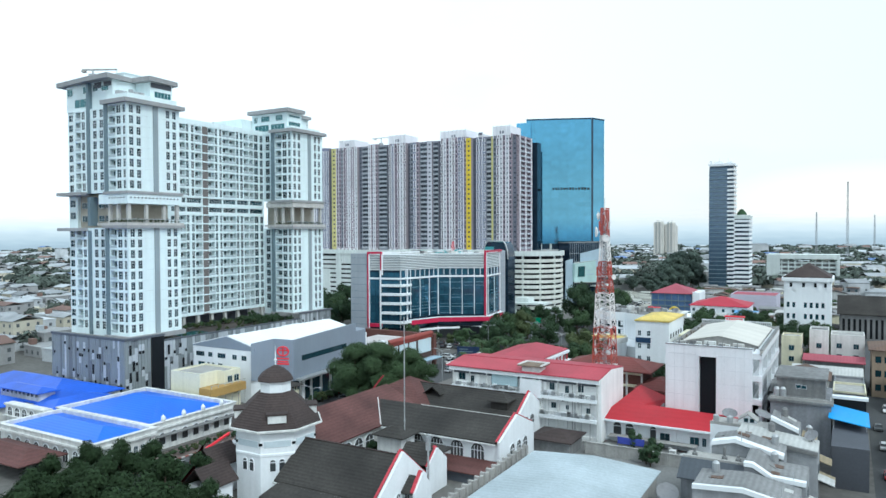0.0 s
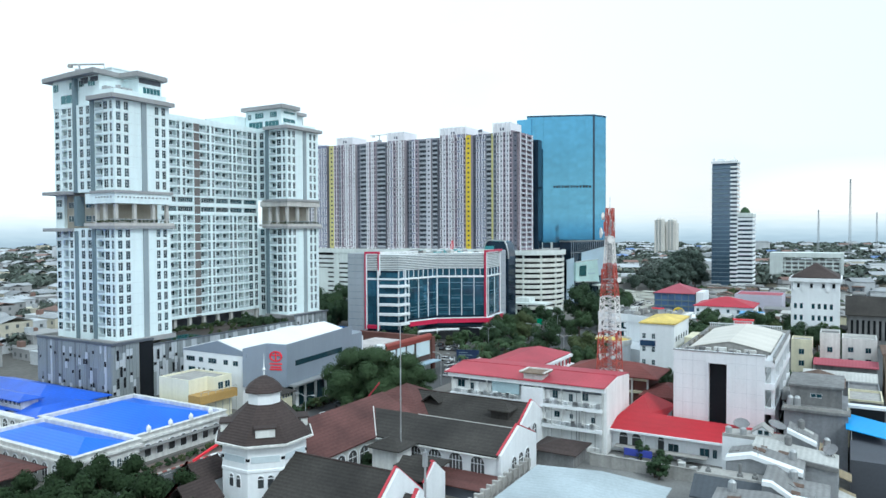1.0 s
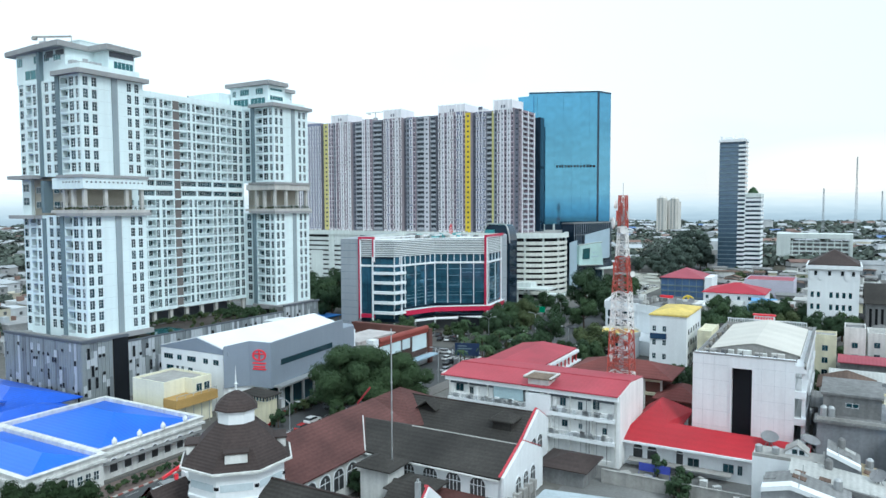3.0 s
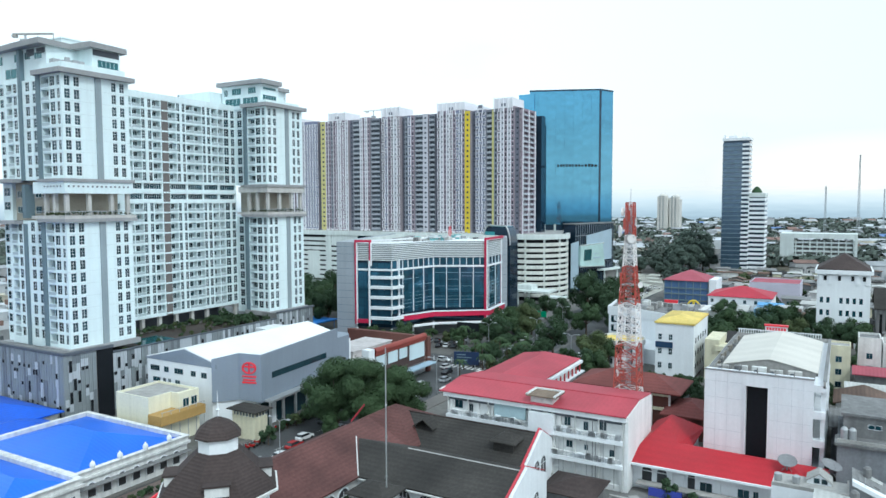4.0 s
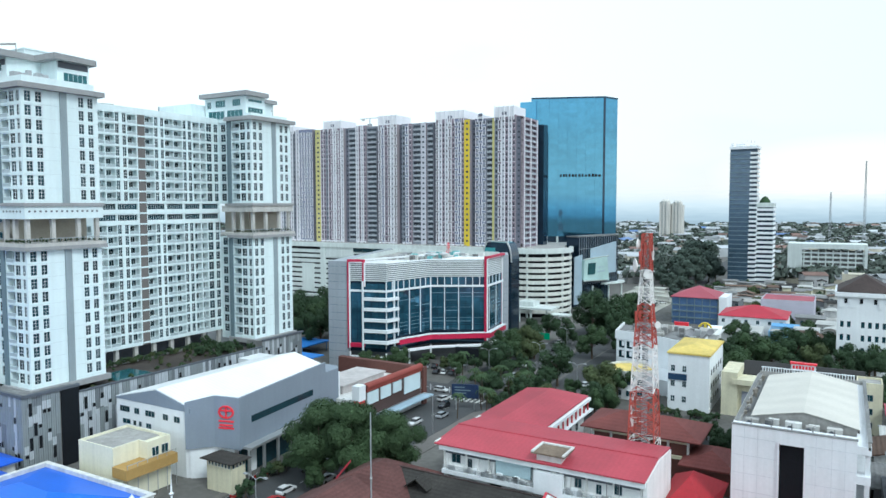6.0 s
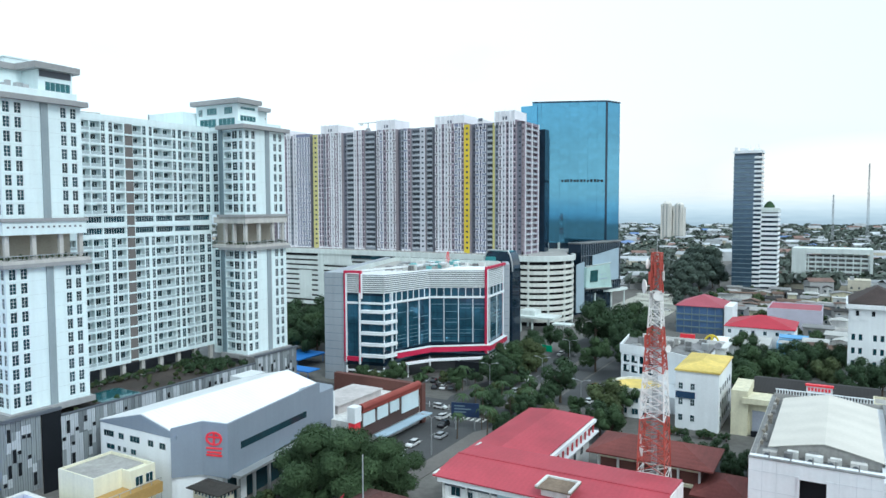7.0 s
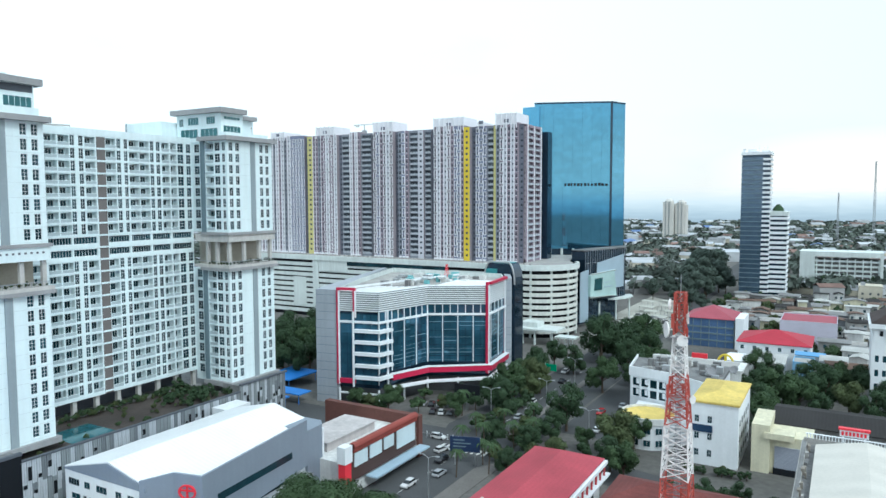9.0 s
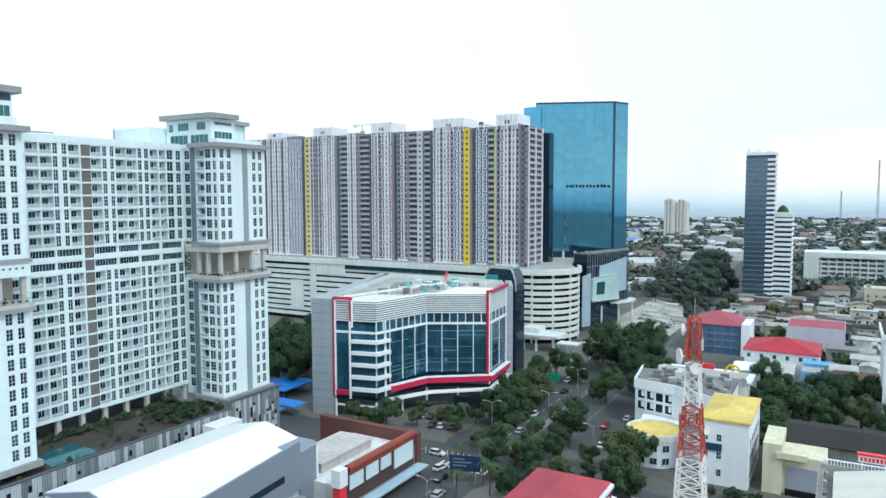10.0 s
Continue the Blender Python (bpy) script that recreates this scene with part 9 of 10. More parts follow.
def make_tree(seed, height, spread, leaf, label, count=4500, size=0.275, kind="tree", group="street trees"):
    rng = random.Random(seed)
    t = thing(kind, (0, 0, 0), label, kind, group)
    s = Solid()
    th = height * 0.42
    s.tube((0, 0, 0), (0.1, 0.05, th), 0.32, 8, 0.22)
    lobes = []
    for i in range(11):
        a = i * 2.4 + rng.uniform(-0.4, 0.4)
        r = spread * rng.uniform(0.25, 0.72)
        z = height * rng.uniform(0.30, 0.82)
        if i == 10:
            r, z = 0.6, height * 0.86
        lobes.append((r * math.cos(a), r * math.sin(a), z, spread * rng.uniform(0.30, 0.48), height * rng.uniform(0.14, 0.22)))
        s.tube((0.1, 0.05, th * rng.uniform(0.75, 1.0)), (r * math.cos(a) * 0.9, r * math.sin(a) * 0.9, z), 0.14, 5, 0.05)
    part("trunk", s, [BARK], t)
    c = leaf_cloud(rng, lobes, count, size)
    part("crown", c, [LEAF[leaf]], t)
    return t


def make_palm(seed):
    rng = random.Random(seed)
    t = thing("palm", (0, 0, 0), "slim palm tree with drooping fronds", "palm tree", "street palms")
    s = Solid()
    s.tube((0, 0, 0), (0.3, 0.1, 7), 0.2, 7, 0.13)
    part("trunk", s, [BARK], t)
    s = Solid()
    for i in range(16):
        a = i * 2 * math.pi / 16 + rng.uniform(-.15, .15)
        L = rng.uniform(2.0, 2.8)
        up = rng.uniform(0.1, 1.0)
        pts = [(0.3 + math.cos(a) * L * k, 0.1 + math.sin(a) * L * k, 7 + up * math.sin(k * 2.2) - 1.6 * k * k) for k in (0, .25, .5, .75, 1)]
        for j in range(4):
            (x0, y0, z0), (x1, y1, z1) = pts[j], pts[j + 1]
            w0, w1 = 0.42 * (1 - j / 5), 0.42 * (1 - (j + 1) / 5)
            nx, ny = -math.sin(a), math.cos(a)
            s.add([(x0 - nx * w0, y0 - ny * w0, z0 - .12), (x0, y0, z0 + 0.05), (x0 + nx * w0, y0 + ny * w0, z0 - .12), (x1 - nx * w1, y1 - ny * w1, z1 - .12), (x1, y1, z1 + 0.05), (x1 + nx * w1, y1 + ny * w1, z1 - .12)], [(0, 1, 4, 3), (1, 2, 5, 4)])
    part("fronds", s, [LEAF[1]], t)
    return t


TEMPL = [make_tree(1, 10, 5.2, 0, "broad dark green street tree with a dense crown"), make_tree(2, 9, 4.6, 1, "rounded green street tree with a leafy crown"),
         make_tree(3, 11, 5.0, 0, "tall dark green street tree"), make_tree(4, 8, 4.2, 2, "olive green street tree with a loose crown", 4800)]
BIG = make_tree(9, 17, 8.5, 1, "large spreading green tree beside the avenue", 21000, 0.245)
FAR_TREE = make_tree(10, 17, 8.5, 3, "tall tree at the far end of the avenue, green paled as haze", 4600, 0.55, "tree", "far avenue trees")
SHRUBS = [make_tree(20 + i, 8.5, 4.5, i % 3, "low leafy green shrub in a planted bed", 1150, 0.56, "shrub", "shrubs") for i in range(3)]
NEAR_TREE = make_tree(14, 10, 5.2, 4, "dark leafy tree in the near street", 9000, 0.21, "tree", "near street trees")
PALM = make_palm(6)
rt = random.Random(21)


def put(tpl, x, y, k=1.0, z=0.0):
    m = Matrix.Translation((x, y, z)) @ Matrix.Rotation(rt.uniform(0, 6.28), 4, "Z") @ Matrix.Diagonal((k * rt.uniform(.92, 1.08), k * rt.uniform(.92, 1.08), k * rt.uniform(.92, 1.08), 1))
    if k < 0.6 and tpl in TEMPL:
        tpl = SHRUBS[TEMPL.index(tpl) % 3]
    return copy_thing(tpl, m)


# street trees: x, y, crown radius, kind
TREES = [(-111, 324, 7.8, 2), (-105.3, 336, 7.4, 0), (-98.6, 285, 5.2, 1), (-115.7, 305, 4.9, 0), (-95.8, 242, 5.7, 0), (-122.5, 266, 5.0, 1), (-121.9, 251.5, 4.8, 0), (-116.8, 274.5, 4.0, 3), (-98, 220, 3.9, 0), (-107, 218.5, 3.8, 2), (-96.3, 231, 2.9, 0), (-86.5, 229.3, 2.9, 1), (-97, 205, 3.6, 0), (-76.3, 218, 4.8, 0), (-117.5, 248, 4.6, 0), (-119, 273, 4.8, 3), (-116, 265, 3.6, 3),
         (-77.6, 229, 6.0, 3), (-71.7, 213, 4.6, 1), (-75.6, 237, 4.6, 1), (-98, 313, 5.2, 2), (-101, 348, 6.4, 1), (-94, 330, 5.6, 2), (-111, 352, 5.6, 0), (-103, 362, 5.6, 2), (-88, 318, 4.6, 1), (-92, 300, 4.4, 0), (-124, 280, 4.0, 1), (-125, 291, 4.2, 2),
         (-50, 281, 5.6, 0), (-48.5, 270, 5.2, 1), (-46.5, 262, 4.6, 0), (-55, 290, 5.0, 2), (-50.3, 318, 5.6, 0), (-46.8, 288, 6.8, 1), (-37, 310, 6.8, 0), (-30, 314, 6.2, 1), (-24, 317.5, 6.2, 0), (-40, 291.5, 5.4, 1), (-26.7, 293.5, 5.4, 3), (-33, 300, 5.8, 2), (-17, 300, 5.6, 0), (-43, 301, 5.4, 0), (-52, 304, 5.0, 2), (-18, 310, 5.8, 2), (-10, 305, 5.6, 1), (-20, 288, 5.0, 0), (-56, 330, 5.4, 1), (-12, 292, 5.0, 2), (-34, 286, 4.6, 0),
         (-158, 229, 3.6, 1), (-153, 227.5, 3.2, 3), (-147.5, 229.5, 4.8, 1), (-216, 258, 6.4, 0), (-224, 266, 6.8, 2), (-232, 276, 6.8, 0), (-214, 272, 6, 1), (-240, 290, 6.8, 0), (-226, 290, 6.8, 2), (-206, 262, 5.8, 0), (-204, 280, 5.8, 1), (-210, 246, 5.4, 0), (-202, 250, 5.0, 2), (-217, 244, 5.2, 2),
         (-38, 145, 1.9, 3), (-33, 141.5, 1.9, 3), (-36, 204, 3.4, 1), (-42, 200, 3.2, 0), (-30, 212, 3.2, 1), (-6, 270, 4.4, 2), (-64, 198, 3.6, 1), (-59, 204, 3.4, 0), (-52, 204, 3.2, 2), (-12, 212, 3.6, 1), (-17, 218, 3.6, 2), (-2, 262, 4.2, 0), (-8, 256, 4.0, 1)]
REACH = (5.2 * 0.95, 4.6 * 0.95, 5.0 * 0.95, 4.2 * 0.95)
for x, y, r, kind in TREES:
    put(TEMPL[kind], x, y, r / REACH[kind] * (1.18 if x < -85 and 230 < y < 370 else 1.0))
for x, y, r, kind in ((-129, 238, 3.4, 1), (-134, 251, 3.2, 0), (-127, 247, 3.0, 2), (-141, 236, 2.6, 1), (-136, 242, 2.6, 3), (-146, 248, 2.4, 1), (-131, 262, 3.4, 0), (-128, 270, 3.4, 2)):
    put(TEMPL[kind], x, y, r / REACH[kind])
# shrubs and young trees on the planted strip between the carriageways
for i in range(12):
    k = rt.random()
    put(TEMPL[i % 4], -119.5 + 5 * rt.random(), 229 + 36 * k, rt.uniform(0.3, 0.6))
for i in range(6):
    put(TEMPL[(i * 3) % 4], rt.uniform(-105, -97), rt.uniform(206, 232), rt.uniform(0.3, 0.6))
for i in range(16):
    put(TEMPL[i % 4], rt.uniform(-62, -46), 229.5 + rt.uniform(-2, 2), rt.uniform(0.16, 0.3))
for x, y, r in ((-102.1, 231.9, 2.6), (-103.5, 224.1, 2.4), (-99.5, 228, 2.2), (-95.1, 215.1, 2.6), (-106, 236, 2.4), (-108, 249, 2.0), (-91, 208, 2.2), (-86, 212, 2.4), (-105.5, 216, 1.8), (-101, 236, 2.2), (-92, 222, 2.0), (-110, 229, 1.8), (-112, 233, 2.0), (-84, 222, 2.2)):
    put(TEMPL[3], x, y, r / REACH[3])
for x, y, k in ((-43, 204, 0.62), (-49, 206, 0.66), (-54, 211, 0.62), (-47, 212, 0.6), (-40, 207, 0.62)):
    put(TEMPL[0], x, y, k)
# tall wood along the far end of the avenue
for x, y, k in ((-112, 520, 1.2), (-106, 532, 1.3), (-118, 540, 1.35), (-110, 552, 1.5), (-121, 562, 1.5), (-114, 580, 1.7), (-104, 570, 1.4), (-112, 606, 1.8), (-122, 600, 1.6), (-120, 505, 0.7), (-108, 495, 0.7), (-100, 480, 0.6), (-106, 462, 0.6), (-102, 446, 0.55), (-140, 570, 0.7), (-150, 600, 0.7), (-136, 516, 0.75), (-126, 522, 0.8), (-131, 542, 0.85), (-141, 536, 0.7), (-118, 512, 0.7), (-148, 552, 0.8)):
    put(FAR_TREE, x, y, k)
for i in range(12):
    put(TEMPL[i % 3], -52 + i * 5.2, 630 + (i * 37 % 5), 0.65 + 0.15 * (i % 3))
for x, y, k in ((-110, 146, 1.0), (-103.5, 148, 1.0), (-113.5, 151, 0.9), (-98, 152, 0.9), (-105.5, 155, 0.9), (-99.5, 158, 0.8)):
    put(BIG, x, y, k)
for x, y in ((-108.5, 144.6), (-103.5, 149), (-97.5, 154)):
    put(TEMPL[1], x, y, 0.85)
for i in range(14):
    put(TEMPL[(i * 3) % 4], -121.3 + rt.uniform(-0.8, 0.8), 141 + i * 2.3, rt.uniform(0.22, 0.42))
# garden trees in the low quarter
for x, y in YARD:
    if x < 12 and not (-0.5 * y + 130 > x and y < 400) and not any(a - 2 < x < b + 2 and c - 2 < y < e + 2 for a, b, c, e in MID_TAKEN):
        put(SHRUBS[int(x + y) % 3], x, y, rt.uniform(0.55, 0.9))
# planting on the open mid levels of the apartment towers
for yc, length in ((122.5, 17.2), (187.5, 16.3)):
    for i in range(13):
        put(TEMPL[i % 3], -168.6 + rt.uniform(-0.5, 0.1), yc + 0.6 + i * (length - 1) / 12, rt.uniform(0.07, 0.15), 48.1)
    for i in range(7):
        put(TEMPL[i % 3], -169.5 - i * 1.1, yc + 0.2, rt.uniform(0.07, 0.13), 48.1)
# dark trees by the near stretch of the avenue
for i, (x, y, k) in enumerate([(-99.5, 68, 1.15), (-93.5, 62, 1.15), (-100.5, 78, 1.0), (-88.5, 70, 1.1), (-96.5, 54, 1.2), (-84.5, 62, 1.1), (-92.5, 79.5, 0.85), (-106.5, 60, 1.0), (-102.5, 48, 1.2), (-118.6, 76, 0.55), (-119, 80, 0.55), (-118.8, 85, 0.5), (-116, 69, 0.7), (-79.5, 71, 0.9), (-76.5, 64, 0.9), (-110, 50, 1.0), (-106, 75, 1.05), (-112.5, 72.5, 0.92), (-110, 66, 0.95), (-103.5, 66.5, 0.95)]):
    put(NEAR_TREE, x, y, k)
for i in range(16):
    put(TEMPL[(i * 3) % 4], -117.2 + rt.uniform(-0.4, 0.4), 90 + i * 1.7, rt.uniform(0.14, 0.24), 0.0)
for x, y, k in ((-33.4, 136.6, 0.42), (-32.4, 135.8, 0.45), (-70, 112.5, 0.5), (-82.5, 112.8, 0.55), (-79.8, 112, 0.5), (-67, 100, 0.4), (-117.5, 133, 0.5)):
    put(TEMPL[3], x, y, k)
for x, y in ((-108, 215), (-103, 222), (-105, 208), (-101, 203), (-99, 226), (-110, 231), (-113, 212), (-128, 240), (-116, 226), (-107, 198)):
    put(PALM, x, y, rt.uniform(0.8, 1.1))
for i in range(90):
    x, y, k = rt.uniform(-183, -166.5), rt.uniform(131, 186) if i % 3 else rt.uniform(172, 186.5), rt.uniform(0.10, 0.20) if i % 3 else rt.uniform(0.2, 0.4)
    if not (-179 < x < -168 and 142 < y < 154):
        put(TEMPL[i % 3], x, y, k, 14.3)
for i in range(40):
    put(TEMPL[i % 3], -183.6 + rt.uniform(-0.6, 1.6), 141 + i * 1.12, rt.uniform(0.14, 0.26), 14.3)
# the first of each kind stands among the others
for ob, (x, y) in zip((NEAR_TREE, *TEMPL, BIG, PALM, FAR_TREE), ((-87, 54), (-128, 300), (-116, 338), (-126, 312), (-88, 214), (-106.5, 150), (-105, 240), (-98, 560))):
    ob.matrix_basis = Matrix.Translation((x, y, 0))
for ob, (x, y) in zip(SHRUBS, ((-104, 227), (-109, 246), (-93, 211))):
    ob.matrix_basis = Matrix.Translation((x, y, 0)) @ Matrix.Scale(0.4, 4)

# ---------------------------------------------------------------- cars
CARGLASS = glazing("car_window_glass", (0.03, 0.035, 0.04), 0.08, 0.2)
TYRE = surf("tyre_rubber", (0.02, 0.02, 0.02), 0.9)
CARPAINT = {n: surf(n + "_car_paint", c, 0.25, 0.1, 0.04, spec=0.6) for n, c in (("white", (0.75, 0.75, 0.75)), ("silver", (0.42, 0.43, 0.45)), ("black", (0.02, 0.02, 0.025)), ("red", (0.35, 0.02, 0.02)), ("grey", (0.12, 0.13, 0.14)))}


def make_car(colour):
    t = thing("car", (0, 0, 0), colour + " hatchback car with dark windows", "car", "cars on the streets")
    s = Solid()
    prof = [(-2.1, 0.35), (-2.15, 0.75), (-2.0, 1.0), (-1.0, 1.02), (1.2, 0.98), (2.0, 0.85), (2.15, 0.6), (2.1, 0.35)]
    n = len(prof)
    s.add([(x, -0.85, z) for x, z in prof] + [(x, 0.85, z) for x, z in prof], [tuple(range(n)), tuple(range(2 * n - 1, n - 1, -1))] + [(i, n + i, n + (i + 1) % n, (i + 1) % n) for i in range(n)])
    part("body", s, [CARPAINT[colour]], t)
    s = Solid()
    a, b = [(-1.95, 1.0), (-1.6, 1.48), (0.2, 1.5), (1.05, 1.0)], 0.72
    s.add([(x, -0.80, z) if z < 1.1 else (x, -b + 0.08, z) for x, z in a] + [(x, 0.80, z) if z < 1.1 else (x, b - 0.08, z) for x, z in a], [(0, 1, 2, 3), (7, 6, 5, 4), (0, 4, 5, 1), (2, 6, 7, 3), (1, 5, 6, 2)])
    part("cabin_glass", s, [CARGLASS], t)
    s = Solid()
    s.box(-1.62, 0.22, -0.66, 0.66, 1.49, 1.54)
    part("roof", s, [CARPAINT[colour]], t)
    for x in (-1.35, 1.35):
        for y in (-0.82, 0.82):
            s = Solid()
            s.tube((x, y - 0.1, 0.32), (x, y + 0.1, 0.32), 0.32, 12)
            w = part("wheel", s, [TYRE], t)
    return t


CARS = {c: make_car(c) for c in CARPAINT}
SPOTS = [(-113.2, 139.5, 90), (-111.5, 134.4, 90, "red"), (-109.6, 128.6, 90, "white"), (-110, 148, 90), (-118, 152, 270), (-111, 163, 90), (-116.5, 170, 270), (-110, 178, 90), (-114, 188, 270), (-111, 197, 90), (-115, 205, 270), (-118.5, 211, 80), (-112, 218, 60), (-124, 219, 0), (-132, 216, 0), (-112, 246, 90), (-114.5, 262, 270),
         (-118.5, 275, 270), (-115, 291, 90), (-119, 305, 270), (-108, 318, 90), (-88, 246, 90), (-92, 262, 270), (-88, 272, 90), (-109, 96, 90), (-112.5, 108, 270), (-109.5, 84, 90), (7, 170, 90), (6.4, 186, 90), (8.8, 205, 270), (7, 150, 90), (-60, 211, 5), (-70, 214, 5)]
SPOTS += [(-144 + 2.6 * i, 244 + 0.8 * i, 110) for i in range(5)] + [(-141 + 2.6 * i, 250 + 0.8 * i, 110) for i in range(4)] + [(-137 + 2.6 * i, 238 + 0.8 * i, 110) for i in range(3)] + [(-116 - 0.2 * i, 150 + 5.4 * i, 10, "grey") for i in range(3)]
rfp = random.Random(52)
SPOTS += [(-109 - 4.6 * (i % 5) + rfp.uniform(-1, 1), 398 + 9.5 * (i // 5) + rfp.uniform(-2, 2), rfp.choice([0, 90, 20, 110]), rfp.choice(["white", "white", "silver", "red", "black"])) for i in range(30)]
names = ["white", "silver", "black", "white", "grey", "white", "red", "silver"]
first = set()
for i, sp in enumerate(SPOTS):
    c = sp[3] if len(sp) > 3 else names[i % 8]
    m = pose(sp[0], sp[1], 0.02, 0, 0, sp[2])
    if c not in first:
        first.add(c)
        CARS[c].matrix_basis = m
    else:
        copy_thing(CARS[c], m)

def make_motorbike(colour):
    t = thing("motorbike", (0, 0, 0), colour + " parked motorbike on its stand", "motorbike", "parked motorbikes")
    s = Solid()
    prof = [(-0.75, 0.62), (-0.85, 0.82), (-0.1, 0.80), (0.15, 0.62), (0.45, 0.66), (0.55, 1.0), (0.68, 1.0), (0.62, 0.5), (0.2, 0.3), (-0.4, 0.32)]
    n = len(prof)
    s.add([(x, y, z) for y in (-0.16, 0.16) for x, z in prof], [tuple(range(n)), tuple(range(2 * n - 1, n - 1, -1))] + [(i, n + i, n + (i + 1) % n, (i + 1) % n) for i in range(n)])
    part("body", s, [CARPAINT[colour]], t)
    s = Solid()
    s.tube((0.55, -0.36, 1.02), (0.55, 0.36, 1.02), 0.04, 6)
    part("handlebar", s, [STEEL], t)
    for x in (-0.6, 0.68):
        s = Solid()
        s.tube((x, -0.06, 0.3), (x, 0.06, 0.3), 0.3, 12)
        part("wheel", s, [TYRE], t)
    return t


BIKES = [make_motorbike(c) for c in ("black", "red", "grey")]
rbk = random.Random(61)
for i in range(45):
    x, y = (-122.6 + rbk.uniform(-0.3, 0.3), 140 + i * 0.95) if i < 33 else (-119.6 + rbk.uniform(-0.4, 0.4), 122 + (i - 33) * 1.0)
    m = pose(x, y, 0.17 if i < 33 else 0.02, 0, 0, 180 + rbk.uniform(-14, 14))
    if i < 3:
        BIKES[i].matrix_basis = m
    else:
        copy_thing(BIKES[rbk.choice([0, 0, 1, 2, 2])], m)

# ---------------------------------------------------------------- lamps, fence, billboard, markings
def street_lamp(x, y, yaw):
    t = thing("street_lamp", (x, y, 0), "grey street lamp with two curved arms", "street lamp", "avenue lamps")
    s = Solid()
    s.tube((x, y, 0), (x, y, 9), 0.11, 7, 0.07)
    part("pole", s, [STEEL], t)
    for sg in (-1, 1):
        s = Solid()
        c, d = math.cos(math.radians(yaw)) * sg, math.sin(math.radians(yaw)) * sg
        s.tube((x, y, 8.9), (x + c * 1.0, y + d * 1.0, 9.5), 0.06, 5).tube((x + c * 1.0, y + d * 1.0, 9.5), (x + c * 2.2, y + d * 2.2, 9.6), 0.06, 5)
        arm = part("arm", s, [STEEL], t)
        s = Solid()
        s.box(x + c * 2.3 - 0.4, x + c * 2.3 + 0.4, y + d * 2.3 - 0.25, y + d * 2.3 + 0.25, 9.5, 9.68)
        part("lamp_head", s, [STEEL], arm)
    return t


for x, y in ((-119, 241.5), (-108, 258), (-110, 290), (-106.8, 185), (-106.8, 125), (-87, 235)):
    street_lamp(x, y, 0 if x > -115 else 20)
FN = thing("median_fence", (-121, 219, 0), "white post and rail street fence", "fence")
for i in range(14):
    s = Solid()
    s.box(-131 + i * 1.6, -130.85 + i * 1.6, 218.9 + i * 0.06, 219.05 + i * 0.06, 0, 1.6)
    part("post", s, [WHITE], FN)
s = Solid()
s.tube((-131, 219, 0.9), (-110.2, 219.8, 0.9), 0.05, 5)
part("rail", s, [STEEL], FN)
BB = thing("billboard", (-108.5, 205.6, 0), "dark blue street billboard on two posts", "billboard")
s = Solid()
s.m = side(-112.2, 204.4, 18)
s.box(0, 7.4, -0.15, 0.15, 3.4, 7.2)
part("panel", s, [surf("dark_blue_poster", (0.018, 0.035, 0.09), 0.4, var=0.3, fine=1.0)], BB)
for z, u0, u1 in ((6.2, 0.8, 3.6), (5.4, 0.8, 5.2), (4.6, 0.8, 4.0)):
    s = Solid()
    s.m = side(-112.2, 204.4, 18)
    s.box(u0, u1, -0.19, -0.15, z, z + 0.3)
    part("text_bar", s, [surf_slate], BB)
for u in (1.2, 6.2):
    s = Solid()
    s.m = side(-112.2, 204.4, 18)
    s.tube((u, 0, 0), (u, 0, 3.5), 0.16, 7)
    part("post", s, [STEEL], BB)
s = Solid()
s.box(-118.6, -114.6, 284.0, 284.2, 5.6, 8.0, 0).tube((-118.8, 284.3, 0), (-118.8, 284.3, 8.2), 0.14, 6, None, 1)
lone("road_sign", s, [surf("green_road_sign", (0.02, 0.28, 0.14), 0.4), STEEL], (-117, 284, 0), "green road sign on a grey post", "road sign")
MARK = surf("worn_white_road_paint", (0.55, 0.55, 0.53), 0.8, var=0.3)
for i in range(40):
    s = Solid()
    s.box(-114.2, -114.05, 60 + i * 6.5, 62.6 + i * 6.5, 0.021, 0.027)
    lone("lane_mark", s, MARK, (0, 0, 0), "worn white lane dash on asphalt", "road marking", "lane dashes", "structure")
for i in range(9):
    s = Solid()
    s.box(-121 + i * 1.6, -120.2 + i * 1.6, 213.0, 216.6, 0.021, 0.027)
    lone("crossing_stripe", s, MARK, (0, 0, 0), "worn white crossing stripe", "road marking", "crossing stripes", "structure")
for poly in ([(-105.6, 20), (-105.6, 204), (-100.5, 213), (-104.0, 20)], [(-123.8, 20), (-122.2, 20), (-122.2, 205), (-123.8, 205)], [(-109.6, 228), (-107.2, 228), (-107.0, 330), (-109.2, 330)]):
    flat("pavement", poly, 0.0, 0.17, PAVING, "raised paved kerb strip beside the avenue", "pavement")
s = Solid()
s.box(-196, -180, 214, 222, 3.0, 3.4).box(-206, -193, 236, 252, 3.2, 3.6).box(-190, -178, 224, 230, 3.2, 3.5)
for q in ((-205, 237), (-194, 237), (-205, 251), (-194, 251)):
    s.tube((*q, 0), (*q, 3.2), 0.12, 5)
s.tube((-195, 215, 0), (-195, 215, 3), 0.12, 5).tube((-181, 221, 0), (-181, 221, 3), 0.12, 5).tube((-189, 229, 0), (-189, 229, 3.2), 0.12, 5).tube((-179, 225, 0), (-179, 225, 3.2), 0.12, 5)
lone("market_tent", s, surf("blue_tarpaulin", (0.03, 0.18, 0.55), 0.6, var=0.12), (-187, 222, 0), "bright blue market tarpaulin on posts", "tent")

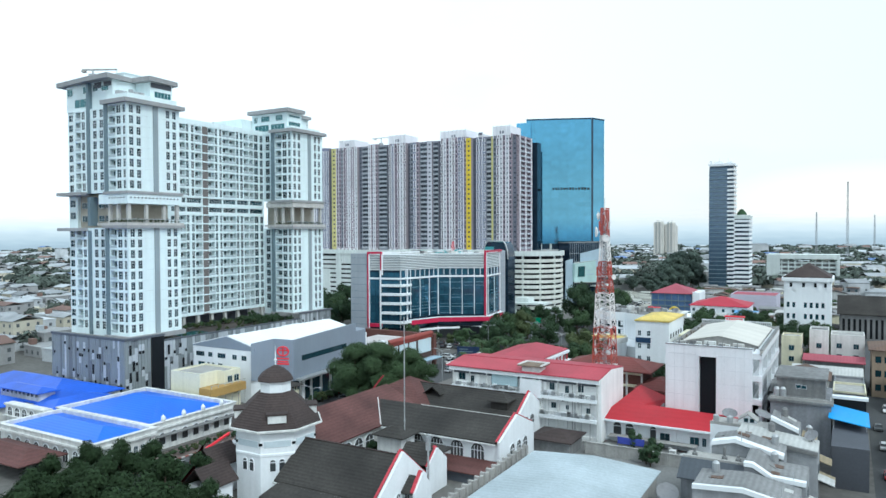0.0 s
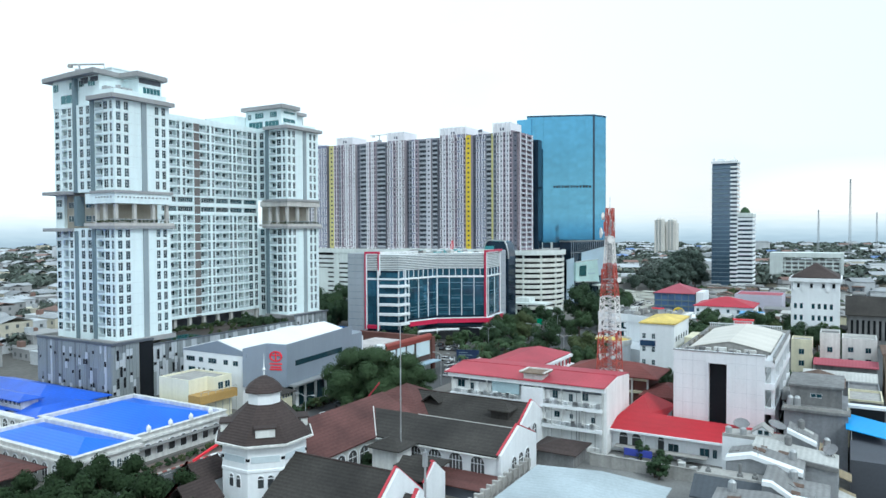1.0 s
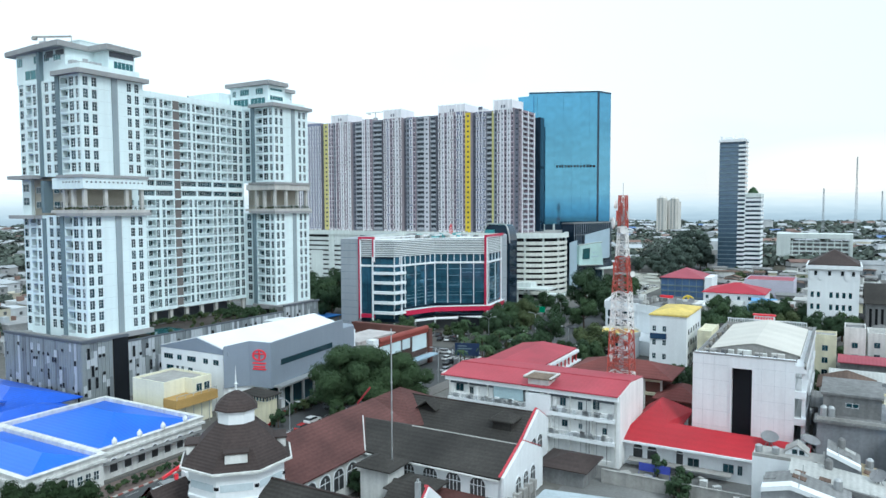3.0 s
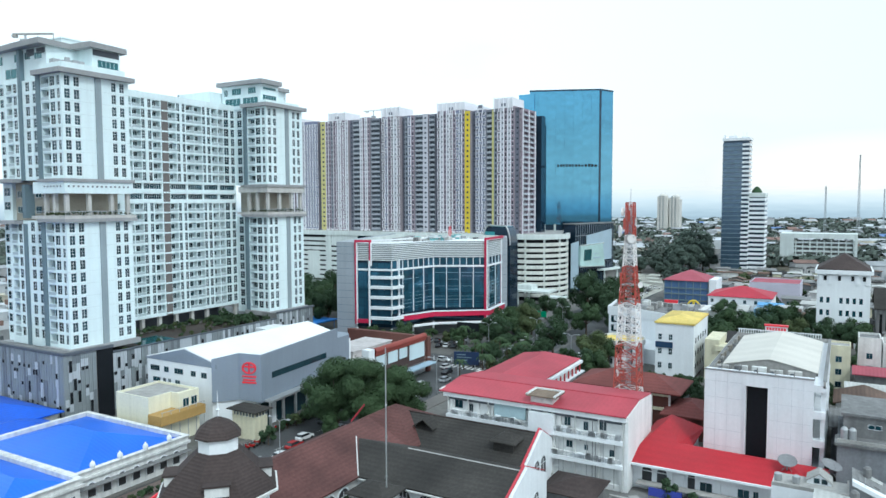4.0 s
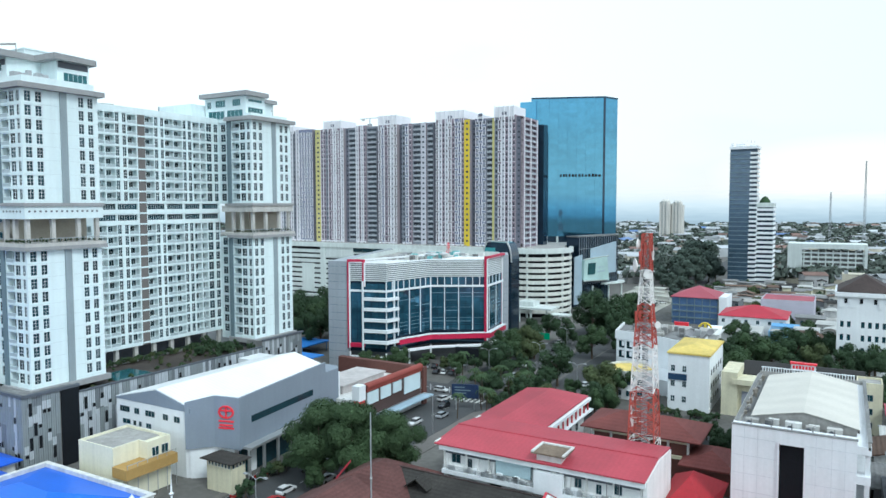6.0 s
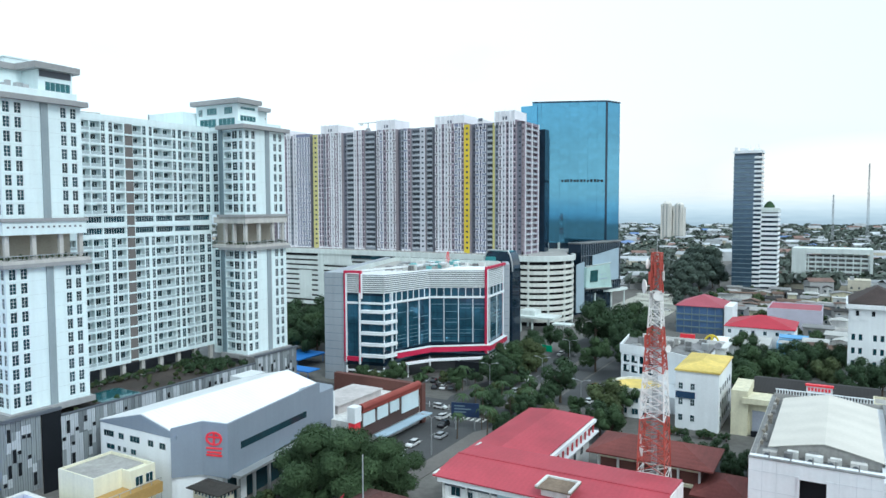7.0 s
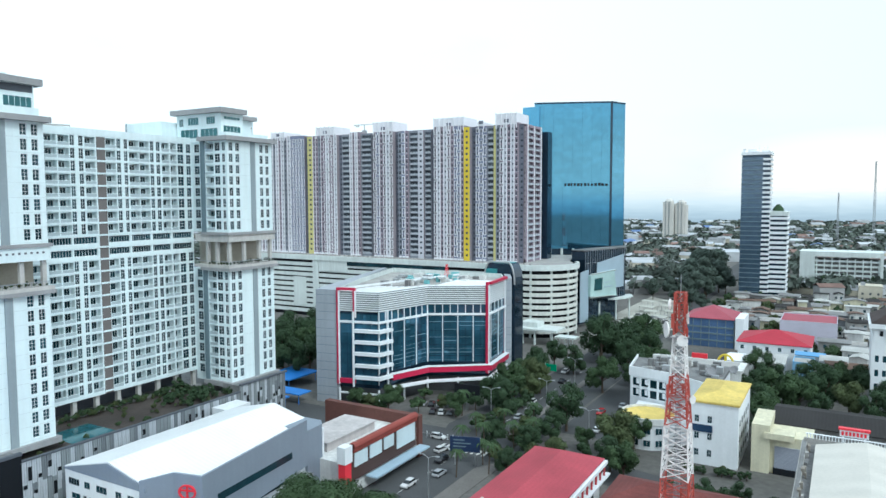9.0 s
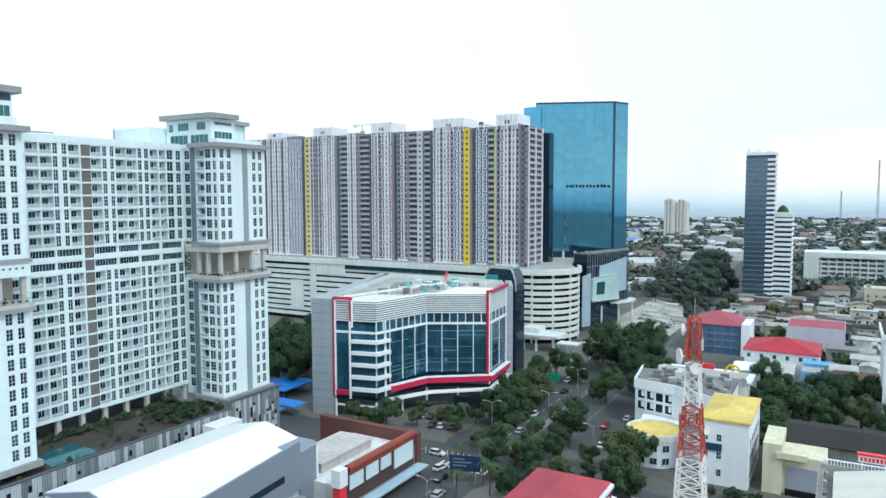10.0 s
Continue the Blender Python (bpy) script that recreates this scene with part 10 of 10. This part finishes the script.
# ---------------------------------------------------------------- the low city around and beyond
rc = random.Random(77)
# wall, roof and opening tones drawn closer together to imitate distance haze
CITY_WALL = [surf("city_white_hazed", (0.56, 0.58, 0.60), 0.85, var=0.2, island=0.3), surf("city_cream", (0.56, 0.52, 0.42), 0.85, var=0.2, island=0.3), surf("city_grey", (0.36, 0.36, 0.36), 0.85, var=0.2, island=0.3)]
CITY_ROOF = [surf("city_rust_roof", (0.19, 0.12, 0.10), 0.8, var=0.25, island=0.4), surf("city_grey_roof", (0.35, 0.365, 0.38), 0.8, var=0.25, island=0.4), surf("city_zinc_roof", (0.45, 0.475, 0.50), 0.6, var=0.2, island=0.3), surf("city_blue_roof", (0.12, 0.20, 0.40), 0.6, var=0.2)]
CITY_DARK = surf("city_openings_hazed", (0.10, 0.11, 0.12), 0.4, var=0.2)


def house_into(s, x, y, w, d, h, yaw, style, k0=0):
    """One low house: walls, a roof of one of four kinds and dark openings."""
    s.m = pose(x, y, 0, 0, 0, yaw)
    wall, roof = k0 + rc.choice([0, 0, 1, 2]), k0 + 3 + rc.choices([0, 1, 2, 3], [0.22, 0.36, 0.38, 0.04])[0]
    s.box(-w / 2, w / 2, -d / 2, d / 2, 0, h, wall)
    if style == 0:
        s.hip(-w / 2 - .5, w / 2 + .5, -d / 2 - .5, d / 2 + .5, h, h + min(w, d) * 0.22, 0.2, roof)
    elif style == 1:
        s.gable(-w / 2 - .4, w / 2 + .4, -d / 2 - .4, d / 2 + .4, h, h + d * 0.16, "x", 0.2, roof)
    else:
        s.box(-w / 2 - .2, w / 2 + .2, -d / 2 - .2, d / 2 + .2, h, h + 0.5, wall)
        s.box(-w / 2 + 1, -w / 2 + 3.5, -d / 2 + 1, -d / 2 + 3, h + .5, h + 2.6, roof)
    for r in range(max(1, int(h // 3.2))):
        n = max(1, int(w / 3.5))
        for i in range(n):
            u = -w / 2 + w * (i + .5) / n
            s.box(u - 0.6, u + 0.6, -d / 2 - 0.05, -d / 2, r * 3.2 + 1, r * 3.2 + 2.4, k0 + 7)
        n = max(1, int(d / 4))
        for i in range(n):
            u = -d / 2 + d * (i + .5) / n
            s.box(w / 2, w / 2 + 0.05, u - 0.6, u + 0.6, r * 3.2 + 1, r * 3.2 + 2.4, k0 + 7)
    s.m = Matrix()


CITY_MATS = CITY_WALL + CITY_ROOF + [CITY_DARK]
# keep-out rectangles round the measured buildings and streets
KEEP = [(-235, -104, 20, 236), (-350, -112, 226, 470), (-108, 6, 20, 272), (-128, -78, 190, 420), (4, 11.5, 20, 340), (-128, 14, 300, 548), (-100, 12, 262, 304), (-26, 62, 296, 350), (5, 27, 118, 242), (-95, -48, 540, 576), (-64, 8, 632, 672), (-126, -100, 400, 900), (-152, -100, 470, 532)]


def free(x, y, m=6):
    return not any(a - m < x < b + m and c - m < y < d + m for a, b, c, d in KEEP)


def in_view(x, y, margin=1.12):
    """Whether a place can come into view from somewhere on the way."""
    f = -x * 0.4985 + y * 0.8669
    u = x * 0.8669 + y * 0.4985
    return f > 40 and abs(u) < 0.66 * f * margin + 25


placed, cand = [], []
count = 0
for gx in range(-70, 60):
    for gy in range(3, 50):
        x, y = gx * 15 + rc.uniform(-4, 4), gy * 15 + rc.uniform(-4, 4)
        if not free(x, y) or not in_view(x, y) or y > 520 or abs(x) > 480:
            continue
        if rc.random() < 0.22:
            placed.append((x, y))
            continue
        cand.append((x, y))
far = Solid()
cand.sort(key=lambda q: math.hypot(q[0] + 12, q[1] - 40))
for x, y in cand:
    if count < 140:
        s = Solid()
        house_into(s, 0, 0, rc.uniform(8, 14), rc.uniform(8, 14), rc.choice([3.6, 4.2, 6.8, 7.2, 9.8]), rc.choice([0, 90]) + rc.uniform(-4, 4), rc.choice([0, 1, 1, 2]))
        ob = lone("house", s, CITY_MATS, (0, 0, 0), "low city house with weathered roof", "house", "city houses")
        ob.location = (x, y, 0)
        count += 1
    else:
        house_into(far, x, y, rc.uniform(8, 14), rc.uniform(8, 14), rc.choice([3.6, 4.2, 6.8, 7.2, 9.8]), rc.choice([0, 90]) + rc.uniform(-4, 4), rc.choice([0, 1, 1, 2]))
n_far = 0
for ring, step in ((0, 17), (1, 26), (2, 40)):
    lo, hi = ((0, 520), (520, 1300), (1300, 1960))[ring]
    span = int(hi * 1.3 / step)
    for gx in range(-span, span):
        for gy in range(int(0 if ring == 0 else 0), int(hi * 1.2 / step)):
            x, y = gx * step + rc.uniform(-.3, .3) * step, gy * step + rc.uniform(-.3, .3) * step
            f = -x * 0.4985 + y * 0.8669
            if not in_view(x, y, 1.05) or not free(x, y):
                continue
            if ring == 0 and not (abs(x) > 480 or y > 520):
                continue
            if not (lo <= f < hi) or rc.random() < 0.30 + 0.1 * ring:
                continue
            big = 1 + 0.35 * ring
            h = rc.choice([3.6, 4, 6.8, 7, 9.5])
            w = rc.uniform(8, 17) * big
            if rc.random() < 0.025 and f > 900:
                h, w = rc.uniform(12, 24), rc.uniform(14, 30)
            elif rc.random() < 0.04:
                w *= 2.4
            if ring < 1:
                house_into(far, x, y, w, rc.uniform(8, 16) * big, h, rc.choice([0, 90, 20]), rc.choice([0, 1, 1, 2]))
            else:
                far.m = pose(x, y, 0, 0, 0, rc.choice([0, 90, 25]))
                d = rc.uniform(8, 16) * big
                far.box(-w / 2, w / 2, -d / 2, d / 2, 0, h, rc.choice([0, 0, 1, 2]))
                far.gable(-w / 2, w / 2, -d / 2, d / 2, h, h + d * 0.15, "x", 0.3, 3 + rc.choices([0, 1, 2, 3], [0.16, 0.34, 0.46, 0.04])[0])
                far.m = Matrix()
            n_far += 1
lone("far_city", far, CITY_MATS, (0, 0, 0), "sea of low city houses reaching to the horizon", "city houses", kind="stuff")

# woods and gardens between the far houses
woods = Solid()
vs, fs = [], []


def clump(x, y, h, r, n, size):
    for _ in range(n):
        d = Vector((rc.gauss(0, 1), rc.gauss(0, 1), abs(rc.gauss(0, 1)) - 0.25)).normalized()
        k = rc.uniform(0.55, 1.05)
        p = Vector((x + d.x * r * k, y + d.y * r * k, h * 0.55 + d.z * h * 0.45 * k))
        nn = (d + Vector((rc.gauss(0, .4), rc.gauss(0, .4), rc.gauss(0.2, .4)))).normalized()
        e = nn.orthogonal().normalized()
        g = nn.cross(e)
        a = size * rc.uniform(.6, 1.3)
        i = len(vs)
        vs.extend([p - e * a, p + g * a * .8, p + e * a, p - g * a * .8])
        fs.append((i, i + 1, i + 2, i + 3))


for x, y in placed:
    clump(x, y, rc.uniform(7, 11), rc.uniform(3, 5), 150, 0.8)
for _ in range(1900):
    a = rc.uniform(-0.62, 0.62)
    f = 520 * (1940 / 520) ** rc.random()
    u = a * f
    x, y = f * -0.4985 + u * 0.8669, f * 0.8669 + u * 0.4985
    if free(x, y, 4):
        k = 1 + f / 1500
        clump(x, y, rc.uniform(8, 13), rc.uniform(5, 9) * k, 44, 1.7 * k)
# dense wood beyond the mall
for _ in range(46):
    f, a = rc.uniform(500, 720), rc.uniform(0.28, 0.38)
    u = a * f
    x, y = f * -0.4985 + u * 0.8669, f * 0.8669 + u * 0.4985
    if free(x, y, 2):
        clump(x, y, rc.uniform(12, 18), rc.uniform(5, 8), 130, 1.1)
# foliage colour greyed and lightened, so distance haze is painted in
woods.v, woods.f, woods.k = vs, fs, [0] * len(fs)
lone("far_woods", woods, surf("hazed_garden_foliage", (0.095, 0.118, 0.098), 0.8, var=0.3, island=0.4), (0, 0, 0), "woods and garden trees among far houses, green paled as haze", "trees", kind="stuff")
print("far houses", n_far, "houses", count, "leaves", len(fs))

# the hazy distance beyond the built-up ground, painted on a glowing ring
HAZE = bpy.data.materials.new("hazy_distance")
HAZE.use_nodes = True
hn, hl = HAZE.node_tree.nodes, HAZE.node_tree.links
hn.clear()
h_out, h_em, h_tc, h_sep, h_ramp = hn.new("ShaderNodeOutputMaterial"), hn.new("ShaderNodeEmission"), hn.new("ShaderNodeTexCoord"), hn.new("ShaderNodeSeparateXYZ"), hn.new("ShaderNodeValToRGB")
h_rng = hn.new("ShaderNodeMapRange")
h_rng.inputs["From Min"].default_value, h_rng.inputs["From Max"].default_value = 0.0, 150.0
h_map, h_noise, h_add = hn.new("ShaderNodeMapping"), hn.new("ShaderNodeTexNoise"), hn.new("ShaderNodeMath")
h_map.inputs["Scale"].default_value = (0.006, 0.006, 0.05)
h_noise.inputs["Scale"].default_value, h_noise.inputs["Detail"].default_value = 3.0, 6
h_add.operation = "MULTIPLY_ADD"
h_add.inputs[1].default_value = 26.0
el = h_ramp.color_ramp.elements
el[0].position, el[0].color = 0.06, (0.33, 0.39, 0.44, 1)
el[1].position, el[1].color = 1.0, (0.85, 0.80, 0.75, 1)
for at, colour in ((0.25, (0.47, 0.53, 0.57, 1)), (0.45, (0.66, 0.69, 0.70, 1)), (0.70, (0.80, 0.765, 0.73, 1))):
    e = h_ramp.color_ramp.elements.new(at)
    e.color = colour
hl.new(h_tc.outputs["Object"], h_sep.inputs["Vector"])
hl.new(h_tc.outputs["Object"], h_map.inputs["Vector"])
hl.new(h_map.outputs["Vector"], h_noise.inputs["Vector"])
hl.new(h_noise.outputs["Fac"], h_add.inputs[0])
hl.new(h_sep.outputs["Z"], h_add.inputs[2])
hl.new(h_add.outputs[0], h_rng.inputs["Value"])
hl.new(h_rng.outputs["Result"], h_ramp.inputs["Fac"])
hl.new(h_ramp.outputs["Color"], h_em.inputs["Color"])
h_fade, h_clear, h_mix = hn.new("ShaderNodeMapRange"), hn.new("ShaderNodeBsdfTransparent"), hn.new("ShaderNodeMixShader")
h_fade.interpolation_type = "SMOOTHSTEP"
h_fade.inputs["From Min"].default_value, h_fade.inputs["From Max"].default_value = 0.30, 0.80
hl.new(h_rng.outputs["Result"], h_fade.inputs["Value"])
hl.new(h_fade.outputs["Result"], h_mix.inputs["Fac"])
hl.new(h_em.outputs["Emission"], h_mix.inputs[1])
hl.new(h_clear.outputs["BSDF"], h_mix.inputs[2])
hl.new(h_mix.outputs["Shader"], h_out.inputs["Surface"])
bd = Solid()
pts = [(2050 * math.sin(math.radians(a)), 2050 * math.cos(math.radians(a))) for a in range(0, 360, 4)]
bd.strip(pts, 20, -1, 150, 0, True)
lone("backdrop", bd, HAZE, (0, 0, 0), "glowing backdrop ring painted as pale blue haze over the far city", "backdrop", kind="structure")
